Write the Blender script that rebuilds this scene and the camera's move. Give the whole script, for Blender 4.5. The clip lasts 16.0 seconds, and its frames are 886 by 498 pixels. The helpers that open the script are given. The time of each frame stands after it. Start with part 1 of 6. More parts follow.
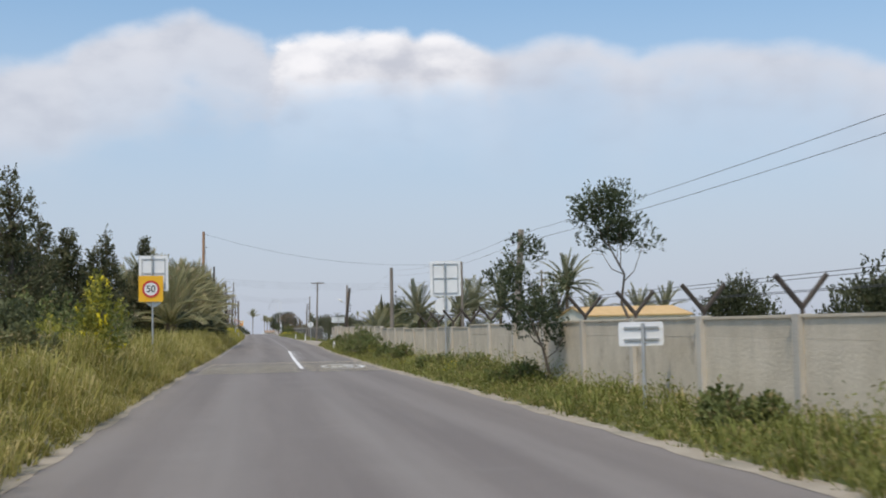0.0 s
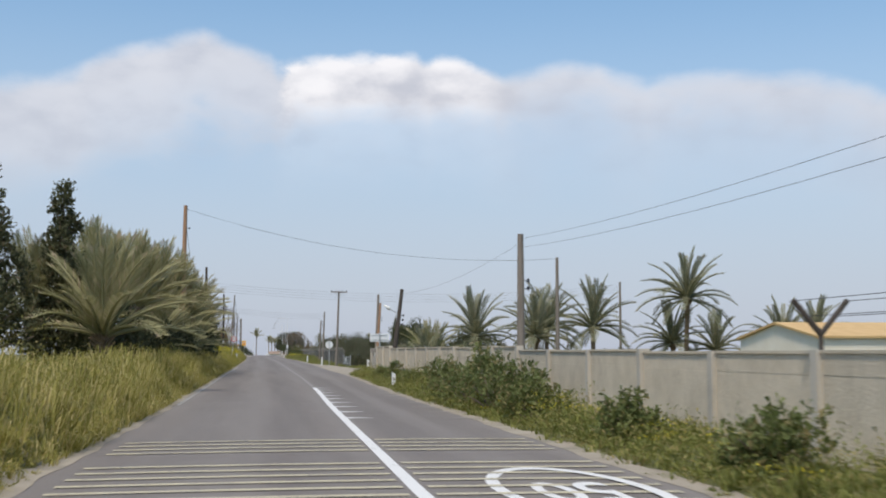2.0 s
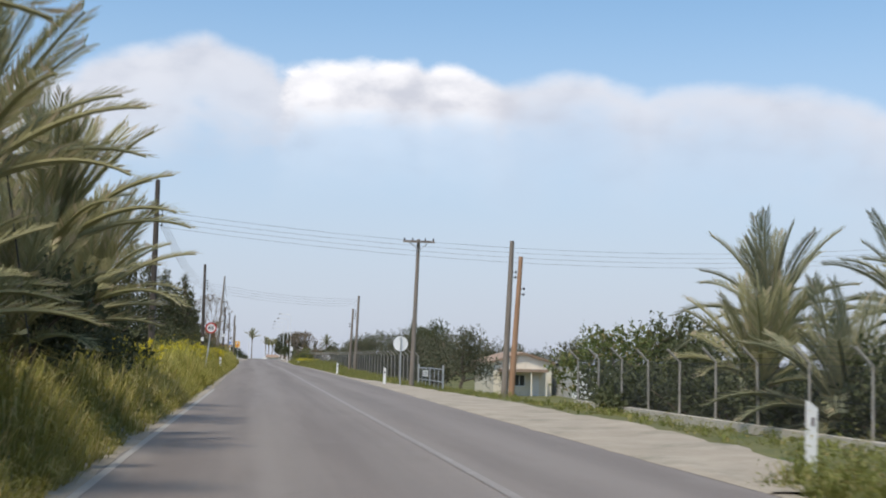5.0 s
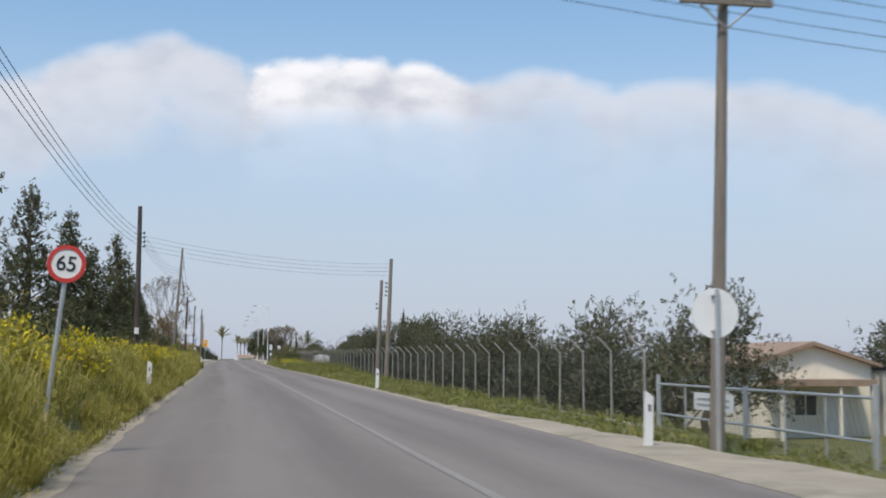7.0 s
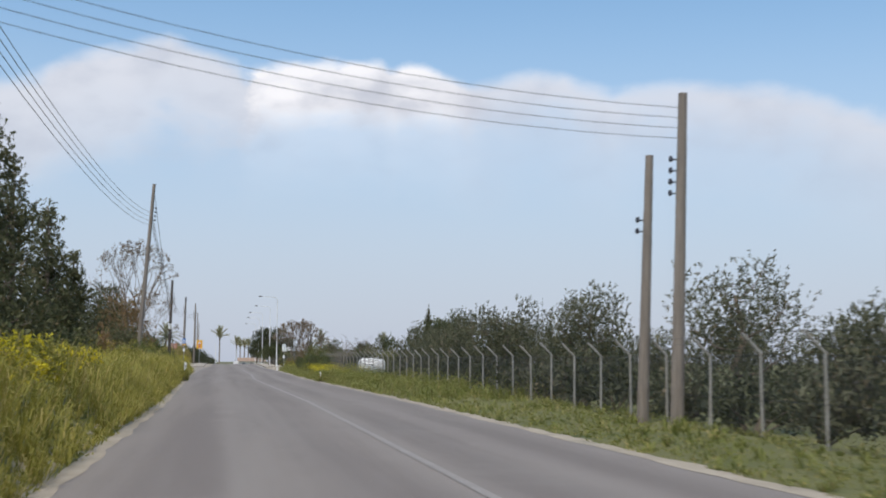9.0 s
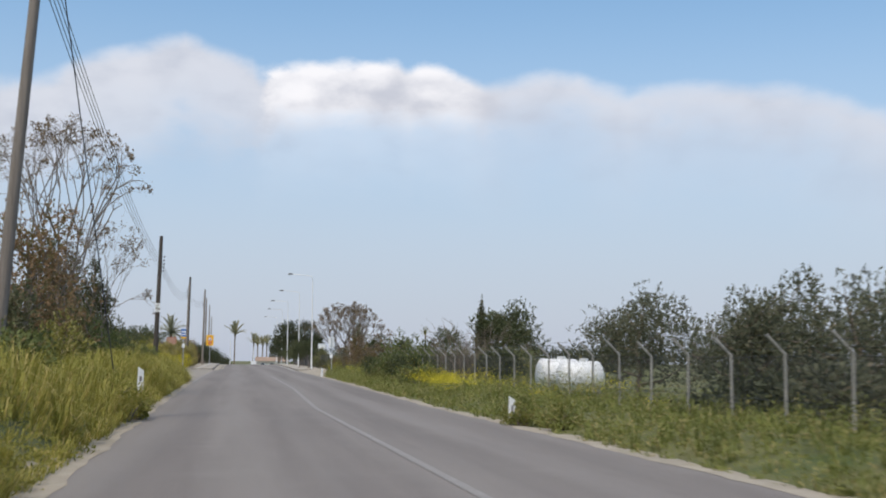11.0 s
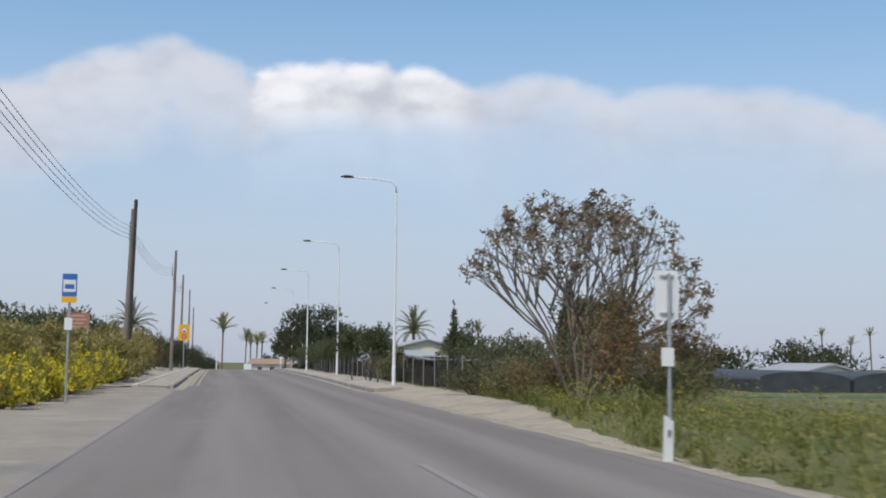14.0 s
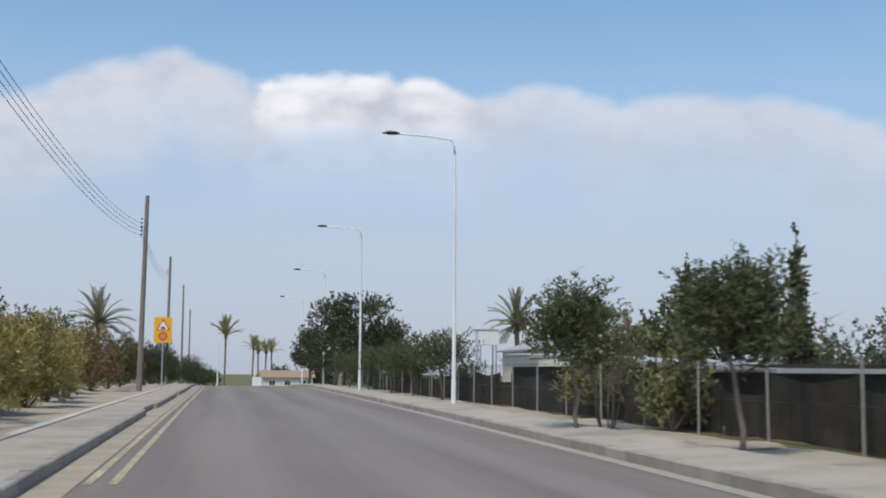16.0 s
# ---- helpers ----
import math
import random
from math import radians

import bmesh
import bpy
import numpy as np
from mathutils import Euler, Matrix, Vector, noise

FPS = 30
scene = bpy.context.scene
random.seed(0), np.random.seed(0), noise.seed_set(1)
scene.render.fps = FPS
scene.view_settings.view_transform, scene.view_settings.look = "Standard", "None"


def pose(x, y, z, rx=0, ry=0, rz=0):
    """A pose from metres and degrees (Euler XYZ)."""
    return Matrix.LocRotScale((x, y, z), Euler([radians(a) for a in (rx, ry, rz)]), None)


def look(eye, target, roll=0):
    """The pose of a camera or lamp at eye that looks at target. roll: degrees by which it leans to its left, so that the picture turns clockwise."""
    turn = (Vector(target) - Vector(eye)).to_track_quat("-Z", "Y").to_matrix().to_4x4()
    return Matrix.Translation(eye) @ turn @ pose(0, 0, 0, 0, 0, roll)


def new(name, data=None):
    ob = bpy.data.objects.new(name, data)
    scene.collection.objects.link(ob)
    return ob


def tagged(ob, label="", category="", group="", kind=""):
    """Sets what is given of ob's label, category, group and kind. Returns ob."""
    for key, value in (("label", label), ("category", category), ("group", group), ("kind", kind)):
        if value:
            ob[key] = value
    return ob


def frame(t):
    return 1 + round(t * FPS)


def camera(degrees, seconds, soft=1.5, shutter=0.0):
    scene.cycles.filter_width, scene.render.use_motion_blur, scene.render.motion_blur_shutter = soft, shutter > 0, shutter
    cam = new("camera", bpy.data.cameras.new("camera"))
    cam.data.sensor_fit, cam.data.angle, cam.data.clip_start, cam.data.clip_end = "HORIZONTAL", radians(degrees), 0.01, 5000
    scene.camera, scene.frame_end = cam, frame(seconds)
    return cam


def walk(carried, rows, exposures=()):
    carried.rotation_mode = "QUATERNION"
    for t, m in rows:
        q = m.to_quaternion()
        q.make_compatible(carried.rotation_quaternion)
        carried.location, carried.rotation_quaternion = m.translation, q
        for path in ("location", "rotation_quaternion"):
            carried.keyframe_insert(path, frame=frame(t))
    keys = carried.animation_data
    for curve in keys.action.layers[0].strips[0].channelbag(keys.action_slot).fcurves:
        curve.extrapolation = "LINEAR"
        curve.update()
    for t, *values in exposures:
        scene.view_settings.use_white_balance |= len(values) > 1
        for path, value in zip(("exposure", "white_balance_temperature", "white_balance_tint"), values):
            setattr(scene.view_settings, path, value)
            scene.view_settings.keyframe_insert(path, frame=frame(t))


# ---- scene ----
cam = camera(40, 16.0, soft=1.9, shutter=0.16)
PATH = [
    (0.0, -0.068, 0.000, 1.342, 93.642, 1.189, -8.847),
    (0.5, 0.007, 7.466, 1.325, 94.329, 0.842, -9.255),
    (1.0, 0.060, 15.218, 1.311, 95.028, 0.202, -9.031),
    (1.5, 0.087, 23.463, 1.292, 94.526, 0.591, -8.894),
    (2.0, 0.082, 31.953, 1.298, 94.799, 0.038, -8.663),
    (2.5, 0.036, 40.733, 1.299, 94.724, -0.475, -8.582),
    (3.0, 0.005, 49.790, 1.300, 94.719, -1.042, -8.306),
    (3.5, -0.052, 59.005, 1.293, 95.197, -1.282, -8.895),
    (4.0, -0.130, 68.315, 1.271, 94.998, -1.430, -8.601),
    (4.5, -0.163, 77.868, 1.269, 95.050, -1.277, -8.722),
    (5.08, -0.142, 88.811, 1.271, 95.134, -1.119, -8.938),
    (5.65, -0.095, 99.977, 1.274, 95.319, -0.772, -9.413),
    (6.22, -0.049, 111.405, 1.278, 95.505, -0.425, -9.889),
    (6.8, -0.027, 123.136, 1.280, 95.589, -0.267, -10.105),
    (7.0, -0.027, 127.238, 1.279, 95.021, -0.339, -10.246),
    (7.5, 0.002, 137.618, 1.286, 95.207, -0.685, -9.725),
    (8.0, 0.044, 148.146, 1.291, 95.379, -0.732, -9.762),
    (8.5, 0.039, 158.870, 1.293, 95.418, -0.006, -9.996),
    (8.7, 0.038, 163.189, 1.293, 95.185, -0.267, -10.352),
    (9.22, 0.041, 174.501, 1.291, 95.132, -0.278, -10.319),
    (9.75, 0.047, 185.863, 1.286, 95.017, -0.302, -10.246),
    (10.28, 0.053, 197.258, 1.281, 94.901, -0.325, -10.174),
    (10.8, 0.055, 208.670, 1.279, 94.849, -0.336, -10.141),
    (11.0, 0.053, 213.012, 1.279, 95.142, -0.482, -9.649),
    (11.5, 0.046, 223.891, 1.279, 94.800, -0.183, -9.495),
    (12.0, 0.021, 234.906, 1.276, 94.609, -0.775, -9.439),
    (12.5, -0.059, 245.948, 1.267, 95.154, -1.333, -9.855),
    (13.0, -0.117, 256.926, 1.279, 95.159, -1.480, -10.094),
    (13.5, -0.106, 268.177, 1.286, 95.476, -0.835, -10.397),
    (14.0, -0.041, 279.514, 1.295, 95.243, -0.689, -10.215),
    (14.5, -0.022, 290.423, 1.292, 95.311, -0.190, -10.318),
    (15.0, 0.074, 301.079, 1.297, 95.334, 0.023, -10.528),
    (15.5, 0.077, 311.860, 1.300, 95.321, -0.427, -10.286),
    (16.0, 0.081, 322.620, 1.309, 95.733, -0.351, -10.047),
]
walk(cam, [(r[0], pose(*r[1:])) for r in PATH],
     exposures=[(0.0, -0.14, 6500, 10), (3.0, -0.12, 6500, 10), (4.5, 0.02, 6500, 10), (7.0, -0.10, 6450, 10), (8.5, -0.08, 6430, 10), (11.0, -0.10, 6470, 10),
                (12.5, -0.13, 6440, 10), (13.5, -0.16, 6420, 10), (16.0, -0.19, 6360, 10)])

# ---- world, sun, exposure ----
SUN_DIR = Vector((-0.27, -0.40, 0.876)).normalized()
sun = new("sun", bpy.data.lights.new("sun", "SUN"))
sun.data.energy, sun.data.angle, sun.data.color = 3.45, radians(8.0), (1.0, 0.895, 0.755)
sun.matrix_world = look((0, 0, 60), Vector((0, 0, 60)) - SUN_DIR)


class Nodes:
    """Small helper to wire nodes."""

    def __init__(self, tree):
        self.t = tree
        tree.nodes.clear()

    def add(self, kind, **props):
        n = self.t.nodes.new(kind)
        for k, v in props.items():
            if k == "inputs":
                for key, val in v.items():
                    self.put(n.inputs[key], val)
            else:
                setattr(n, k, v)
        return n

    def put(self, sock, val):
        if isinstance(val, bpy.types.NodeSocket):
            self.t.links.new(val, sock)
        else:
            sock.default_value = val

    def math(self, op, a, b=0.0, clamp=False):
        return self.add("ShaderNodeMath", operation=op, use_clamp=clamp, inputs={0: a, 1: b}).outputs[0]

    def mix(self, f, a, b, blend="MIX"):
        n = self.add("ShaderNodeMix", data_type="RGBA", blend_type=blend)
        self.put(n.inputs[0], f)
        self.put(n.inputs[6], a)
        self.put(n.inputs[7], b)
        return n.outputs[2]

    def noise(self, vec, scale, detail=4.0, rough=0.6):
        return self.add("ShaderNodeTexNoise", inputs={"Vector": vec, "Scale": scale, "Detail": detail, "Roughness": rough}).outputs["Fac"]

    def step(self, x, a, b):
        return self.add("ShaderNodeMapRange", interpolation_type="SMOOTHSTEP", inputs={0: x, 1: a, 2: b, 3: 0.0, 4: 1.0}).outputs[0]

    def ramp(self, x, stops):
        n = self.add("ShaderNodeValToRGB")
        n.color_ramp.interpolation = "LINEAR"
        e = n.color_ramp.elements
        while len(e) < len(stops):
            e.new(0.5)
        for el, (p, v) in zip(e, stops):
            el.position = p
            el.color = (v, v, v, 1) if isinstance(v, (int, float)) else (*v, 1)
        self.put(n.inputs[0], x)
        return n.outputs[0]


def build_sky():
    world = bpy.data.worlds.new("world")
    scene.world = world
    world.use_nodes = True
    n = Nodes(world.node_tree)
    sky = n.add("ShaderNodeTexSky", sky_type="NISHITA", sun_disc=False, sun_elevation=math.asin(SUN_DIR.z),
                sun_rotation=math.atan2(SUN_DIR.x, SUN_DIR.y), air_density=1.0, dust_density=1.0, ozone_density=1.5)
    co = n.add("ShaderNodeTexCoord").outputs["Generated"]
    s = n.add("ShaderNodeSeparateXYZ", inputs={0: co})
    az = n.math("ARCTAN2", s.outputs[0], s.outputs[1])
    flat = n.math("SQRT", n.math("ADD", n.math("MULTIPLY", s.outputs[0], s.outputs[0]), n.math("MULTIPLY", s.outputs[1], s.outputs[1])))
    el = n.math("DIVIDE", s.outputs[2], n.math("MAXIMUM", flat, 0.02))
    # top line of the cloud bank: bearing and height
    top = ((-0.45, 0.19), (-0.24, 0.21), (-0.165, 0.222), (-0.146, 0.226), (-0.136, 0.236), (-0.124, 0.243), (-0.107, 0.249), (-0.082, 0.254),
           (-0.058, 0.263), (-0.046, 0.267), (-0.034, 0.263), (-0.02, 0.255), (-0.004, 0.252), (0.008, 0.247), (0.016, 0.237), (0.028, 0.242),
           (0.06, 0.245), (0.13, 0.247), (0.138, 0.242), (0.148, 0.246), (0.17, 0.243), (0.2, 0.233), (0.225, 0.235), (0.262, 0.242),
           (0.284, 0.237), (0.297, 0.23), (0.32, 0.223), (0.334, 0.229), (0.396, 0.23), (0.47, 0.219), (0.53, 0.195), (0.75, 0.165))
    u = n.math("DIVIDE", n.math("ADD", az, 0.5), 1.4, True)
    line = n.math("MULTIPLY", n.ramp(u, [((a + 0.5) / 1.4, h / 0.35) for a, h in top]), 0.35)
    vec = n.add("ShaderNodeCombineXYZ", inputs={0: az, 1: n.math("MULTIPLY", el, 1.6), 2: 0.3}).outputs[0]
    fine, broad = n.noise(vec, 46.0, 5.0, 0.6), n.noise(vec, 13.0, 3.0, 0.5)
    puff = n.add("ShaderNodeTexVoronoi", feature="SMOOTH_F1", inputs={"Vector": vec, "Scale": 30.0, "Smoothness": 0.35}).outputs["Distance"]
    below = n.math("SUBTRACT", n.math("ADD", line, n.math("ADD", n.math("MULTIPLY", n.math("SUBTRACT", fine, 0.5), 0.010), n.math("MULTIPLY", n.math("SUBTRACT", 0.42, puff), 0.008))), el)
    side = n.math("ADD", u, n.math("MULTIPLY", n.math("SUBTRACT", fine, 0.5), 0.02))
    sunlit = n.ramp(side, [(0.0, 0.3), (0.20, 0.36), (0.30, 0.46), (0.355, 0.40), (0.368, 0.42), (0.376, 1.0), (0.45, 1.0), (0.492, 0.85), (0.512, 0.42), (0.55, 0.44), (0.75, 0.32), (1.0, 0.2)])
    crisp = n.step(below, -0.004, n.math("SUBTRACT", 0.024, n.math("MULTIPLY", sunlit, 0.017)))
    bulk = n.ramp(side, [(0.0, 0.6), (0.22, 0.9), (0.30, 1.0), (0.355, 0.85), (0.376, 0.55), (0.49, 0.5), (0.52, 0.42), (0.75, 0.45), (1.0, 0.4)])
    depth = n.math("ADD", n.math("ADD", below, n.math("MULTIPLY", n.math("SUBTRACT", broad, 0.5), 0.045)), n.math("MULTIPLY", n.math("SUBTRACT", fine, 0.5), 0.014))
    foot = n.math("MULTIPLY", bulk, 0.10)
    dense = n.math("SUBTRACT", 1.0, n.step(n.math("SUBTRACT", depth, foot), -0.034, 0.014))
    thin = n.math("SUBTRACT", 1.0, n.step(depth, 0.02, 0.13))
    cover = n.math("ADD", n.math("MULTIPLY", dense, n.math("ADD", n.math("MULTIPLY", sunlit, 0.42), 0.20)), n.math("MULTIPLY", thin, 0.46))
    mask = n.math("MULTIPLY", crisp, n.math("MINIMUM", cover, 0.95))
    mottle = n.math("ADD", n.math("MULTIPLY", broad, 0.55), n.math("ADD", n.math("MULTIPLY", fine, 0.25), n.math("MULTIPLY", n.math("SUBTRACT", 0.9, puff), 0.22)))
    lit = n.math("MULTIPLY", sunlit, n.step(mottle, 0.26, 0.60), True)
    lit = n.math("ADD", lit, n.math("MULTIPLY", n.math("SUBTRACT", 1.0, n.step(below, 0.0, 0.016)), 0.34), True)
    cloud = n.mix(lit, (0.64, 0.655, 0.73, 1), (1.06, 1.04, 1.06, 1))
    # pale haze low over the land
    haze = n.math("MULTIPLY", n.math("SUBTRACT", 1.0, n.step(el, 0.02, 0.34)), 0.85)
    base = n.mix(1.0, sky.outputs[0], (SKY_GAIN * 0.91, SKY_GAIN * 1.045, SKY_GAIN * 1.05, 1), "MULTIPLY")
    base = n.mix(haze, base, (0.548, 0.59, 0.725, 1))
    col = n.mix(mask, base, cloud)
    bg = n.add("ShaderNodeBackground", inputs={0: col, 1: 1.0})
    n.t.links.new(bg.outputs[0], n.add("ShaderNodeOutputWorld").inputs[0])


SKY_GAIN = 0.165
build_sky()


# ---- materials ----
def surface(name, a, b, rough=0.8, scale=3.0, fine=40.0, bump=0.3, metal=0.0, stretch=(1, 1, 1), c=None, cover=0.5, spec=0.4, vary=0.0):
    """A surface between the colours a and b at a broad and a fine scale, with stains of colour c."""
    m = bpy.data.materials.new(name)
    m.use_nodes = True
    n = Nodes(m.node_tree)
    geo = n.add("ShaderNodeNewGeometry").outputs["Position"]
    vec = n.add("ShaderNodeVectorMath", operation="MULTIPLY", inputs={0: geo, 1: stretch}).outputs[0]
    big, small = n.noise(vec, scale, 5.0), n.noise(vec, fine, 3.0)
    f = n.math("ADD", n.math("MULTIPLY", n.step(big, 0.3, 0.7), 0.65), n.math("MULTIPLY", n.step(small, 0.25, 0.75), 0.35))
    col = n.mix(f, (*a, 1), (*b, 1))
    if c:
        col = n.mix(n.step(n.noise(vec, scale * 0.37 + 0.2, 6.0, 0.7), cover, cover + 0.18), col, (*c, 1))
    if vary:
        r = n.add("ShaderNodeObjectInfo").outputs["Random"]
        col = n.mix(1.0, col, n.mix(r, (1 - vary, 1 - vary, 1 - vary, 1), (1 + vary, 1 + vary, 1 + vary, 1)), "MULTIPLY")
    bs = n.add("ShaderNodeBsdfPrincipled", inputs={"Base Color": col, "Roughness": rough, "Metallic": metal, "Specular IOR Level": spec})
    if bump:
        bs_b = n.add("ShaderNodeBump", inputs={"Strength": bump, "Distance": 0.02, "Height": small})
        n.t.links.new(bs_b.outputs[0], bs.inputs["Normal"])
    n.t.links.new(bs.outputs[0], n.add("ShaderNodeOutputMaterial").inputs[0])
    return m


def foliage(name, a, b, dry=None, dry_share=0.12, through_light=0.25):
    """Leaves: every leaf its own shade between a and b, some of them dry."""
    m = bpy.data.materials.new(name)
    m.use_nodes = True
    n = Nodes(m.node_tree)
    g = n.add("ShaderNodeNewGeometry")
    r = g.outputs["Random Per Island"]
    patch = n.noise(g.outputs["Position"], 0.8, 3.0)
    f = n.math("ADD", n.math("MULTIPLY", r, 0.6), n.math("MULTIPLY", n.step(patch, 0.3, 0.7), 0.4))
    col = n.mix(f, (*a, 1), (*b, 1))
    if dry:
        pick = n.math("FRACT", n.math("MULTIPLY", r, 37.0))
        col = n.mix(n.math("LESS_THAN", pick, dry_share), col, (*dry, 1))
    bs = n.add("ShaderNodeBsdfPrincipled", inputs={"Base Color": col, "Roughness": 0.6, "Specular IOR Level": 0.25})
    tr = n.add("ShaderNodeBsdfTranslucent", inputs={0: col})
    mx = n.add("ShaderNodeMixShader", inputs={0: through_light, 1: bs.outputs[0], 2: tr.outputs[0]})
    n.t.links.new(mx.outputs[0], n.add("ShaderNodeOutputMaterial").inputs[0])
    return m


def asphalt():
    m = bpy.data.materials.new("asphalt")
    m.use_nodes = True
    n = Nodes(m.node_tree)
    geo = n.add("ShaderNodeNewGeometry").outputs["Position"]
    vec = n.add("ShaderNodeVectorMath", operation="MULTIPLY", inputs={0: geo, 1: (1.0, 0.05, 1.0)}).outputs[0]
    streak, blot, grit = n.noise(vec, 0.9, 4.0), n.noise(geo, 0.5, 6.0, 0.65), n.noise(geo, 130.0, 2.0)
    col = n.mix(n.step(streak, 0.35, 0.65), (0.172, 0.148, 0.133, 1), (0.213, 0.186, 0.166, 1))
    broad = n.noise(n.add("ShaderNodeVectorMath", operation="MULTIPLY", inputs={0: geo, 1: (1.0, 0.012, 1.0)}).outputs[0], 1.3, 2.0)
    col = n.mix(n.math("MULTIPLY", n.step(broad, 0.45, 0.68), 0.4), col, (0.242, 0.219, 0.199, 1))
    col = n.mix(n.math("MULTIPLY", n.step(blot, 0.52, 0.7), 0.4), col, (0.228, 0.207, 0.186, 1))
    col = n.mix(n.math("MULTIPLY", n.step(grit, 0.4, 0.75), 0.4), col, (0.092, 0.082, 0.075, 1))
    # paler between and beside the wheel tracks of each lane
    lane = n.math("FRACT", n.math("ADD", n.add("ShaderNodeAttribute", attribute_name="lane").outputs["Fac"], 2.0))
    wander = n.math("MULTIPLY", n.math("SUBTRACT", blot, 0.5), 0.16)
    wave = n.math("COSINE", n.math("MULTIPLY", n.math("ADD", lane, wander), 4 * math.pi))
    col = n.mix(n.math("MULTIPLY", n.step(wave, -0.2, 1.0), 0.34), col, (0.250, 0.227, 0.206, 1))
    col = n.mix(n.math("MULTIPLY", n.step(wave, 0.2, -1.0), 0.22), col, (0.150, 0.131, 0.119, 1))
    crack = n.add("ShaderNodeTexVoronoi", feature="DISTANCE_TO_EDGE", inputs={"Vector": geo, "Scale": 0.11}).outputs["Distance"]
    seam = n.math("MULTIPLY", n.math("LESS_THAN", crack, 0.0012), n.math("MULTIPLY", n.step(blot, 0.5, 0.65), 0.22))
    col = n.mix(seam, col, (0.05, 0.05, 0.05, 1))
    bs = n.add("ShaderNodeBsdfPrincipled", inputs={"Base Color": col, "Roughness": 0.78, "Specular IOR Level": 0.35})
    b = n.add("ShaderNodeBump", inputs={"Strength": 0.35, "Distance": 0.01, "Height": grit})
    n.t.links.new(b.outputs[0], bs.inputs["Normal"])
    n.t.links.new(bs.outputs[0], n.add("ShaderNodeOutputMaterial").inputs[0])
    return m


def worn_paint(name, color, wear=0.5, ground=(0.214, 0.190, 0.171)):
    """Road paint worn through to the asphalt in grains and blotches."""
    m = bpy.data.materials.new(name)
    m.use_nodes = True
    n = Nodes(m.node_tree)
    geo = n.add("ShaderNodeNewGeometry").outputs["Position"]
    f = n.math("ADD", n.math("MULTIPLY", n.noise(geo, 28.0, 3.0), 0.6), n.math("MULTIPLY", n.noise(geo, 1.7, 4.0), 0.4))
    col = n.mix(n.step(f, wear - 0.06, wear + 0.06), (*color, 1), (*ground, 1))
    bs = n.add("ShaderNodeBsdfPrincipled", inputs={"Base Color": col, "Roughness": 0.7})
    n.t.links.new(bs.outputs[0], n.add("ShaderNodeOutputMaterial").inputs[0])
    return m


M_ASPHALT = asphalt()
M_DUST = surface("dusty_gravel", (0.29, 0.25, 0.195), (0.40, 0.35, 0.28), 0.95, 1.2, 60, 0.5, c=(0.24, 0.22, 0.17))
M_SOIL = surface("weedy_soil", (0.085, 0.095, 0.03), (0.16, 0.15, 0.06), 0.95, 0.35, 9, 0.5, c=(0.06, 0.085, 0.022))
M_LINE = worn_paint("white_road_paint", (0.72, 0.71, 0.69), 0.62)
M_FAINT = worn_paint("faded_white_road_paint", (0.282, 0.26, 0.238), 0.46, (0.232, 0.209, 0.189))
M_CHANNEL = worn_paint("concrete_channel", (0.32, 0.305, 0.28), 0.6)
M_RUMBLE = worn_paint("faded_yellow_strip", (0.55, 0.49, 0.34), 0.57)
M_YELLINE = worn_paint("faded_yellow_paint", (0.50, 0.44, 0.24), 0.5)
M_PANEL = surface("stained_precast_panel", (0.50, 0.43, 0.325), (0.66, 0.575, 0.45), 0.9, 1.6, 26, 0.5, c=(0.34, 0.285, 0.215), cover=0.56, vary=0.04)
M_WALL = surface("precast_concrete", (0.45, 0.41, 0.345), (0.54, 0.495, 0.425), 0.9, 0.9, 30, 0.35, c=(0.37, 0.335, 0.285), cover=0.54, vary=0.05)
M_KERB = surface("kerb_concrete", (0.27, 0.24, 0.205), (0.38, 0.34, 0.29), 0.9, 1.5, 40, 0.35, c=(0.25, 0.24, 0.22), vary=0.12)
M_PALESTONE = surface("pale_edging_concrete", (0.42, 0.395, 0.345), (0.52, 0.49, 0.43), 0.9, 1.2, 35, 0.3, vary=0.08)
M_PAVE = surface("pavement_concrete", (0.31, 0.275, 0.23), (0.41, 0.37, 0.31), 0.92, 0.8, 30, 0.3, c=(0.26, 0.235, 0.195), vary=0.06)
M_POLEPALE = surface("bleached_wood_pole", (0.24, 0.205, 0.17), (0.37, 0.325, 0.28), 0.85, 2.0, 30, 0.4, stretch=(6, 6, 0.5))
M_POLE = surface("weathered_wood_pole", (0.165, 0.14, 0.118), (0.28, 0.238, 0.20), 0.85, 2.0, 30, 0.4, stretch=(6, 6, 0.5))
M_POLEDARK = surface("creosoted_wood_pole", (0.045, 0.037, 0.032), (0.10, 0.08, 0.065), 0.8, 2.0, 30, 0.4, stretch=(6, 6, 0.5))
M_POLERED = surface("reddish_wood_pole", (0.30, 0.17, 0.10), (0.42, 0.26, 0.16), 0.85, 2.0, 30, 0.4, stretch=(6, 6, 0.5))
M_STEEL = surface("galvanised_steel", (0.42, 0.43, 0.43), (0.56, 0.57, 0.57), 0.45, 4, 50, 0.05, metal=0.6)
M_WHITE = surface("white_painted_metal", (0.74, 0.74, 0.73), (0.82, 0.82, 0.80), 0.5, 2.5, 60, 0.03)
M_SIGNBACK = surface("pale_sign_back", (0.76, 0.77, 0.77), (0.84, 0.845, 0.84), 0.5, 2.0, 40, 0.02, c=(0.70, 0.70, 0.69), cover=0.62)
M_YELLOW = surface("yellow_sign_sheet", (0.80, 0.42, 0.02), (0.86, 0.48, 0.03), 0.45, 2, 30, 0.0)
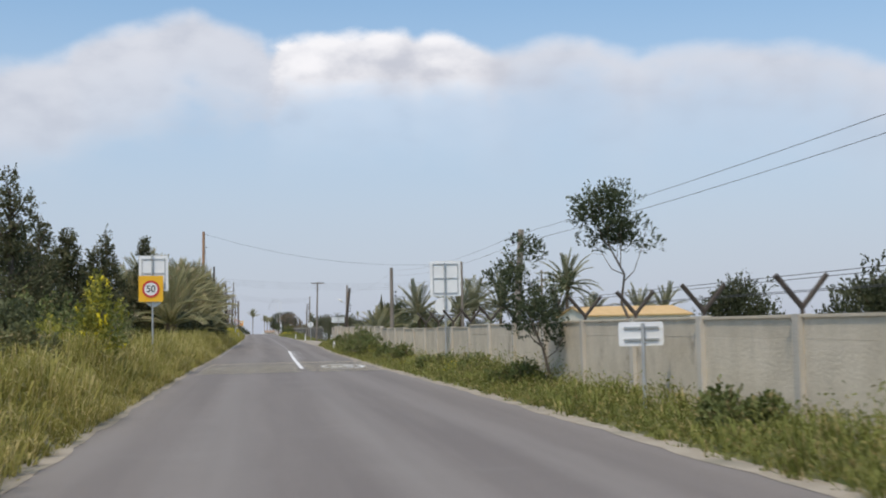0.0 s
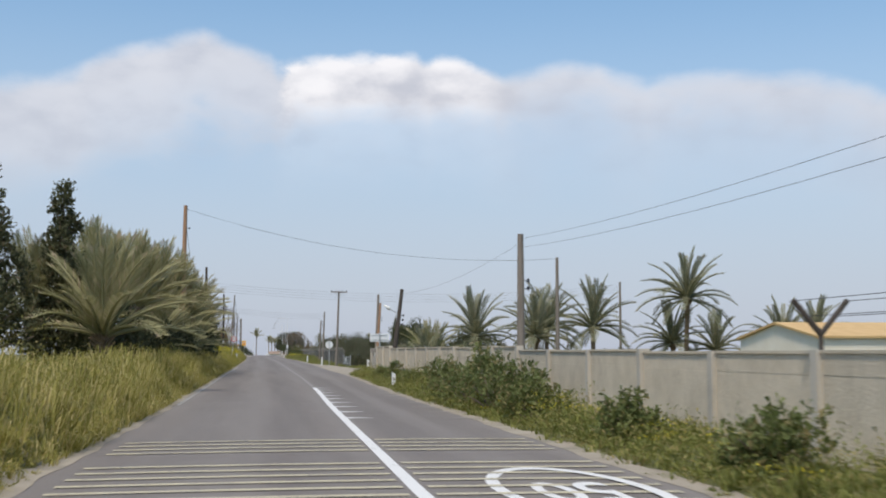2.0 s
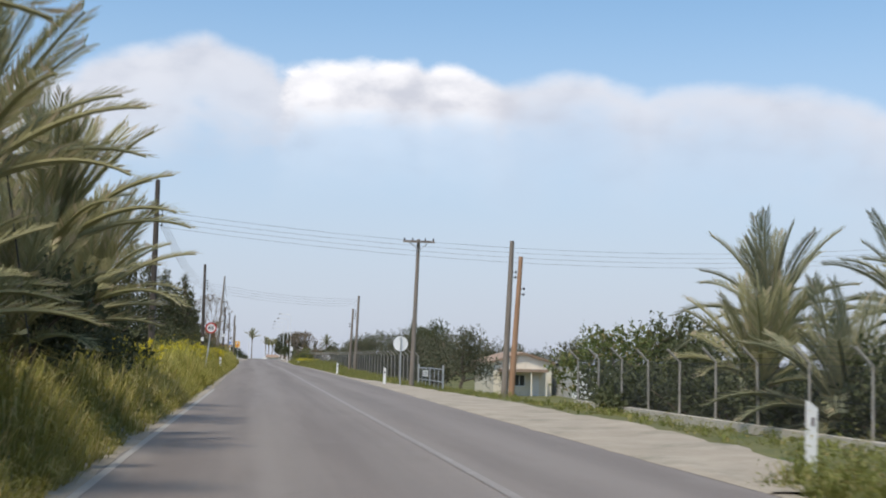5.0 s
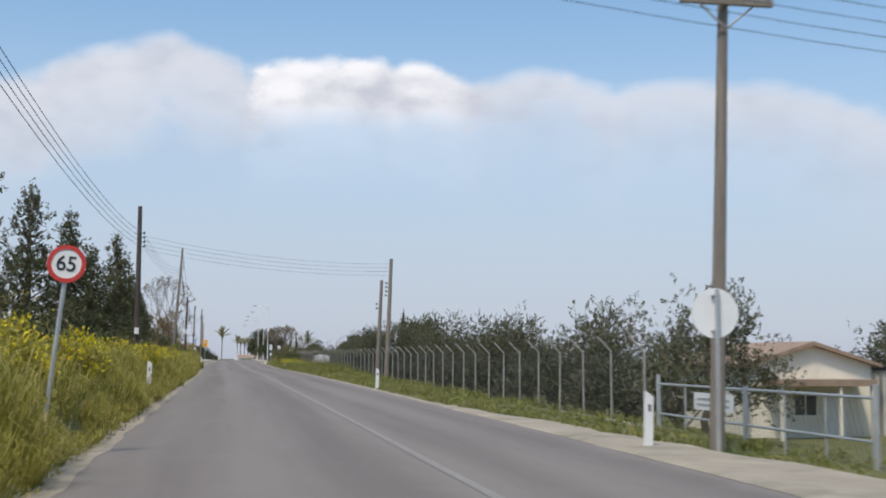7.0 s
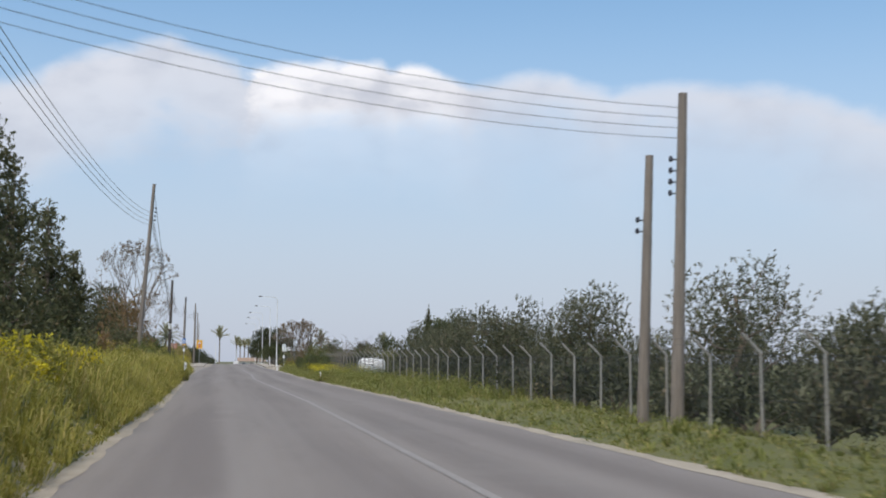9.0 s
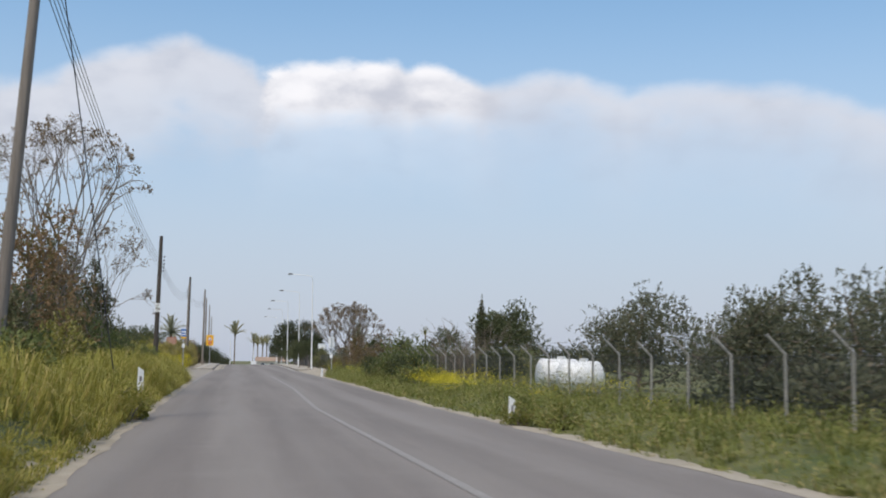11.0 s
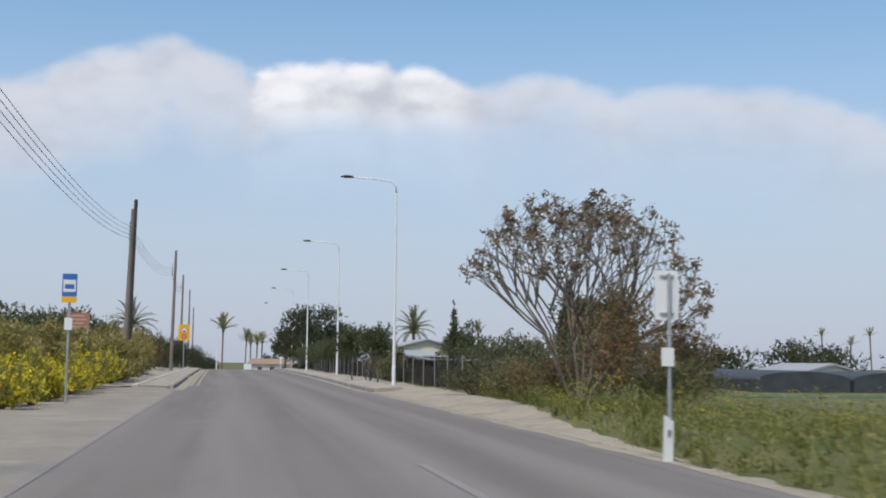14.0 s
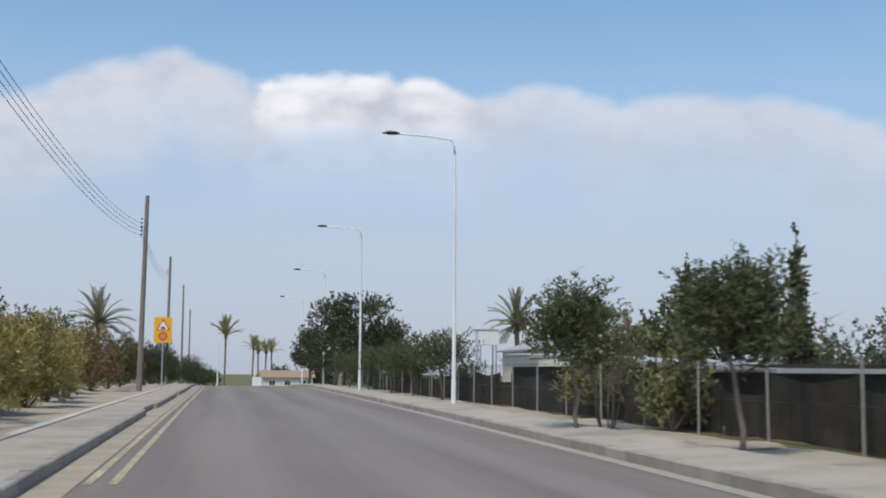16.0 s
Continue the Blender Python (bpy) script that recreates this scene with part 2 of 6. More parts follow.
M_RED = surface("red_sign_sheet", (0.50, 0.04, 0.035), (0.60, 0.06, 0.05), 0.45, 2, 30, 0.0)
M_REFLECTOR = surface("dull_reflector", (0.16, 0.14, 0.14), (0.22, 0.19, 0.19), 0.35, 4, 40, 0.0)
M_RUST = surface("faded_rust_board", (0.33, 0.145, 0.09), (0.43, 0.21, 0.14), 0.7, 2, 30, 0.0)
M_PALELINE = surface("faded_pale_lines", (0.50, 0.37, 0.31), (0.60, 0.46, 0.39), 0.7, 4, 30, 0.0)
M_ORANGE = surface("faded_orange_board", (0.55, 0.20, 0.10), (0.68, 0.30, 0.17), 0.6, 2, 30, 0.0)
M_BLUE = surface("blue_sign_sheet", (0.03, 0.13, 0.42), (0.05, 0.18, 0.50), 0.45, 2, 30, 0.0)
M_INK = surface("dark_sign_paint", (0.02, 0.022, 0.035), (0.035, 0.038, 0.05), 0.5, 4, 40, 0.0)
M_WIRE = surface("dark_cable", (0.03, 0.03, 0.032), (0.06, 0.06, 0.065), 0.6, 8, 50, 0.0)
M_FENCE = surface("weathered_fence_steel", (0.25, 0.235, 0.21), (0.36, 0.34, 0.305), 0.7, 4, 50, 0.1)
M_NET = surface("black_shade_cloth", (0.022, 0.020, 0.017), (0.062, 0.055, 0.046), 0.95, 1.5, 25, 0.4, spec=0.1)
M_PLASTER = surface("cream_plaster", (0.72, 0.66, 0.54), (0.80, 0.75, 0.64), 0.9, 1.2, 40, 0.15, c=(0.62, 0.56, 0.46), cover=0.6)
M_OLDTILE = surface("old_brown_tiles", (0.24, 0.17, 0.125), (0.36, 0.26, 0.19), 0.85, 3, 25, 0.4)
M_ORROOF = surface("ochre_sheet_roof", (0.52, 0.34, 0.15), (0.62, 0.43, 0.21), 0.8, 2, 25, 0.3)
M_SHEET = surface("grey_sheet_metal", (0.36, 0.36, 0.35), (0.48, 0.48, 0.47), 0.55, 1.5, 30, 0.1, metal=0.3)
M_SHEETDARK = surface("dark_sheet_roof", (0.035, 0.04, 0.045), (0.07, 0.075, 0.08), 0.6, 1.5, 30, 0.1)
M_GLASS = surface("dark_window", (0.03, 0.035, 0.04), (0.06, 0.065, 0.07), 0.12, 2, 20, 0.0, spec=0.6)
M_GREENNET = surface("green_netting", (0.10, 0.17, 0.13), (0.15, 0.23, 0.18), 0.9, 1, 20, 0.2)
M_BARK = surface("grey_brown_bark", (0.13, 0.10, 0.075), (0.22, 0.18, 0.14), 0.95, 3, 25, 0.7, stretch=(3, 3, 0.8))
M_PALEBARK = surface("pale_grey_bark", (0.14, 0.116, 0.097), (0.24, 0.20, 0.168), 0.95, 3, 25, 0.5, stretch=(3, 3, 0.8))
M_PALMBARK = surface("palm_bark", (0.14, 0.10, 0.065), (0.26, 0.19, 0.12), 0.95, 5, 20, 0.9)
L_PINE = foliage("pine_needles", (0.045, 0.053, 0.027), (0.10, 0.108, 0.055))
L_BANKPINE = foliage("olive_pine_needles", (0.06, 0.066, 0.032), (0.135, 0.138, 0.068), (0.17, 0.14, 0.08), 0.08)
L_ORCHARD = foliage("dull_carob_leaves", (0.07, 0.076, 0.044), (0.16, 0.16, 0.095), (0.20, 0.165, 0.105), 0.08)
L_HEDGE = foliage("olive_yellow_hedge_leaves", (0.20, 0.18, 0.055), (0.40, 0.345, 0.12), (0.48, 0.38, 0.17), 0.18, 0.32)
L_YELLOWISH = foliage("yellow_green_leaves", (0.16, 0.17, 0.03), (0.36, 0.35, 0.07), (0.46, 0.40, 0.06), 0.15, 0.35)
L_DARK = foliage("carob_leaves", (0.06, 0.073, 0.032), (0.135, 0.145, 0.07))
L_GREEN = foliage("olive_green_shrub_leaves", (0.09, 0.118, 0.034), (0.20, 0.222, 0.08), (0.27, 0.22, 0.10), 0.14)
L_EUC = foliage("eucalyptus_leaves", (0.045, 0.06, 0.03), (0.10, 0.12, 0.06))
L_WEED = foliage("verge_weeds", (0.125, 0.145, 0.035), (0.27, 0.27, 0.075), (0.36, 0.30, 0.12), 0.17, 0.32)
L_WEEDY = foliage("yellowish_verge_weeds", (0.17, 0.165, 0.035), (0.34, 0.31, 0.085), (0.44, 0.37, 0.16), 0.2, 0.35)
L_GRASS = foliage("verge_grass", (0.19, 0.19, 0.045), (0.38, 0.345, 0.10), (0.50, 0.42, 0.19), 0.22, 0.4)
L_LUSH = foliage("lush_verge_grass", (0.185, 0.185, 0.035), (0.38, 0.35, 0.085), (0.46, 0.38, 0.14), 0.14, 0.38)
L_GRASSR = foliage("green_verge_grass", (0.125, 0.15, 0.036), (0.275, 0.285, 0.08), (0.38, 0.32, 0.14), 0.13, 0.35)
L_FLOWER = foliage("yellow_flowers", (0.62, 0.50, 0.02), (0.78, 0.66, 0.05), None, 0, 0.15)
L_PALM = foliage("palm_leaflets", (0.21, 0.205, 0.09), (0.43, 0.405, 0.225), (0.46, 0.38, 0.25), 0.16, 0.35)
L_PALMGREEN = foliage("green_palm_leaflets", (0.14, 0.148, 0.08), (0.33, 0.325, 0.205), (0.38, 0.33, 0.21), 0.14, 0.3)
L_SCRUB = foliage("grey_green_scrub_leaves", (0.07, 0.076, 0.036), (0.155, 0.155, 0.08), (0.20, 0.17, 0.10), 0.1)
L_BROWN = foliage("rusty_shrub_leaves", (0.19, 0.115, 0.06), (0.34, 0.215, 0.115), (0.17, 0.15, 0.06), 0.3)
L_SEED = foliage("brown_seed_clusters", (0.15, 0.11, 0.075), (0.30, 0.235, 0.16), (0.17, 0.12, 0.07), 0.2)
L_OLIVE = foliage("olive_shrub_leaves", (0.10, 0.115, 0.045), (0.22, 0.22, 0.10), (0.30, 0.25, 0.13), 0.15)


# ---- building helpers ----
class Shape:
    """Collects faces for one mesh."""

    def __init__(self):
        self.v, self.f = [], []

    def box(self, x0, x1, y0, y1, z0, z1, m=None):
        k = len(self.v)
        pts = [(x, y, z) for z in (z0, z1) for y in (y0, y1) for x in (x0, x1)]
        self.v += [tuple(m @ Vector(p)) if m else p for p in pts]
        self.f += [tuple(k + i for i in q) for q in ((0, 2, 3, 1), (4, 5, 7, 6), (0, 1, 5, 4), (2, 6, 7, 3), (0, 4, 6, 2), (1, 3, 7, 5))]
        return self

    def tube(self, pts, radii, sides=8, caps=True):
        pts = [Vector(p) for p in pts]
        if isinstance(radii, (int, float)):
            radii = [radii] * len(pts)
        k = len(self.v)
        for i, p in enumerate(pts):
            d = (pts[min(i + 1, len(pts) - 1)] - pts[max(i - 1, 0)]).normalized()
            side = d.cross(Vector((0.13, 1, 0.21))).normalized() if abs(d.y) < 0.9 else d.cross(Vector((1, 0, 0.2))).normalized()
            up = d.cross(side)
            for s in range(sides):
                a = 2 * math.pi * s / sides
                self.v.append(tuple(p + (side * math.cos(a) + up * math.sin(a)) * radii[i]))
        for i in range(len(pts) - 1):
            for s in range(sides):
                t = (s + 1) % sides
                self.f.append((k + i * sides + s, k + i * sides + t, k + (i + 1) * sides + t, k + (i + 1) * sides + s))
        if caps:
            self.f.append(tuple(k + s for s in reversed(range(sides))))
            self.f.append(tuple(k + (len(pts) - 1) * sides + s for s in range(sides)))
        return self

    def poly(self, outline, y, depth):
        """A plate: outline of (x, z) at y, going depth back."""
        k, n = len(self.v), len(outline)
        self.v += [(x, y, z) for x, z in outline] + [(x, y + depth, z) for x, z in outline]
        self.f.append(tuple(k + i for i in range(n)))
        self.f.append(tuple(k + n + i for i in reversed(range(n))))
        for i in range(n):
            j = (i + 1) % n
            self.f.append((k + j, k + i, k + n + i, k + n + j))
        return self

    def ring(self, cx, cz, r0, r1, y, depth, sides=32):
        k = len(self.v)
        for yy in (y, y + depth):
            for r in (r0, r1):
                for s in range(sides):
                    a = 2 * math.pi * s / sides
                    self.v.append((cx + r * math.cos(a), yy, cz + r * math.sin(a)))
        for s in range(sides):
            t = (s + 1) % sides
            self.f.append((k + s, k + t, k + sides + t, k + sides + s))
            self.f.append((k + sides + s, k + sides + t, k + 3 * sides + t, k + 3 * sides + s))
            self.f.append((k + t, k + s, k + 2 * sides + s, k + 2 * sides + t))
        return self

    def strip(self, left, right):
        k = len(self.v)
        for a, b in zip(left, right):
            self.v += [tuple(a), tuple(b)]
        for i in range(len(left) - 1):
            self.f.append((k + 2 * i, k + 2 * i + 1, k + 2 * i + 3, k + 2 * i + 2))
        return self

    def mesh(self, name, smooth=False):
        me = bpy.data.meshes.new(name)
        me.from_pydata(self.v, [], self.f)
        if smooth:
            me.polygons.foreach_set("use_smooth", [True] * len(me.polygons))
        me.update()
        return me


def arrays_mesh(name, verts, faces):
    """A mesh from number arrays; faces all with the same count of corners."""
    me = bpy.data.meshes.new(name)
    verts = np.asarray(verts, np.float32)
    faces = np.asarray(faces, np.int32)
    me.vertices.add(len(verts))
    me.vertices.foreach_set("co", verts.ravel())
    me.loops.add(faces.size)
    me.loops.foreach_set("vertex_index", faces.ravel())
    me.polygons.add(len(faces))
    me.polygons.foreach_set("loop_start", np.arange(0, faces.size, faces.shape[1], dtype=np.int32))
    me.update(calc_edges=True)
    return me


def thing(name, at, label, category, group="", kind=""):
    ob = new(name)
    ob.empty_display_size = 0.2
    ob.location = at
    return tagged(ob, label, category, group, kind)


def part(name, shape, material, parent=None, label="", smooth=False, at=None):
    me = shape.mesh(name, smooth) if isinstance(shape, Shape) else shape
    if material is not None and not me.materials:
        me.materials.append(material)
    ob = new(name, me)
    if parent is not None:
        ob.parent = parent
    if at is not None:
        ob.location = at
    return tagged(ob, label)


def solid(name, shape, material, label, category, kind="", group="", smooth=False):
    return tagged(part(name, shape, material, smooth=smooth), label, category, group, kind)


def rounded(x0, x1, z0, z1, r=0.03, n=4):
    out = []
    for cx, cz, a0 in ((x1 - r, z1 - r, 0), (x0 + r, z1 - r, 90), (x0 + r, z0 + r, 180), (x1 - r, z0 + r, 270)):
        for i in range(n + 1):
            a = radians(a0 + 90 * i / n)
            out.append((cx + r * math.cos(a), cz + r * math.sin(a)))
    return out[::-1]


def disc_outline(cx, cz, r, n=32):
    return [(cx + r * math.cos(2 * math.pi * i / n), cz + r * math.sin(2 * math.pi * i / n)) for i in range(n)][::-1]


def writing(text, size, material, parent, at, rot=(90, 0, 0), squeeze=1.0, depth=0.002, name="writing"):
    cu = bpy.data.curves.new(name, "FONT")
    cu.body, cu.size, cu.align_x, cu.align_y, cu.extrude, cu.offset = text, size, "CENTER", "CENTER", depth, size * 0.012
    tmp = bpy.data.objects.new(name, cu)
    me = bpy.data.meshes.new_from_object(tmp)
    bpy.data.objects.remove(tmp)
    bpy.data.curves.remove(cu)
    me.transform(Matrix.Diagonal((squeeze, 1, 1, 1)))
    me.materials.clear()
    me.materials.append(material)
    ob = new(name, me)
    ob.parent = parent
    ob.matrix_basis = pose(*at, *rot)
    return ob


# ---- lie of the land ----
def table(rows):
    ys, vals = zip(*rows)
    return lambda y: np.interp(y, ys, vals)


edge_left = table([(-60, -2.3), (25, -2.23), (45, -2.15), (60, -1.95), (105, -1.77), (130, -1.6), (165, -1.6), (205, -1.5), (244, -1.9), (285, -2.2), (335, -2.0), (360, -2.17), (405, -2.35), (470, -3), (1000, -9)])
edge_right = table([(-60, 4.3), (25, 4.3), (40, 4.15), (70, 4.3), (98, 5.0), (118, 5.1), (150, 5.5), (185, 5.6), (215, 5.6), (246, 5.2), (282, 5.7), (335, 5.8), (357, 6.2), (390, 6.5), (470, 6.8), (1000, 3)])
centre = table([(-60, 1.5), (42, 1.55), (60, 1.8), (72, 2.05), (92, 2.25), (160, 2.5), (205, 2.6), (243, 2.05), (263, 2.4), (300, 2.4), (400, 2.2), (1000, -2)])
fall = table([(-60, 0), (420, 0), (450, -0.3), (500, -1.4), (560, -2.6), (640, -4), (1000, -12), (4000, -12)])
bank_left = table([(-60, 0.6), (72, 0.65), (115, 0.6), (132, 0.8), (193, 0.85), (259, 0.7), (285, 0.6), (316, 0.6), (362, 0.45), (450, 0.3), (1000, 0.2)])
pad_left = table([(-60, 0), (279, 0), (290, 0.7), (300, 2.0), (312, 3.4), (335, 3.2), (355, 3.2), (372, 3.9), (400, 4.6), (1000, 5.0)])
pad_height = table([(-60, 0), (318, 0), (328, 0.08), (345, 0.08), (450, 0.08), (1000, 0.1)])
bank_right = table([(-60, 0.05), (72, 0.1), (94, 0.15), (106, 0.05), (125, 0.0), (142, -0.15), (180, 0.0), (217, 0.2), (277, 0.25), (316, 0.2), (335, 0.12), (1000, 0.12)])
far_right = table([(-60, -0.3), (84, -0.4), (120, -0.5), (145, -0.9), (193, -0.6), (240, 0.0), (301, 0.1), (1000, 0.1)])


def smooth01(x):
    x = np.clip(x, 0, 1)
    return x * x * (3 - 2 * x)


def land(x, y):
    """Height of the ground."""
    l, r = edge_left(y) - x, x - edge_right(y)
    z = np.where(l > 0, pad_height(y) * smooth01((l - 0.1) / 0.3) + (bank_left(y) - pad_height(y)) * smooth01((l - 0.2 - pad_left(y)) / 1.1), 0.0)
    z = z + np.where(r > 0, bank_right(y) * smooth01((r - 0.3) / 1.6) + (far_right(y) - bank_right(y)) * smooth01((r - 3.0) / 4.0), 0.0)
    inside = (l < 0.2) & (r < 0.2)
    z = z + np.where(inside, -0.06, -0.012) + fall(y)
    bumps = 0.05 * np.sin(x * 2.1 + y * 0.7) * np.sin(y * 1.3 - x) * smooth01((np.maximum(l, r) - 0.4) / 2)
    return z + bumps


def build_ground():
    xs = np.concatenate([[-3000, -1200, -400, -150, -70, -40, -25, -18, -14], np.arange(-11, 14, 0.5), [15, 17, 20, 24, 30, 40, 60, 90, 150, 400, 1200, 3000]])
    ys = np.concatenate([[-2000, -600, -200, -60], np.arange(-40, 470, 2.0), [475, 482, 490, 500, 520, 560, 620, 700, 820, 1100, 1600, 2400, 4000]])
    X, Y = np.meshgrid(xs, ys)
    Z = land(X, Y)
    nx, ny = len(xs), len(ys)
    i = np.arange(nx * ny).reshape(ny, nx)
    f = np.stack([i[:-1, :-1], i[:-1, 1:], i[1:, 1:], i[1:, :-1]], -1).reshape(-1, 4)
    me = arrays_mesh("ground", np.stack([X, Y, Z], -1).reshape(-1, 3), f)
    me.polygons.foreach_set("use_smooth", [True] * len(me.polygons))
    solid("ground", me, M_SOIL, "weedy brown soil beside a country road", "ground", "structure")


def build_road():
    ys = np.concatenate([np.arange(-60, 480, 4.0), np.arange(480, 1000, 20.0)])
    s, lanes = Shape(), []
    cols = 13
    for y in ys:
        for k in range(cols):
            lane = k / (cols // 2)
            a, b, c = edge_left(y), centre(y), edge_right(y)
            x = a + (b - a) * lane if lane < 1 else b + (c - b) * (lane - 1)
            u = (x - a) / (c - a)
            s.v.append((x, y, fall(y) + 0.02 * (1 - (2 * u - 1) ** 2)))
            lanes.append(lane)
    for j in range(len(ys) - 1):
        for k in range(cols - 1):
            a = j * cols + k
            s.f.append((a, a + 1, a + cols + 1, a + cols))
    me = s.mesh("road", True)
    me.attributes.new("lane", "FLOAT", "POINT").data.foreach_set("value", lanes)
    solid("road", me, M_ASPHALT, "worn grey asphalt of a two-lane country road", "road", "structure")
    for side, edge, name in ((-1, edge_left, "shoulder_left"), (1, edge_right, "shoulder_right")):
        rng = random.Random(5 + side)
        y1 = 480
        yy = np.arange(-60, y1, 0.6)
        s = Shape()
        for y in yy:
            wave = 0.5 + 0.22 * math.sin(y * 1.1 + side) + 0.18 * math.sin(y * 2.7 + 2.0) + 0.10 * math.sin(y * 5.3)
            a, b = float(edge(y)) - side * (0.02 + 0.15 * wave), float(edge(y)) + side * (0.12 + 0.08 * wave)
            c = float(edge(y)) + side * (0.35 + 0.3 * rng.random())
            s.v += [(a, y, float(fall(y)) + 0.0055), (b, y, float(fall(y)) + 0.004), (c, y, float(land(c, y)) - 0.02)]
        for j in range(len(yy) - 1):
            for k in (0, 1):
                q = (3 * j + k, 3 * j + k + 1, 3 * j + k + 4, 3 * j + k + 3)
                s.f.append(q if side > 0 else q[::-1])
        solid(name, s, M_DUST, "pale dusty gravel edge along the asphalt", "road shoulder", "structure")


def on_road(x, y):
    u = (x - edge_left(y)) / (edge_right(y) - edge_left(y))
    return float(fall(y) + 0.02 * (1 - (2 * u - 1) ** 2)) + 0.006


def line_along(name, offset, y0, y1, w, mat, label, step=2.0):
    s = Shape()
    ys = np.arange(y0, y1 + 0.01, step)
    s.strip([(offset(y) - w / 2, y, on_road(offset(y) - w / 2, y)) for y in ys], [(offset(y) + w / 2, y, on_road(offset(y) + w / 2, y)) for y in ys])
    return solid(name, s, mat, label, "road marking", "structure")


def build_markings():
    line_along("centre_line", centre, 41.3, 76, 0.14, M_LINE, "solid white centre line on the asphalt")
    line_along("faded_centre_line", centre, 76.5, 296, 0.12, M_FAINT, "faded white centre line on the asphalt")
    line_along("yellow_line_outer", lambda y: edge_left(y) + 0.57, 337, 446, 0.11, M_YELLINE, "faded yellow line beside the kerb")
    line_along("yellow_line_inner", lambda y: edge_left(y) + 0.86, 337, 446, 0.11, M_YELLINE, "faded yellow line beside the kerb")
    line_along("pale_channel", lambda y: edge_right(y) - 0.16, 328, 446, 0.26, M_CHANNEL, "pale concrete channel beside the kerb")
    line_along("pale_channel_left", lambda y: edge_left(y) + 0.24, 329, 446, 0.46, M_DUST, "sandy gutter between kerb and yellow line")
    line_along("edge_line", lambda y: edge_left(y) + 0.16, 62, 132, 0.10, M_CHANNEL, "worn pale edge line on the asphalt")
    line_along("edge_line", lambda y: edge_left(y) + 0.16, 272, 326, 0.12, M_FAINT, "worn pale edge line on the asphalt")
    teeth = thing("tooth_markings", (0, 0, 0), "white triangular teeth painted beside the centre line", "road marking", kind="structure")
    for i in range(9):
        y = 55.5 + i * 2.4
        for x0, d in ((centre(y) + 0.07, 0.55), (edge_right(y) - 0.05, -0.55)):
            s = Shape()
            s.v = [(x0, y - 0.2, on_road(x0, y)), (x0 + d, y, on_road(x0 + d, y)), (x0, y + 0.2, on_road(x0, y))]
            s.f = [(0, 1, 2)] if d > 0 else [(0, 2, 1)]
            part("tooth", s, M_LINE if d > 0 else M_FAINT, teeth)
    strips = thing("rumble_strips", (0, 0, 0), "worn yellowish rumble strips across the lanes", "rumble strips", kind="structure")
    for i in range(19):
        y = 38.5 + i * 0.62
        if 13 <= i <= 14:
            continue
        for x0, x1 in ((edge_left(y) + 0.35, centre(y) - 0.12), (centre(y) + 0.12, edge_right(y) - 0.2)):
            s = Shape()
            n = 5
            xs = [x0 + (x1 - x0) * k / n for k in range(n + 1)]
            s.strip([(x, y + 0.075, on_road(x, y) + 0.004) for x in xs], [(x, y - 0.075, on_road(x, y) + 0.004) for x in xs])
            part("strip", s, M_RUMBLE, strips)
    # speed roundel for the oncoming lane
    rd = thing("speed_roundel", (3.02, 43.0, on_road(3.02, 43.0)), "white speed limit 50 roundel painted on the asphalt", "road marking", kind="structure")
    s = Shape()
    n = 40
    ring = [(math.cos(2 * math.pi * i / n), math.sin(2 * math.pi * i / n)) for i in range(n + 1)]
    s.strip([(0.76 * a, 2.25 * b, 0.004) for a, b in ring], [(0.63 * a, 2.0 * b, 0.004) for a, b in ring])
    s.f = [tuple(reversed(f)) for f in s.f]
    part("ring", s, M_LINE, rd)
    w = writing("50", 1.0, M_LINE, rd, (0, 0, 0.003), (0, 0, 180), 0.85, 0.001)
    w.scale = (0.95, 2.1, 1)


# ---- plants ----
def leaf_cloud(rng, centres, radii, count, size, flat=0.0, shell=0.55):
    """Leaves scattered through ellipsoids: number arrays of small leaves."""
    centres, radii = np.asarray(centres, float), np.asarray(radii, float)
    if radii.ndim == 1:
        radii = np.repeat(radii[:, None], 3, 1)
    vol = radii.prod(1) ** (2 / 3)
    count = int(count * 1.15)
    pick = rng.choice(len(centres), count, p=vol / vol.sum())
    per = 6
    pick = pick[::per]
    n = len(pick)
    d = rng.normal(size=(n, 3))
    d /= np.linalg.norm(d, axis=1)[:, None]
    rad = shell + (1 - shell) * rng.random(n) ** 0.5
    base = centres[pick] + d * radii[pick] * rad[:, None]
    # each sprig points outwards and up, its leaves along it
    axis = d * 0.8 + np.array([0, 0, 0.65]) + rng.normal(size=(n, 3)) * 0.4
    axis /= np.linalg.norm(axis, axis=1)[:, None]
    along = size * 3.4 * (0.5 + rng.random(n))
    k = np.repeat(np.arange(n), per)
    f = np.tile((np.arange(per) + 0.5) / per - 0.35, n)
    p = base[k] + axis[k] * (along[k] * f)[:, None] + rng.normal(size=(len(k), 3)) * size * 0.42
    return leaf_quads(rng, p, size * 1.02, flat, axis[k], 0.42)


def leaf_quads(rng, p, size, flat=0.0, axis=None, wide=0.55):
    n = len(p)
    a = rng.normal(size=(n, 3))
    a[:, 2] *= 1 - flat
    if axis is not None:
        a = a * 0.55 + axis
    a /= np.linalg.norm(a, axis=1)[:, None]
    b = np.cross(a, rng.normal(size=(n, 3)))
    b /= np.linalg.norm(b, axis=1)[:, None] + 1e-9
    s = (size * (0.6 + 0.8 * rng.random(n)))[:, None]
    v = np.stack([p - a * s, p + a * s * 0.7 + b * s * wide, p + a * s * 0.7 - b * s * wide], 1).reshape(-1, 3)
    return v, np.arange(3 * n).reshape(n, 3)


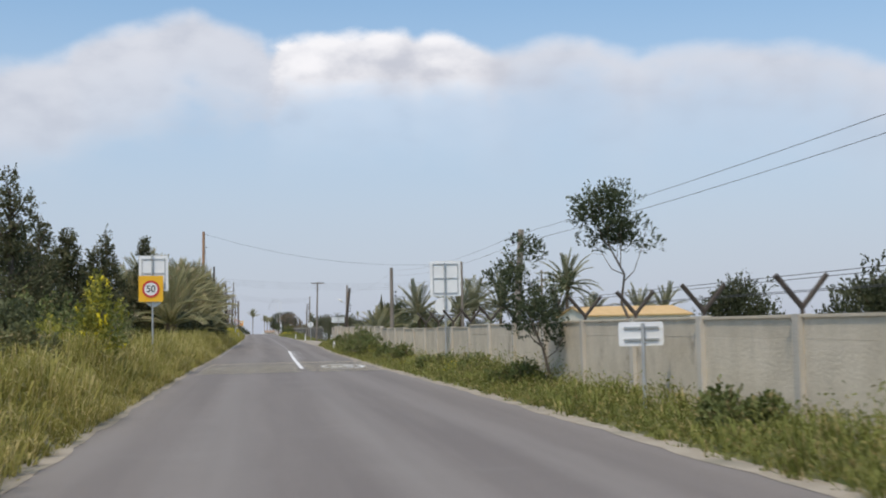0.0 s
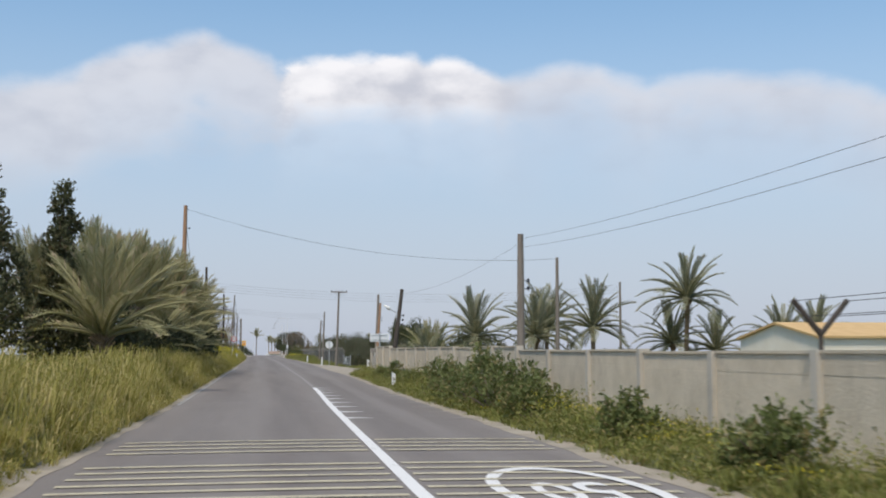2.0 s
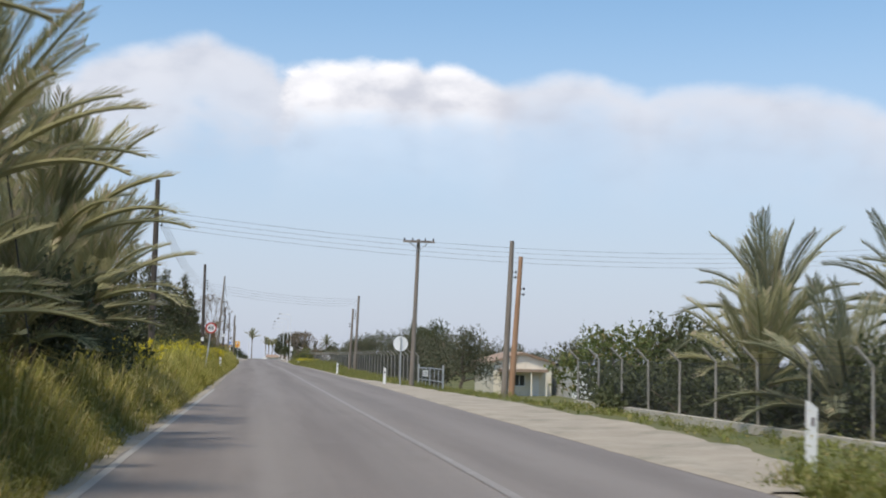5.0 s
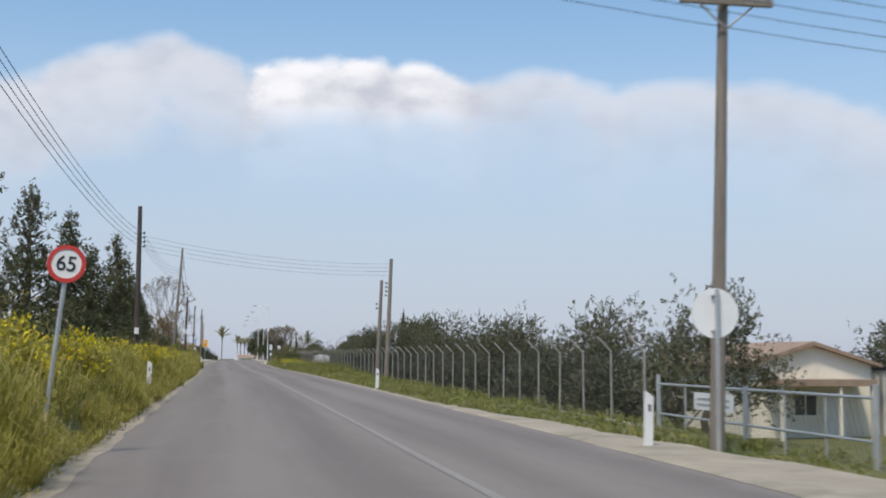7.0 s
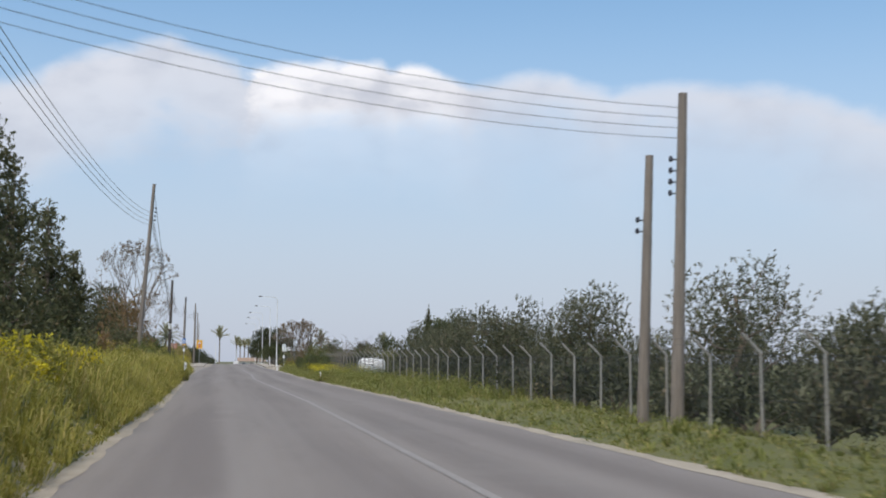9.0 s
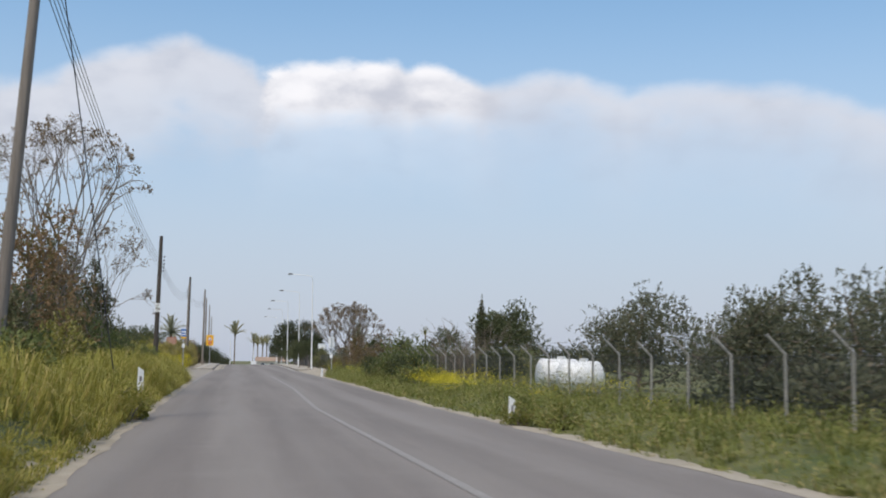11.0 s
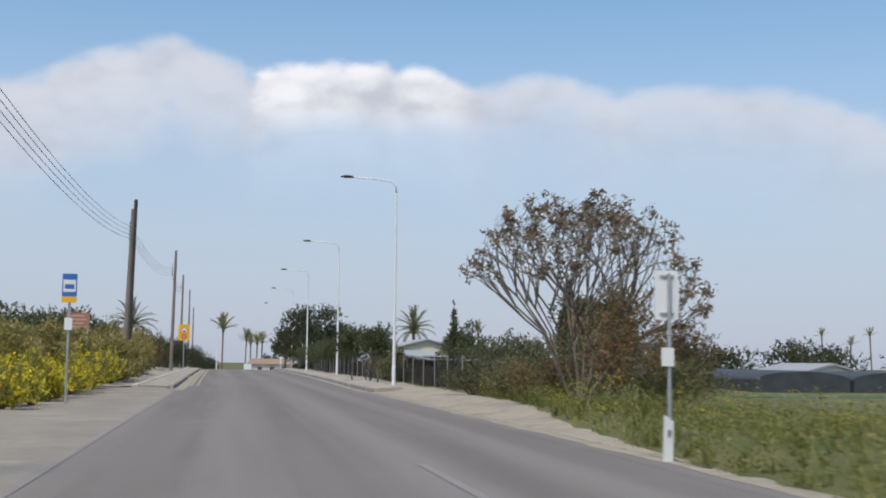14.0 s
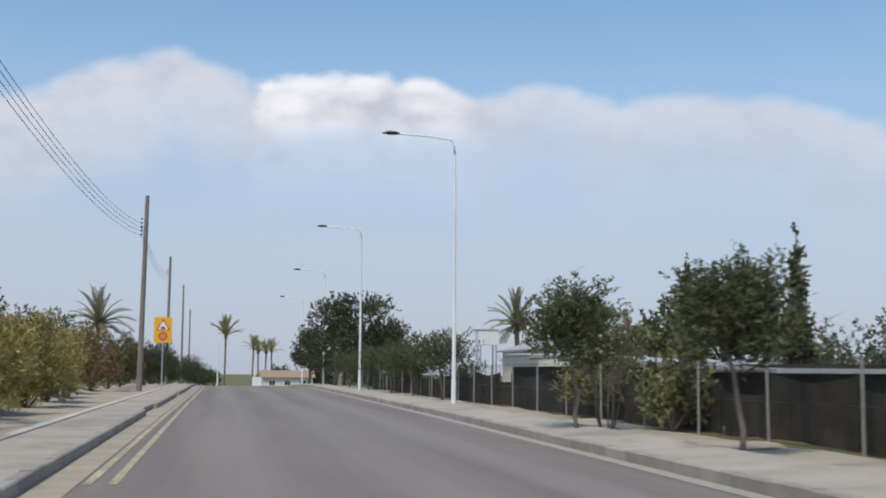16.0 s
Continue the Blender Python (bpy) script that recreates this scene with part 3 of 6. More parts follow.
def limbs(rng, height, spread, count, start=0.35, radius=0.12, lean=(0, 0), twigs=3):
    """Trunk and limbs as one shape; also gives the tips."""
    s = Shape()
    top = Vector((lean[0], lean[1], height * 0.8))
    n = 6
    spine = [top * (i / n) + Vector((rng.uniform(-1, 1), rng.uniform(-1, 1), 0)) * 0.03 * height * (i > 0) for i in range(n + 1)]
    s.tube(spine, [radius * (1 - 0.72 * i / n) for i in range(n + 1)], 8)
    tips = [spine[-1]]
    for k in range(count):
        f = start + (1 - start) * (k + 0.5) / count
        i = min(int(f * n), n - 1)
        base = spine[i].lerp(spine[i + 1], f * n - i)
        a = k * 2.4 + rng.uniform(-0.4, 0.4)
        reach = spread * rng.uniform(0.65, 1.0) * (1.05 - 0.45 * f)
        end = base + Vector((math.cos(a) * reach, math.sin(a) * reach, height * rng.uniform(0.10, 0.26)))
        mid = base.lerp(end, 0.5) + Vector((0, 0, -0.04 * height))
        r = radius * (1 - 0.7 * f) * 0.55
        s.tube([base, mid, end], [r, r * 0.7, r * 0.3], 6)
        tips.append(end)
        for _ in range(twigs):
            b2 = mid.lerp(end, rng.uniform(0.2, 0.9))
            e2 = b2 + Vector((rng.uniform(-1, 1), rng.uniform(-1, 1), rng.uniform(0.1, 0.9))) * reach * 0.45
            s.tube([b2, e2], [r * 0.4, r * 0.12], 5)
            tips.append(e2)
    return s, tips


def tree(name, x, y, height, spread, leaf, label, seed, leaves=3200, size=0.13, lean=(0, 0), start=0.35, clump=0.42, category="tree", z=None, crown_low=0.3, squash=0.8, trunk_r=None, bark=None):
    rng, nr = random.Random(seed), np.random.default_rng(seed)
    z = float(land(x, y)) if z is None else z
    t = thing(name, (x, y, z - 0.05), label, category)
    s, tips = limbs(rng, height, spread, 9, start, trunk_r or 0.024 * height + 0.02, lean)
    part("trunk", s, bark or M_BARK, t, smooth=True)
    cs = [p for p in tips]
    for p in tips:
        for _ in range(2):
            cs.append(p + Vector((rng.uniform(-1, 1), rng.uniform(-1, 1), rng.uniform(-0.8, 0.6))) * spread * 0.35)
    cs = [c for c in cs if c.z > height * crown_low]
    top = max(c.z for c in cs)
    grow = (height - clump * spread * 0.7) / top
    cs = [(c.x, c.y, c.z * (grow if grow > 0 else 1)) for c in cs]
    rr = [[clump * spread * rng.uniform(0.6, 1.15)] * 2 for _ in cs]
    rr = [[a, b, a * squash] for a, b in rr]
    v, f = leaf_cloud(nr, cs, rr, int(leaves * 1.35), size * 0.84)
    part("crown", arrays_mesh("crown", v, f), leaf, t)
    return t


def conifer(name, x, y, height, spread, label, seed, leaves=3000, size=0.14, leaf=None, z=None, column=False):
    """Pine or cypress: tiers of foliage round a straight trunk."""
    rng, nr = random.Random(seed), np.random.default_rng(seed)
    z = float(land(x, y)) if z is None else z
    t = thing(name, (x, y, z - 0.05), label, "tree")
    s = Shape()
    s.tube([(0, 0, 0), (0.03, 0.02, height * 0.5), (0, 0, height * 0.97)], [0.025 * height, 0.016 * height, 0.01], 8)
    cs, rr = [], []
    tiers = 11
    for i in range(tiers):
        f = i / (tiers - 1)
        if column:
            r = spread * (0.55 + 0.45 * math.sin(math.pi * min(1, f + 0.25) ** 0.8)) * (1 - f ** 3 * 0.9)
            cs.append((rng.uniform(-0.1, 0.1) * r, rng.uniform(-0.1, 0.1) * r, height * (0.08 + 0.86 * f)))
            rr.append((r * 0.9, r * 0.9, height * 0.075))
            continue
        r = (spread * (1 - f) ** 0.7 + 0.12 * spread) * rng.uniform(0.72, 1.2)
        zc = height * (0.16 + 0.78 * f)
        for k in range(6 if f < 0.75 else 4):
            a = rng.uniform(0, 6.28)
            q = r * rng.uniform(0.2, 0.95) * (1 - 0.3 * f)
            c = (math.cos(a) * q, math.sin(a) * q, zc + rng.uniform(-0.05, 0.05) * height)
            cs.append(c)
            w = (0.30 * r + 0.16 * spread) * rng.uniform(0.7, 1.2)
            rr.append((w, w, max(w * rng.uniform(0.6, 0.95), 0.055 * height)))
            if q > 0.4 * r:
                s.tube([(0, 0, c[2] - 0.08 * height), c], [0.006 * height, 0.003 * height], 5)
    part("trunk", s, M_BARK, t, smooth=True)
    v, f = leaf_cloud(nr, cs, rr, int(leaves * 1.6), size * 1.02)
    part("crown", arrays_mesh("crown", v, f), leaf or L_BANKPINE, t)
    return t


def shrub(name, x, y, height, spread, leaf, label, seed, leaves=1500, size=0.09, z=None, flowers=0, category="shrub"):
    rng, nr = random.Random(seed), np.random.default_rng(seed)
    z = float(land(x, y)) if z is None else z
    t = thing(name, (x, y, z - 0.03), label, category)
    cs, rr = [], []
    s = Shape()
    for k in range(11):
        a, q = rng.uniform(0, 6.28), spread * rng.random() ** 0.6 * 0.75
        h = height * (0.32 + 0.42 * rng.random()) * (1 - 0.35 * q / spread)
        cs.append((math.cos(a) * q, math.sin(a) * q, h))
        rr.append((spread * rng.uniform(0.25, 0.42),) * 2 + (h * 0.62,))
        s.tube([(0, 0, 0), (math.cos(a) * q * 0.5, math.sin(a) * q * 0.5, h * 0.6), cs[-1]], [0.03, 0.02, 0.008], 5)
    part("stem", s, M_BARK, t)
    v, f = leaf_cloud(nr, cs, rr, int(leaves * 1.3), size * 0.85, shell=0.35)
    v[:, 2] = np.maximum(v[:, 2], 0.01)
    part("foliage", arrays_mesh("foliage", v, f), leaf, t)
    if flowers:
        v, f = leaf_cloud(nr, cs, [(a * 1.05, b * 1.05, c * 1.06) for a, b, c in rr], flowers, size * 0.85, shell=0.85)
        v[:, 2] = np.maximum(v[:, 2], 0.05)
        part("blossom", arrays_mesh("blossom", v, f), L_FLOWER, t, "yellow blossom")
    return t


def frond_mesh(rng, length, angle, droop, leaflet, width=0.009, leaf=None):
    """A feather leaf of a palm that leaves the crown at an angle and arches over."""
    s = Shape()
    n = 12
    pts = [Vector((0, 0, 0))]
    for i in range(n):
        a = radians(angle - droop * ((i + 0.5) / n) ** 1.6)
        pts.append(pts[-1] + Vector((math.cos(a), 0, math.sin(a))) * length / n)
    s.tube(pts, [0.022 * (1 - 0.85 * i / n) + 0.003 for i in range(n + 1)], 4)
    for i in range(3, 54):
        u = i / 54
        k = min(int(u * n), n - 1)
        p = pts[k].lerp(pts[k + 1], u * n - k)
        d = (pts[k + 1] - pts[k]).normalized()
        ll = leaflet * (0.30 + 1.0 * math.sin(math.pi * (0.14 + 0.76 * u))) * rng.uniform(0.88, 1.08)
        for side in (-1, 1):
            out = (d * 1.0 + Vector((0, side, 0)) * 0.72 + Vector((0, 0, 0.34 + rng.uniform(-0.16, 0.12)))).normalized()
            e = p + out * ll + Vector((0, 0, -0.10 * ll))
            w = d * width
            q = len(s.v)
            s.v += [tuple(p - w * 0.5), tuple(p.lerp(e, 0.5) - w), tuple(e), tuple(p.lerp(e, 0.5) + w)]
            s.f.append((q, q + 1, q + 2, q + 3))
    return s.mesh("frond")


FROND_RNG = random.Random(77)
FRONDS = []
for _angle, _droop in ((88, 10), (79, 18), (69, 27), (57, 36), (44, 44), (27, 50)):
    FRONDS.append(frond_mesh(FROND_RNG, 1.0, _angle, _droop, 0.165, 0.0085))
STIFF_FRONDS = []
for _angle, _droop in ((84, 22), (66, 40), (48, 54), (30, 62), (10, 62), (-14, 54)):
    STIFF_FRONDS.append(frond_mesh(FROND_RNG, 1.0, _angle, _droop, 0.15, 0.0095))
for _me in FRONDS:
    _me.materials.append(L_PALM)
for _me in STIFF_FRONDS:
    _me.materials.append(L_PALMGREEN)


def palm(x, y, trunk_h, reach, label, seed, count=30, z=None, radius=0.16, stub=True, fronds=FRONDS):
    rng = random.Random(seed)
    z = float(land(x, y)) if z is None else z
    t = thing("palm_tree", (x, y, z - 0.05), label, "palm tree", "date palms")
    s = Shape()
    n = max(4, int(trunk_h / 0.25))
    lean = (rng.uniform(-0.04, 0.04), rng.uniform(-0.04, 0.04))
    pts, rad = [], []
    for i in range(n + 1):
        h = trunk_h * i / n
        pts += [(lean[0] * h, lean[1] * h, h), (lean[0] * h, lean[1] * h, h + 0.6 * trunk_h / n)]
        rad += [radius * 1.06, radius * 0.92]
    s.tube(pts, rad, 10)
    part("trunk", s, M_PALMBARK, t)
    top = (lean[0] * trunk_h, lean[1] * trunk_h, trunk_h + 0.05)
    if stub:
        b = Shape()
        for k in range(26):
            a = k * 2.4
            h = top[2] - 0.42 * rng.random()
            c, si = math.cos(a), math.sin(a)
            b.tube([(top[0] + c * radius * 0.6, top[1] + si * radius * 0.6, h - 0.1), (top[0] + c * radius * 2.0, top[1] + si * radius * 2.0, h + 0.18)], [0.055, 0.025], 5)
        part("leaf_sheath", b, M_PALMBARK, t)
    for k in range(count):
        f = (k + 0.5) / count
        me = fronds[min(5, int(f ** 1.2 * 6))]
        ob = new("frond", me)
        ob.parent = t
        sc = reach * rng.uniform(0.85, 1.1)
        ob.matrix_basis = pose(*top, rng.uniform(-14, 14), rng.uniform(-9, 9), k * 137.5 + rng.uniform(-12, 12)) @ Matrix.Diagonal((sc, sc, sc, 1))
    return t


def bare_tree(name, x, y, height, spread, label, seed, tufts, leaf, trunks=1, depth=5, tuft=0.16, z=None, radius=0.11, low=0.25, tilt=0.28, dome=False, share=1.0):
    """A winter tree: forking bare limbs with tufts at the tips."""
    rng, nr = random.Random(seed), np.random.default_rng(seed)
    z = float(land(x, y)) if z is None else z
    t = thing(name, (x, y, z - 0.05), label, "tree")
    s, tips = Shape(), []

    def grow(p, d, length, r, level):
        mid = p + d * length * 0.5 + Vector((rng.uniform(-1, 1), rng.uniform(-1, 1), 0)) * length * 0.06
        end = p + d * length
        s.tube([p, mid, end], [r, r * 0.85, r * 0.66], 6 if level < 2 else 4, caps=level == depth)
        if level == depth:
            tips.append(end)
            return
        for _ in range(3 if level < 2 or rng.random() < 0.45 else 2):
            e = (d + Vector((rng.uniform(-1, 1), rng.uniform(-1, 1), rng.uniform(-0.5, 0.5))) * 0.66).normalized()
            grow(end, e, length * rng.uniform(0.62, 0.85), r * 0.62, level + 1)

    for k in range(trunks):
        a = k * 2.3 + 0.4
        q = tilt * (trunks > 1) * (0.5 + 0.5 * (k % 3))
        d = Vector((math.cos(a) * q, math.sin(a) * q, 1)).normalized()
        grow(Vector((math.cos(a) * 0.12 * (trunks > 1), math.sin(a) * 0.12 * (trunks > 1), 0)), d, height * low, radius / (1 + 0.3 * (trunks > 1)), 0)
    v = np.array(s.v)
    hi, wide = v[:, 2].max(), np.abs(v[:, :2]).max()
    fit = np.array([spread / wide, spread / wide, height / hi])
    w = smooth01(v[:, 2:3] / (height * 0.3))
    v = v * (1 + (fit - 1) * np.concatenate([w, w, np.ones_like(w)], 1))
    pts = np.array([tuple(p) for p in tips]) * fit
    if dome:
        # branches thin out at a rounded outline
        def round_off(q):
            c, ax = np.array([0, 0, height * 0.36]), np.array([spread, spread, height * 0.64])
            u = (q - c) / ax * 1.45
            r = np.linalg.norm(u, axis=1)[:, None] + 1e-6
            u = np.where(q[:, 2:3] > height * 0.36, u / r * np.where(r < 0.7, r, 0.7 + 0.3 * np.tanh((r - 0.7) / 0.4)), u / 1.45)
            k = smooth01((q[:, 2:3] - height * 0.2) / (height * 0.3))
            return q + (c + u * ax - q) * k
        v, pts = round_off(v), round_off(pts)
    s.v = [tuple(p) for p in v]
    part("branchwork", s, M_PALEBARK, t, smooth=True)
    pts = pts[nr.random(len(pts)) < share]
    p = np.repeat(pts, tufts, 0)
    p = p + nr.normal(size=p.shape) * tuft * 0.42
    v, f = leaf_quads(nr, p, tuft * 0.36)
    tagged(part("seed_cluster", arrays_mesh("seed_cluster", v, f), leaf, t), "brown seed clusters at the twig tips", kind="stuff")
    return t


def reeds(x, y, height, spread, label, seed, stems=26):
    """Dry straight stems fanning from one foot."""
    rng = random.Random(seed)
    z = float(land(x, y))
    t = thing("reed_clump", (x, y, z - 0.05), label, "dry reeds")
    for k in range(stems):
        a = rng.uniform(0, 6.28)
        q, h = spread * rng.uniform(0.15, 1.0), height * rng.uniform(0.55, 1.0)
        c, si = math.cos(a) * q, math.sin(a) * q
        s = Shape().tube([(c * 0.08, si * 0.08, 0), (c * 0.45, si * 0.45, h * 0.6), (c * 0.8, si * 0.8, h * 0.92), (c, si, h)], [0.010, 0.008, 0.006, 0.004], 5)
        for j in range(4):
            f = rng.uniform(0.45, 0.98)
            p = Vector((c * f * 0.85, si * f * 0.85, h * f))
            s.tube([p, p + Vector((c * 0.2 + rng.uniform(-0.15, 0.15), si * 0.2 + rng.uniform(-0.15, 0.15), 0.16 + 0.1 * rng.random()))], [0.006, 0.003], 4)
        part("reed", s, M_BARK, t)
    return t


def rand_strip(nr, n, y0, y1, inner, outer, edge, side, power=1.4):
    y = nr.uniform(y0, y1, n)
    s = inner + (outer - inner) * nr.random(n) ** power
    return edge(y) + side * s, y, s


def tufts_noise(x, y):
    return 0.5 + 0.25 * (np.sin(x * 1.7 + 2 * np.sin(y * 0.31)) + np.sin(y * 0.83 + 1.3 * np.sin(x * 0.9)))


def grass(name, nr, n, y0, y1, inner, outer, edge, side, h, leaf, label, keep=None, power=1.4):
    """Tufts of arching blades along a verge."""
    per = 12
    x, y, s = rand_strip(nr, n // per, y0, y1, inner, outer, edge, side, power)
    if keep is not None:
        m = keep(x, y)
        x, y, s = x[m], y[m], s[m]
    tall = h * (0.5 + 0.8 * nr.random(len(x))) * (0.45 + 0.9 * tufts_noise(x, y)) * (0.4 + 0.6 * smooth01(s / 0.7))
    k = np.repeat(np.arange(len(x)), per)
    n = len(k)
    toward = (0.0 if side < 0 else np.pi) + 0.9 * np.sin(x * 1.3 + y * 0.9) + nr.normal(size=len(x)) * 0.8
    a = toward[k] + nr.normal(size=n) * 1.0
    hh = tall[k] * (0.55 + 0.6 * nr.random(n))
    reach = hh * (0.25 + 1.0 * nr.random(n))
    ca, sa = np.cos(a), np.sin(a)
    bx, by = x[k] + ca * 0.03 + nr.normal(size=n) * 0.03, y[k] + sa * 0.03 + nr.normal(size=n) * 0.03
    z = land(x, y)[k] - 0.02
    w = 0.004 + 0.006 * nr.random(n)
    tip = hh * (0.42 + 0.5 * nr.random(n))

    def ring(f, zz, wide):
        return [np.stack([bx + ca * reach * f + sg * sa * w * wide, by + sa * reach * f - sg * ca * w * wide, z + zz], 1) for sg in (-1, 1)]

    rows = ring(0.0, 0.0, 1.0) + ring(0.42, hh * 0.74, 1.0) + ring(1.0, tip, 0.0)[:1]
    v = np.stack(rows, 1).reshape(-1, 3)
    q = 5 * np.arange(n)[:, None]
    f = np.concatenate([q + np.array([c]) for c in ((0, 1, 3), (0, 3, 2), (2, 3, 4))])
    return solid(name, arrays_mesh(name, v, f), leaf, label, "grass", "stuff")


def weeds(name, nr, clumps, per, y0, y1, inner, outer, edge, side, h, r, leaf, label, size=0.05, keep=None, category="weeds", top_only=False):
    """Leafy weed clumps along a verge."""
    x, y, s = rand_strip(nr, clumps, y0, y1, inner, outer, edge, side, 1.15)
    if keep is not None:
        m = keep(x, y)
        x, y, s = x[m], y[m], s[m]
    n = len(x)
    z = land(x, y)
    hh = h * (0.5 + 0.7 * nr.random(n)) * (0.35 + 1.05 * tufts_noise(x * 0.8 + 3, y * 0.9)) * (0.75 + 0.5 * tufts_noise(x * 0.5, y * 0.23)) * (0.4 + 0.6 * smooth01(s / 0.9))
    per, size = int(per * 1.5), size * 0.80
    k = np.repeat(np.arange(n), per)
    d = nr.normal(size=(len(k), 3))
    d /= np.linalg.norm(d, axis=1)[:, None]
    q = nr.random(len(k)) ** 0.4
    up = np.abs(d[:, 2]) * q if not top_only else 0.75 + 0.3 * nr.random(len(k))
    p = np.stack([x[k] + d[:, 0] * q * r * (0.6 + hh[k] / h * 0.5), y[k] + d[:, 1] * q * r * (0.6 + hh[k] / h * 0.5), z[k] + 0.02 + hh[k] * up], 1)
    up = np.stack([d[:, 0] * 0.7, d[:, 1] * 0.7, 0.7 + 0 * q], 1)
    v, f = leaf_quads(nr, p, size, 0.0, up, 0.36)
    return solid(name, arrays_mesh(name, v, f), leaf, label, category, "stuff")


# ---- made things ----
def sagging(a, b, sag, n=16):
    a, b = Vector(a), Vector(b)
    return [a.lerp(b, i / n) - Vector((0, 0, sag * 4 * (i / n) * (1 - i / n))) for i in range(n + 1)]


def cable(a, b, sag, label="dark overhead cable sagging between two poles", r=0.009):
    s = Shape()
    s.tube(sagging(a, b, sag), r, 5)
    return solid("overhead_cable", s, M_WIRE, label, "cable", group="overhead cables")


def pole(x, y, top, mat, label, r=0.13, lean=(0, 0), insulators=0, arm=0.0, bottom=None, drop=1.3, side=1, plate=None, box=None):
    """A utility pole with its fittings; top is the height above the road."""
    z0 = float(land(x, y)) - 0.05 if bottom is None else bottom
    h = top - z0
    t = thing("utility_pole", (x, y, z0), label, "utility pole", "utility poles")
    s = Shape()
    n = 8
    s.tube([(lean[0] * i / n, lean[1] * i / n, h * i / n) for i in range(n + 1)], [r * (1.1 - 0.38 * i / n) for i in range(n + 1)], 12)
    part("shaft", s, mat, t, smooth=False)
    def at(z):
        return lean[0] * z / h, lean[1] * z / h
    for i in range(insulators):
        z = h - drop - 0.22 * i
        ax, ay = at(z)
        b = Shape()
        b.tube([(ax, ay, z), (ax + side * (r + 0.10), ay, z)], 0.014, 6)
        b.tube([(ax + side * (r + 0.10), ay, z - 0.05), (ax + side * (r + 0.10), ay, z - 0.01), (ax + side * (r + 0.10), ay, z + 0.06)], [0.025, 0.045, 0.03], 8)
        part("insulator", b, M_INK, t, "dark insulator on a bracket")
    if arm:
        z = h - 0.12
        ax, ay = at(z)
        b = Shape().box(ax - arm / 2, ax + arm / 2, ay - r - 0.09, ay - r + 0.0, z - 0.05, z + 0.05)
        a = part("crossarm", b, mat, t)
        for k in (-0.46, -0.2, 0.2, 0.46):
            c = Shape().tube([(ax + k * arm, ay - r - 0.045, z + 0.05), (ax + k * arm, ay - r - 0.045, z + 0.11), (ax + k * arm, ay - r - 0.045, z + 0.17)], [0.02, 0.04, 0.025], 8)
            part("insulator", c, M_INK, a)
        b = Shape()
        b.tube([(ax - arm * 0.3, ay - r - 0.04, z - 0.04), (ax, ay - r - 0.02, z - 0.42)], 0.018, 6)
        b.tube([(ax + arm * 0.3, ay - r - 0.04, z - 0.04), (ax, ay - r - 0.02, z - 0.42)], 0.018, 6)
        part("brace", b, M_STEEL, t)
    if plate:
        z, w, hh = plate
        ax, ay = at(z - z0)
        b = Shape().poly(rounded(ax - w / 2, ax + w / 2, z - z0 - hh / 2, z - z0 + hh / 2, 0.015), ay - r - 0.045, 0.01)
        p = part("plate", b, M_WHITE, t, "white notice plate")
        for k in range(3):
            zz = z - z0 + hh * (0.25 - 0.25 * k)
            part("bar", Shape().box(ax - w * 0.33, ax + w * 0.33, ay - r - 0.049, ay - r - 0.046, zz - 0.02, zz + 0.02), M_SHEET, p)
    if box:
        z, w, hh = box
        ax, ay = at(z - z0)
        part("meter_box", Shape().box(ax - w / 2, ax + w / 2, ay - r - 0.14, ay - r + 0.01, z - z0 - hh / 2, z - z0 + hh / 2), M_WHITE, t, "small white box")
    return t


def pole_lamp(t, z, dx, dz=0.35, big=1.0, x0=0.0, mat=None, look_label="white lantern head"):
    """An old street lantern on an arm, fixed to a pole."""
    s = Shape()
    s.tube([(x0, 0, z), (x0 + dx * 0.5, 0, z + dz * 0.7), (x0 + dx * 0.8, 0, z + dz)], 0.018 if big > 0.5 else 0.011, 6)
    a = part("lamp_arm", s, mat or M_STEEL, t)
    b = Shape()
    sg = 1 if dx > 0 else -1
    e = x0 + dx
    b.tube([(e - dx * 0.25, 0, z + dz - 0.01), (e - dx * 0.15, 0, z + dz + 0.03), (e, 0, z + dz + 0.09), (e + sg * 0.16 * big, 0, z + dz + 0.17 * big)], [0.03 * big, 0.065 * big, 0.075 * big, 0.035 * big], 10)
    part("lantern", b, mat or M_WHITE, a, look_label, smooth=True)


def sign_post(t, x0, height, r=0.03, y=0.0):
    part("post", Shape().tube([(x0, y, 0), (x0, y, height)], r, 10), M_STEEL, t, "galvanised post")


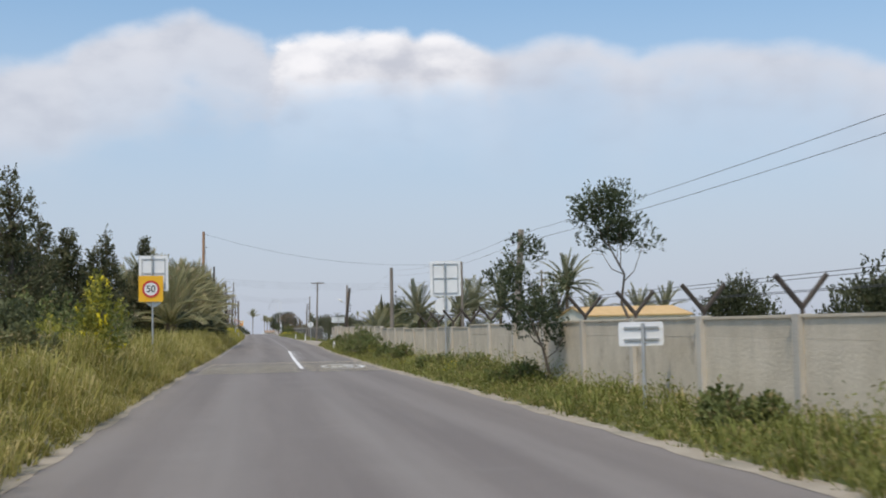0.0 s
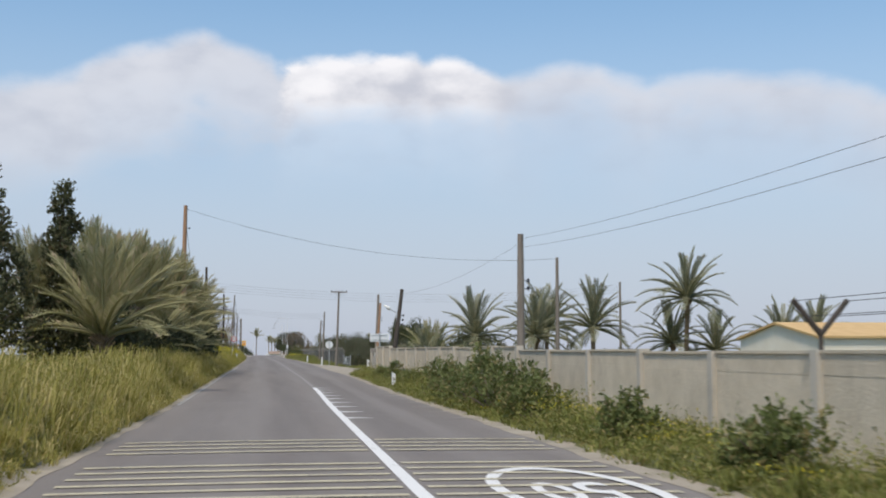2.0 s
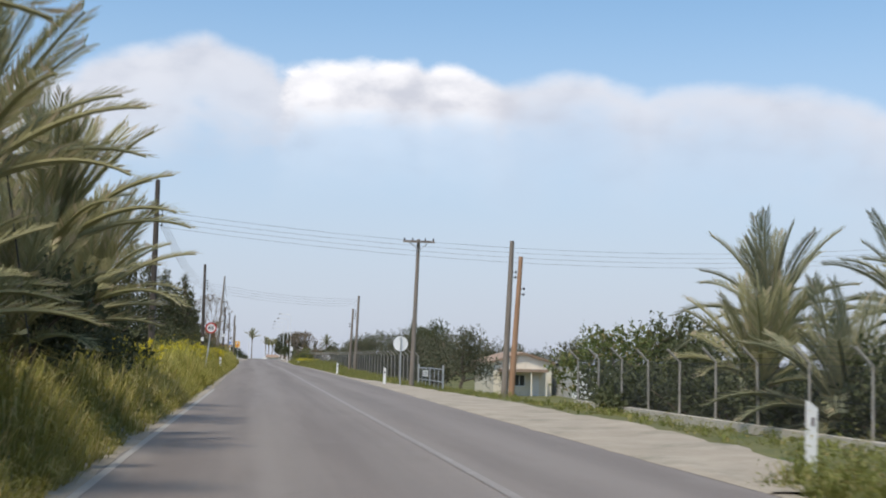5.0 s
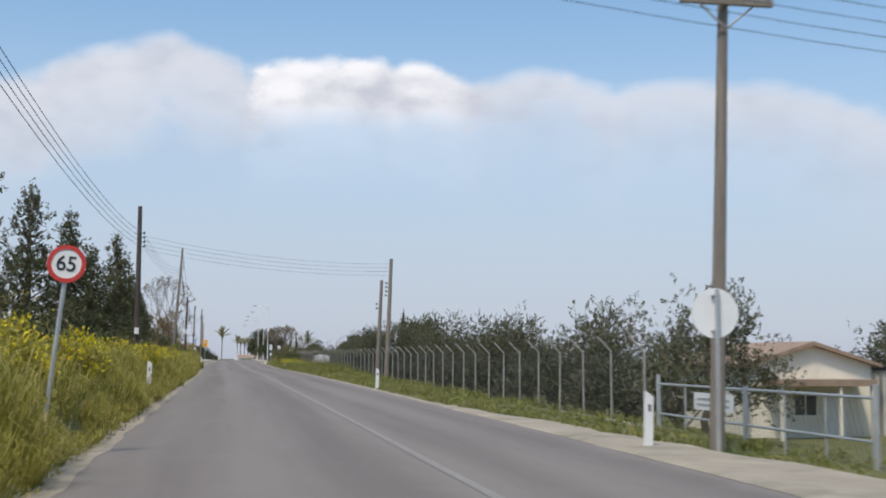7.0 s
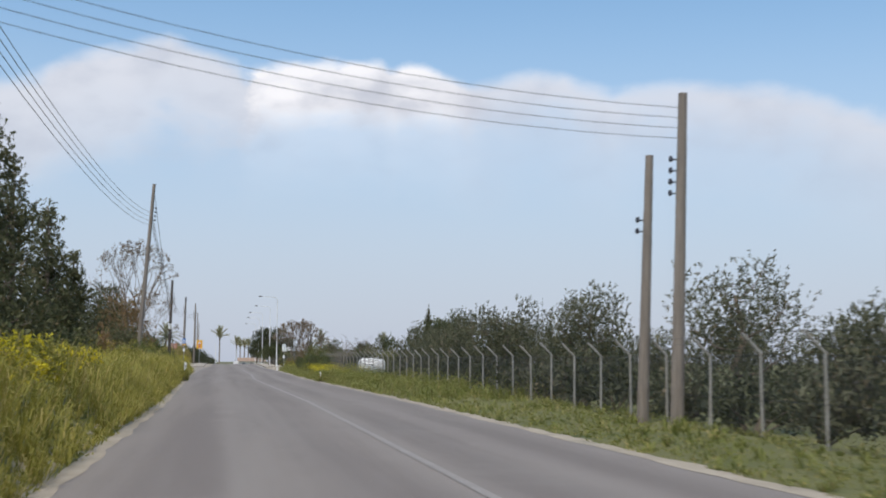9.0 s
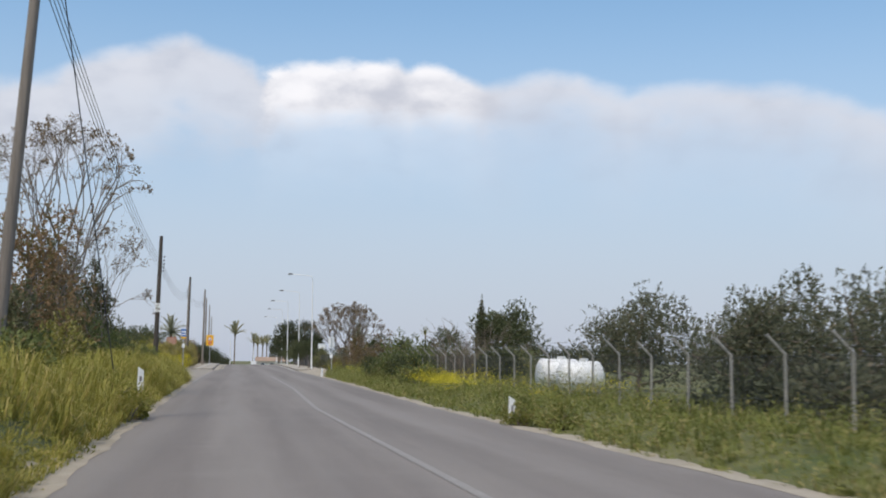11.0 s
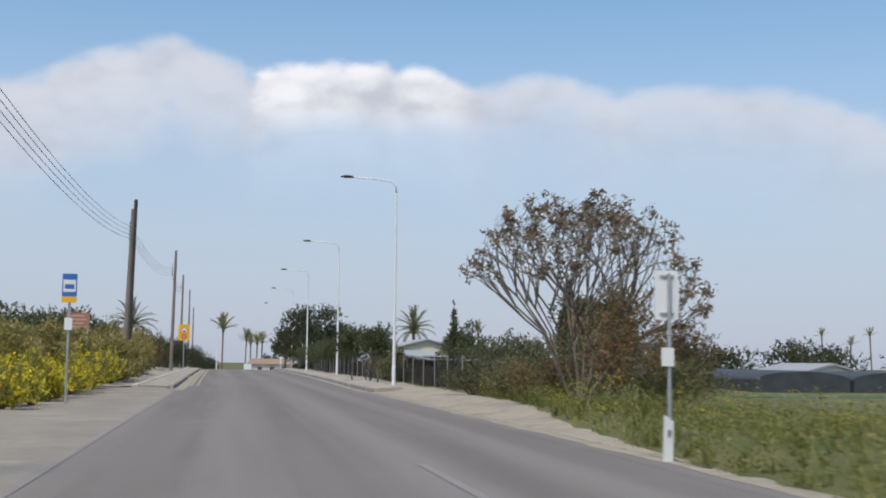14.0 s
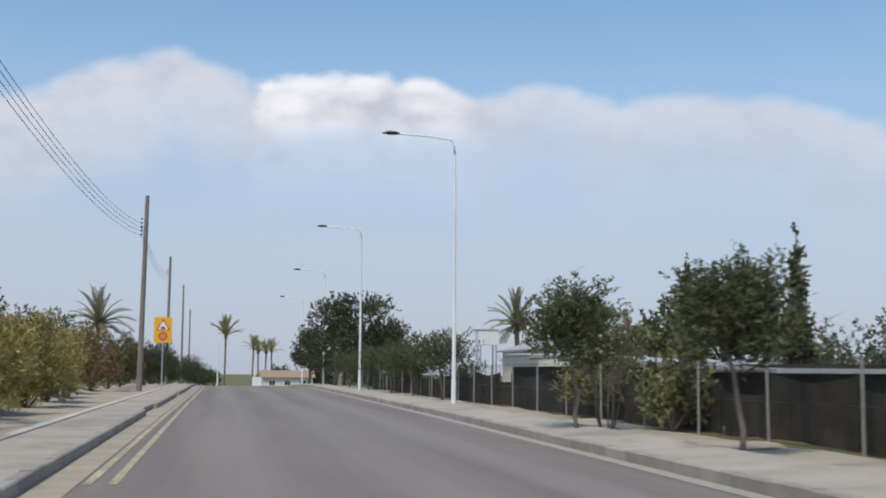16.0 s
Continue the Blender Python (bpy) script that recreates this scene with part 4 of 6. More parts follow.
def sign_back(name, x, y, board, disc, height, label, frame=True, lean=0.0):
    """The grey back of a road sign: board (x0, x1, z0, z1) and disc (cx, cz, r), all from the road's level."""
    z0 = float(land(x, y))
    t = thing(name, (x, y, z0), label, "road sign")
    t.rotation_euler = (0, radians(lean), 0)
    sign_post(t, 0, height - z0)
    if board:
        x0, x1, b0, b1 = board[0] - x, board[1] - x, board[2] - z0, board[3] - z0
        p = part("panel", Shape().poly(rounded(x0, x1, b0, b1, 0.04), 0.055, 0.012), M_SIGNBACK, t, "pale grey back of a sign panel")
        if frame:
            s = Shape()
            m = 0.09
            s.box(x0 + m, x0 + m + 0.025, 0.035, 0.054, b0 + m, b1 - m).box(x1 - m - 0.025, x1 - m, 0.035, 0.054, b0 + m, b1 - m)
            for z in (b0 + m, (b0 + b1) / 2, b1 - m - 0.025):
                s.box(x0 + m + 0.026, x1 - m - 0.026, 0.033, 0.054, z, z + 0.025)
            part("stiffening_frame", s, M_STEEL, p)
        else:
            for z in (b0 + 0.08, b1 - 0.1):
                part("rail", Shape().box(x0 + 0.08, x1 - 0.08, 0.033, 0.054, z, z + 0.03), M_STEEL, p)
    if disc:
        cx, cz, r = disc[0] - x, disc[1] - z0, disc[2]
        d = part("disc", Shape().poly(disc_outline(cx, cz, r), 0.075, 0.01), M_SIGNBACK, t, "pale grey back of a round sign")
        for z in (cz - r * 0.7, cz + r * 0.7):
            part("clamp", Shape().box(-0.06, 0.06, 0.031, 0.074, z - 0.012, z + 0.012), M_STEEL, d)
    return t


def delineator(x, y, height=0.85, label="white plastic roadside marker post with a reflector", up=0.0):
    z0 = float(land(x, y)) + up
    t = thing("marker_post", (x, y, z0 - 0.05), label, "marker post", "roadside marker posts")
    t.rotation_euler = (0, radians(1.5), radians(6))
    s = Shape().poly([(-0.06, 0), (0.06, 0), (0.06, height - 0.03), (-0.06, height + 0.05)][::-1], -0.03, 0.06)
    part("body", s, M_WHITE, t)
    part("reflector", Shape().box(-0.022, 0.022, -0.036, -0.031, height - 0.24, height - 0.14), M_REFLECTOR, t, "dull grey reflector")


def street_lamp(x, y, height, reach, label="white tapered steel street lamp with a curved arm"):
    z0 = 0.12 + float(fall(y))
    t = thing("street_lamp", (x, y, z0), label, "street lamp", "street lamps")
    h = height - z0
    part("base_plate", Shape().box(-0.17, 0.17, -0.17, 0.17, 0, 0.03), M_STEEL, t)
    s = Shape()
    s.tube([(0, 0, 0.03), (0, 0, 0.9), (0, 0, 0.92), (0, 0, h * 0.93)], [0.085, 0.085, 0.07, 0.04], 14)
    part("pole", s, M_WHITE, t, smooth=False)
    a = Shape()
    a.tube([(0, 0, h * 0.93), (-0.03, 0, h * 0.965), (-0.16, 0, h * 0.985), (-0.45 * reach, 0, h * 0.995), (-reach, 0, h)], [0.036, 0.034, 0.032, 0.03, 0.026], 10)
    arm = part("arm", a, M_WHITE, t, smooth=True)
    b = Shape()
    b.tube([(-reach + 0.05, 0, h), (-reach - 0.05, 0, h + 0.03), (-reach - 0.30, 0, h + 0.035), (-reach - 0.52, 0, h + 0.01)], [0.04, 0.085, 0.10, 0.03], 12)
    v = [(p[0], p[1] * 1.3, h + (p[2] - h) * 0.7) for p in b.v]
    b.v = v
    part("lantern", b, M_POLEDARK, arm, "dark lantern head", smooth=True)
    return t


def window(parent, x0, x1, z0, z1, y):
    """A window set into a wall that faces -y."""
    w = part("window", Shape().box(x0, x1, y - 0.03, y - 0.004, z0, z1), M_WHITE, parent, "white window frame")
    m = (x0 + x1) / 2
    for a, b in ((x0 + 0.04, m - 0.02), (m + 0.02, x1 - 0.04)):
        part("pane", Shape().box(a, b, y - 0.036, y - 0.031, z0 + 0.05, z1 - 0.05), M_GLASS, w)


def gable_house(name, x, y, w, d, wall_h, roof_h, z0, walls, roof, label, over=0.25, along_y=True, windows=()):
    """A small gabled house; the gable faces -y if along_y."""
    t = thing(name, (x, y, z0), label, "house")
    s = Shape()
    if along_y:
        prof = [(-w / 2, 0), (w / 2, 0), (w / 2, wall_h), (0, wall_h + roof_h), (-w / 2, wall_h)]
        s.poly(prof[::-1], -d / 2, d)
    else:
        s.box(-w / 2, w / 2, -d / 2, d / 2, 0, wall_h)
        k = len(s.v)
        s.v += [(sg * w / 2, yy, zz) for sg in (-1, 1) for yy, zz in ((-d / 2, wall_h), (d / 2, wall_h), (0, wall_h + roof_h))]
        s.f += [(k, k + 2, k + 1), (k + 3, k + 4, k + 5)]
    part("wall", s, walls, t)
    th = 0.09
    if along_y:
        for sg in (-1, 1):
            r = Shape()
            ex, ez = w / 2 + over, wall_h - roof_h * over / (w / 2)
            o = [(0, wall_h + roof_h + 0.004), (sg * ex, ez + 0.004), (sg * ex, ez + th), (0, wall_h + roof_h + th + 0.02)]
            r.poly(o if sg > 0 else o[::-1], -d / 2 - over, d + 2 * over)
            part("roof_slope", r, roof, t)
    else:
        for sg in (-1, 1):
            r = Shape()
            ey, ez = d / 2 + over, wall_h - roof_h * over / (d / 2)
            k = [(-w / 2 - over, 0, wall_h + roof_h), (w / 2 + over, 0, wall_h + roof_h), (w / 2 + over, sg * ey, ez), (-w / 2 - over, sg * ey, ez)]
            r.v = [(a, b, c + 0.005) for a, b, c in k] + [(a, b, c + th) for a, b, c in k]
            r.f = [(0, 1, 2, 3), (7, 6, 5, 4), (0, 4, 5, 1), (1, 5, 6, 2), (2, 6, 7, 3), (3, 7, 4, 0)]
            part("roof_slope", r, roof, t)
    for a, b, c, e in windows:
        window(t, a, b, c, e, -d / 2)
    return t


# ---- the large structure ----
build_ground()
build_road()
build_markings()

WALL_X = 6.25


def build_wall():
    """Precast concrete boundary wall: grooved posts and panels."""
    t = thing("wall_roadside", (WALL_X, 0, 0), "grey weathered precast concrete boundary wall with posts", "wall", kind="structure")
    rng = random.Random(3)
    bay, first = 3.13, 0.85
    base = -0.45
    for i in range(-8, 31):
        y = i * bay + first
        top = 1.36 if y < 35 else (1.28 if y < 58 else (1.40 if y < 86 else 1.52))
        z = top + rng.uniform(-0.02, 0.02)
        part("wall_post", Shape().box(-0.10, 0.07, y - 0.085, y + 0.085, base, z + 0.04), M_WALL, t)
        if i == 30:
            continue
        for lo, hi in ((0, 0.44), (0.44, 0.86), (0.86, 1)):
            a, b = base + (z - base) * lo, base + (z - base) * hi
            s = Shape().box(-0.035 + rng.uniform(-0.003, 0.003), 0.035, y + 0.087, y + bay - 0.087, a + 0.0008, b - 0.0008)
            part("wall_panel", s, M_PANEL, t)
        part("coping", Shape().box(-0.06, 0.06, y + 0.088, y + bay - 0.088, z - 0.001, z + 0.035), M_PANEL, t)
    # last, patched bay of blocks
    y0, y1 = 94.85, 97.75
    for r in range(9):
        z = base + r * 0.213
        n = 7
        for k in range(n):
            if (r == 7 and k in (3, 4, 5)) or (r == 6 and k == 4):
                continue
            a = y0 + (y1 - y0) * k / n
            part("block", Shape().box(-0.07 + rng.uniform(-0.01, 0.01), 0.05, a + 0.006, a + (y1 - y0) / n - 0.006, z + 0.005, z + 0.208), M_KERB if r == 8 else M_WALL, t)
    part("wall_post", Shape().box(-0.10, 0.07, 97.77, 97.94, base, 1.46), M_WALL, t)
    # forked brackets with barbed wire
    for y in (first + bay * k for k in range(1, 15)):
        f = Shape()
        f.tube([(0, y, 1.3), (0, y, 1.5)], 0.028, 6)
        f.tube([(0, y, 1.48), (-0.32, y, 1.86)], 0.034, 6)
        f.tube([(0, y, 1.48), (0.32, y, 1.86)], 0.034, 6)
        part("wire_bracket", f, M_POLEDARK, t, "dark forked bracket")
    for x, z in ((-0.31, 1.85), (-0.17, 1.68), (0.17, 1.68), (0.31, 1.85)):
        part("barbed_wire", Shape().tube(sagging((x, first + bay, z), (x, first + 14 * bay, z), 0.02, 20), 0.004, 4), M_WIRE, t)


build_wall()


def build_kerbs():
    for side, edge, y0, y1, nm in ((-1, edge_left, 326, 450, "kerb_left"), (1, edge_right, 328, 450, "kerb_right")):
        t = thing(nm, (0, 0, 0), "grey concrete kerb stones along the road", "kerb", kind="structure")
        rng = random.Random(8)
        s = Shape().poly([(-0.075, -0.12), (0.075, -0.12), (0.075, 0.15), (0.055, 0.17), (-0.075, 0.17)][::-1], 0.006, 0.988)
        stone = s.mesh("kerb_stone")
        stone.materials.append(M_KERB)
        for i in range(y1 - y0):
            y = y0 + i
            if side < 0 and (i < 5 or 33 <= i <= 38 or 58 <= i <= 60):
                continue
            ob = new("kerb_stone", stone)
            ob.parent = t
            yaw = math.degrees(math.atan2(edge(y) - edge(y + 1), 1.0))
            m = pose(float(edge(y)) + side * 0.08, y, float(fall(y)) + rng.uniform(-0.008, 0.008), 0, 0, yaw)
            ob.matrix_basis = m if side < 0 else m @ Matrix.Diagonal((-1, 1, 1, 1))
    # pavements: slabs with joints
    for side, edge, y0, y1, w, rise, nm in ((-1, edge_left, 330, 450, 1.35, 0.165, "pavement_left"), (1, edge_right, 328, 450, 1.3, 0.24, "pavement_right")):
        t = thing(nm, (0, 0, 0), "pale dusty concrete pavement behind the kerb", "pavement", kind="structure")
        step = 2.0
        for k in range(int((y1 - y0) / step)):
            y = y0 + k * step
            s = Shape()
            near, far = side * 0.16, side * w
            f = float(fall(y))
            cor = [(edge(y) + near, y + 0.008, 0.16), (edge(y) + far, y + 0.008, rise), (edge(y + step) + far, y + step - 0.008, rise), (edge(y + step) + near, y + step - 0.008, 0.16)]
            s.v = [(a, b, -0.1 + f) for a, b, c in cor] + [(a, b, c + f) for a, b, c in cor]
            s.f = [(3, 2, 1, 0), (4, 5, 6, 7), (0, 1, 5, 4), (1, 2, 6, 5), (2, 3, 7, 6), (3, 0, 4, 7)]
            if side < 0:
                s.f = [tuple(reversed(f)) for f in s.f]
            part("slab", s, M_PAVE, t)
    t = thing("edging_left", (0, 0, 0), "pale concrete edging along the back of the pavement", "edging", kind="structure")
    for k in range(40):
        y = 330 + 2.5 * k
        e = Shape()
        cor = [(float(edge_left(q)) - o, q) for q, o in ((y + 0.01, 1.36), (y + 2.49, 1.36), (y + 2.49, 1.58), (y + 0.01, 1.58))]
        e.v = [(a, b, -0.05) for a, b in cor] + [(a, b, 0.195) for a, b in cor]
        e.f = [(3, 2, 1, 0), (4, 5, 6, 7), (0, 1, 5, 4), (1, 2, 6, 5), (2, 3, 7, 6), (3, 0, 4, 7)]
        part("edging_stone", e, M_PALESTONE, t)


def flat_sheet(name, edge, side, near, far, y0, y1, mat, label, category, lift, rough=0.35, cols=9):
    """A thin layer of gravel or asphalt that follows the ground between two distances from the road's edge."""
    rng = random.Random(len(name))
    ys = np.arange(y0, y1 + 0.1, 1.0)
    s = Shape()
    for y in ys:
        w = float(far(y)) + rough * (rng.random() - 0.5)
        for k in range(cols):
            d = near + (w - near) * k / (cols - 1)
            x = float(edge(y)) + side * d
            z = max(float(land(x, y)), float(fall(y))) + lift
            if k == 0 and near < 0.5:
                z = float(fall(y)) + 0.006
            if k == cols - 1:
                z = float(land(x, y)) - 0.04
            s.v.append((x, y, z))
    for j in range(len(ys) - 1):
        for k in range(cols - 1):
            a = j * cols + k
            q = (a, a + 1, a + cols + 1, a + cols)
            s.f.append(q if side > 0 else q[::-1])
    solid(name, s, mat, label, category, "structure")


build_kerbs()
M_LAYBY = surface("layby_asphalt", (0.235, 0.208, 0.176), (0.305, 0.272, 0.228), 0.9, 0.7, 40, 0.35, c=(0.34, 0.30, 0.24))
flat_sheet("layby", edge_left, -1, -0.1, table([(277, 0.3), (284, 0.7), (290, 1.1), (300, 2.5), (312, 3.9), (331, 3.9)]), 277, 331, M_LAYBY, "dusty grey asphalt lay-by beside the road", "lay-by", 0.02)
flat_sheet("verge_dust_left", edge_left, -1, 1.5, table([(330, 3.8), (335, 3.9), (355, 4.2), (365, 4.7), (395, 5.4), (450, 5.6)]), 330, 450, M_DUST, "pale dusty ground behind the pavement", "ground", 0.06)
flat_sheet("verge_dust_right", edge_right, 1, 0.2, table([(294, 0.2), (298, 0.6), (307, 1.6), (311, 1.9), (317, 2.5), (325, 2.8), (335, 3.4), (450, 3.4)]), 294, 450, M_DUST, "pale dusty ground behind the pavement", "ground", 0.03)
flat_sheet("driveway", edge_right, 1, -0.1, table([(99, 0.4), (103, 2.0), (112, 2.7), (124, 2.5), (134, 1.9), (142, 1.4), (150, 0.8), (158, 0.3)]), 99, 158, M_DUST, "pale gravel driveway beside the road", "driveway", 0.03)


# ---- first stretch: the walled plots ----
def sign_fifty():
    x, y = -3.2, 39.4
    z0 = float(land(x, y))
    t = thing("speed_sign", (x, y, z0), "yellow speed limit 50 sign below a pale panel back", "road sign")
    sign_post(t, 0, 3.8 - z0)
    b = part("panel", Shape().poly(rounded(-0.42, 0.49, 2.64 - z0, 3.77 - z0, 0.04), 0.05, 0.012), M_SIGNBACK, t, "pale grey back of a sign panel")
    s = Shape()
    s.box(-0.33, -0.305, 0.03, 0.049, 2.72 - z0, 3.68 - z0).box(0.375, 0.40, 0.03, 0.049, 2.72 - z0, 3.68 - z0)
    for z in (2.74, 3.2, 3.65):
        s.box(-0.304, 0.374, 0.028, 0.049, z - z0, z + 0.025 - z0)
    part("stiffening_frame", s, M_STEEL, b)
    part("disc", Shape().poly(disc_outline(0.03, 2.42 - z0, 0.27), 0.05, 0.01), M_SIGNBACK, t, "pale grey back of a round sign")
    p = part("yellow_panel", Shape().poly(rounded(-0.42, 0.34, 2.31 - z0, 3.13 - z0, 0.04), -0.06, 0.012), M_YELLOW, t, "yellow backing panel")
    c = (-0.04, 2.71 - z0)
    part("face", Shape().poly(disc_outline(*c, 0.26), -0.066, 0.005), M_WHITE, p, "white sign face")
    part("rim", Shape().ring(*c, 0.205, 0.27, -0.072, 0.007), M_RED, p, "red rim")
    writing("50", 0.30, M_INK, p, (c[0], -0.070, c[1] - 0.005), squeeze=0.95)


sign_fifty()
sign_back("road_sign", 6.03, 38.6, (5.56, 6.56, 2.31, 3.45), (5.97, 2.0, 0.275), 3.38, "pale back of a road sign above a round plate")
sign_back("small_road_sign", 5.7, 17.6, (5.34, 6.04, 0.99, 1.35), None, 1.33, "small pale board on a steel post by the wall", frame=False)
sign_back("notice_board", 6.75, 98.8, (6.21, 7.25, 1.82, 2.26), None, 2.25, "white board on a post at the end of the wall", frame=False)

p1 = pole(7.21, 33.7, 4.04, M_POLEPALE, "pale weathered wooden utility pole behind the concrete wall", 0.115, lean=(0.27, 0), insulators=2, drop=0.14, side=-1)
part("steel_band", Shape().tube([(0.19, 0, 3.08), (0.192, 0, 3.11)], 0.103, 12), M_INK, p1)
pole_lamp(p1, 3.02 - float(p1.location.z), -0.5, 0.3, 0.34, 0.2, M_STEEL, "small grey lamp head")
pole(7.3, 65.0, 4.55, M_POLE, "weathered wooden utility pole by the concrete wall", 0.115, insulators=2)
p5 = pole(6.66, 91.9, 4.36, M_POLEDARK, "dark leaning utility pole with a white lantern", 0.12, lean=(0.5, 0), insulators=3)
pole_lamp(p5, 3.05, -0.5, 0.22, 1.25, 0.32)
pole(17.36, 101.1, 6.75, M_POLE, "slender wooden pole among the palms", 0.12)
pl1 = pole(-4.15, 102.3, 9.58, M_POLERED, "tall reddish wooden pole among roadside palms", 0.15, lean=(0.12, 0), insulators=1)
part("guy_wire", Shape().tube([(0.12, 0, 8.4), (1.0, 3.2, 0.2)], 0.012, 5), M_WIRE, pl1)
cable((-4.03, 102.3, 9.4), (17.36, 101.1, 6.68), 1.05)
for z0, z1 in ((3.9, 4.42), (3.65, 4.17)):
    cable((7.36, 33.7, z0), (7.3, 65.0, z1), 0.3, r=0.004)
    cable((9.2, -6.0, z0 + 0.9), (7.36, 33.7, z0), 0.3, r=0.005)
cable((7.3, 65.0, 4.3), (7.16, 91.9, 4.15), 0.3, r=0.004)

# conifers behind the bank
for i, (x, y, h, r) in enumerate(((-10.75, 44.59, 7.2, 2.0), (-10.08, 53.02, 7.6, 1.9), (-8.29, 56.64, 5.6, 1.5), (-10.53, 62.66, 6.6, 1.9), (-6.4, 74, 6.4, 1.1),
                                  (-8.4, 72, 6.5, 1.5), (-11.76, 36.15, 6.2, 2.0), (-9.18, 72.3, 5.6, 1.6), (-12.88, 69.89, 7.0, 2.2))):
    conifer("pine_tree", x, y, h, r, "dark green pine tree behind a weedy bank", 100 + i, 6500, 0.085)
for i, (x, y, h, r) in enumerate(((-6.94, 43.38, 2.4, 1.6), (-7.62, 51.82, 2.6, 1.8), (-6.94, 60.25, 2.2, 1.5), (-6.27, 32.54, 1.9, 1.3), (-8.4, 36.15, 2.4, 1.8), (-6.05, 21.69, 1.8, 1.3))):
    shrub("shrub", x, y, h, r, L_DARK if i % 2 else L_GREEN, "dense dark green shrub on the bank", 140 + i, 2200, 0.10)
shrub("yellow_shrub", -3.3, 26.5, 2.2, 0.5, L_YELLOWISH, "slim shrub with yellow-green leaves and blossom on the bank", 150, 1900, 0.06, flowers=260)
for i, (x, y, h, r) in enumerate(((-5.2, 41.0, 1.7, 1.3), (-5.1, 35.5, 1.6, 1.2), (-4.9, 30.5, 1.4, 1.1), (-5.3, 47.0, 1.8, 1.3), (-4.1, 22.5, 0.9, 0.8), (-3.9, 33.0, 0.8, 0.7))):
    shrub("bank_shrub", x, y, h, r, L_GREEN if i % 2 else L_YELLOWISH if i == 2 else L_OLIVE, "leafy olive-green shrub on the weedy bank", 152 + i, 2200, 0.06)

# palms at the road
for i, (x, y, h, r) in enumerate(((-4.7, 71.7, 1.1, 3.3), (-5.9, 77.7, 1.5, 3.0), (-5.0, 83.8, 2.5, 3.1), (-4.8, 90.4, 2.8, 3.2), (-4.5, 97.0, 2.8, 3.1), (-3.9, 103.5, 2.6, 3.0), (-3.7, 110.0, 2.4, 2.9),
                                  (-4.5, 94.0, 1.3, 2.8), (-3.9, 100.0, 0.6, 2.4), (-3.7, 106.5, 0.6, 2.4), (-4.4, 87.0, 0.7, 2.4), (-7.4, 75.0, 1.6, 3.1), (-7.4, 86.8, 3.2, 3.2), (-7.2, 96.0, 3.4, 3.2), (-6.2, 105.5, 2.6, 3.1), (-3.8, 116.0, 1.7, 2.8))):
    palm(x, y, h, r * 0.97, "bushy date palm with arching grey-green fronds at the roadside", 200 + i, 44, radius=0.2)
for i, (x, y) in enumerate(((-5.15, 73.51), (-4.82, 79.53), (-4.6, 86.16), (-4.4, 91.5), (-4.2, 96.5), (-4.0, 101.5), (-3.9, 106.5), (-3.9, 111.5), (-3.9, 116.0), (-4.6, 120.5))):
    shrub("undergrowth_shrub", x, y, 2.3, 1.5, L_PINE, "dark undergrowth beneath the roadside palms", 220 + i, 1700, 0.10)
for i, (x, y, h, r) in enumerate(((29.4, 113.0, 5.3, 3.5), (29.0, 114.5, 2.2, 3.1), (23.7, 116.0, 3.3, 3.6), (23.1, 128.0, 3.5, 3.7), (20.4, 120.0, 2.7, 3.6), (17.1, 126.0, 2.8, 3.7), (36.9, 114.0, 2.2, 3.2), (40.1, 115.7, 2.4, 3.2), (33.5, 118.0, 1.7, 3.0))):
    palm(x, y, h + 0.15, r, "date palm with a spiky full crown behind the concrete wall", 240 + i, 36, z=-0.5, fronds=STIFF_FRONDS)
palm(11.82, 115.08, 1.2, 2.6, "low date palm with drooping fronds beside the driveway", 250, 36)
palm(10.9, 109.05, 0.5, 2.6, "date palm with a full crown beside the driveway", 251, 40, fronds=STIFF_FRONDS)

tree("eucalyptus_tree", 5.95, 24.2, 3.25, 0.72, L_EUC, "slender leaning eucalyptus sapling in front of the wall", 260, 4600, 0.045, lean=(-0.72, 0.0), start=0.2, crown_low=0.1, trunk_r=0.035)
tree("eucalyptus_tree", 8.2, 24.8, 4.5, 0.8, L_EUC, "tall thin eucalyptus with tufted crown behind the wall", 262, 3600, 0.05, lean=(-0.9, 0), start=0.6, crown_low=0.66, trunk_r=0.045, clump=0.36)
tree("carob_tree", 37.2, 90.0, 5.5, 2.9, L_PINE, "dark rounded tree behind the wall", 264, 5200, 0.17, z=-0.5, start=0.2, crown_low=0.15)
tree("carob_tree", 27.43, 50.61, 4.6, 2.4, L_PINE, "dark rounded tree close behind the wall", 266, 3400, 0.16, z=-0.5, start=0.2, crown_low=0.15)
tree("carob_tree", 19.52, 142.19, 4.6, 2.8, L_DARK, "dark rounded tree behind the palms", 268, 3000, 0.16)
tree("carob_tree", 14.14, 134.96, 3.6, 1.8, L_GREEN, "bright green citrus tree beside the driveway", 270, 3000, 0.12, start=0.15, crown_low=0.1)
tree("carob_tree", 16.25, 132.55, 3.0, 1.6, L_DARK, "dark green tree beside the driveway", 272, 2600, 0.12, start=0.15, crown_low=0.1)
for i, (x, y, h, r) in enumerate(((12.13, 127.73, 1.9, 1.5), (13.93, 126.53, 1.7, 1.6), (9.92, 119.3, 0.9, 1.0), (16.88, 124.12, 1.8, 1.8), (20.04, 118.09, 2.0, 2.0), (25.32, 115.68, 2.2, 2.2), (15.4, 119.3, 1.6, 1.6))):
    shrub("shrub", x, y, h, r, L_DARK, "dense dark green shrub beyond the wall", 280 + i, 1900, 0.11)
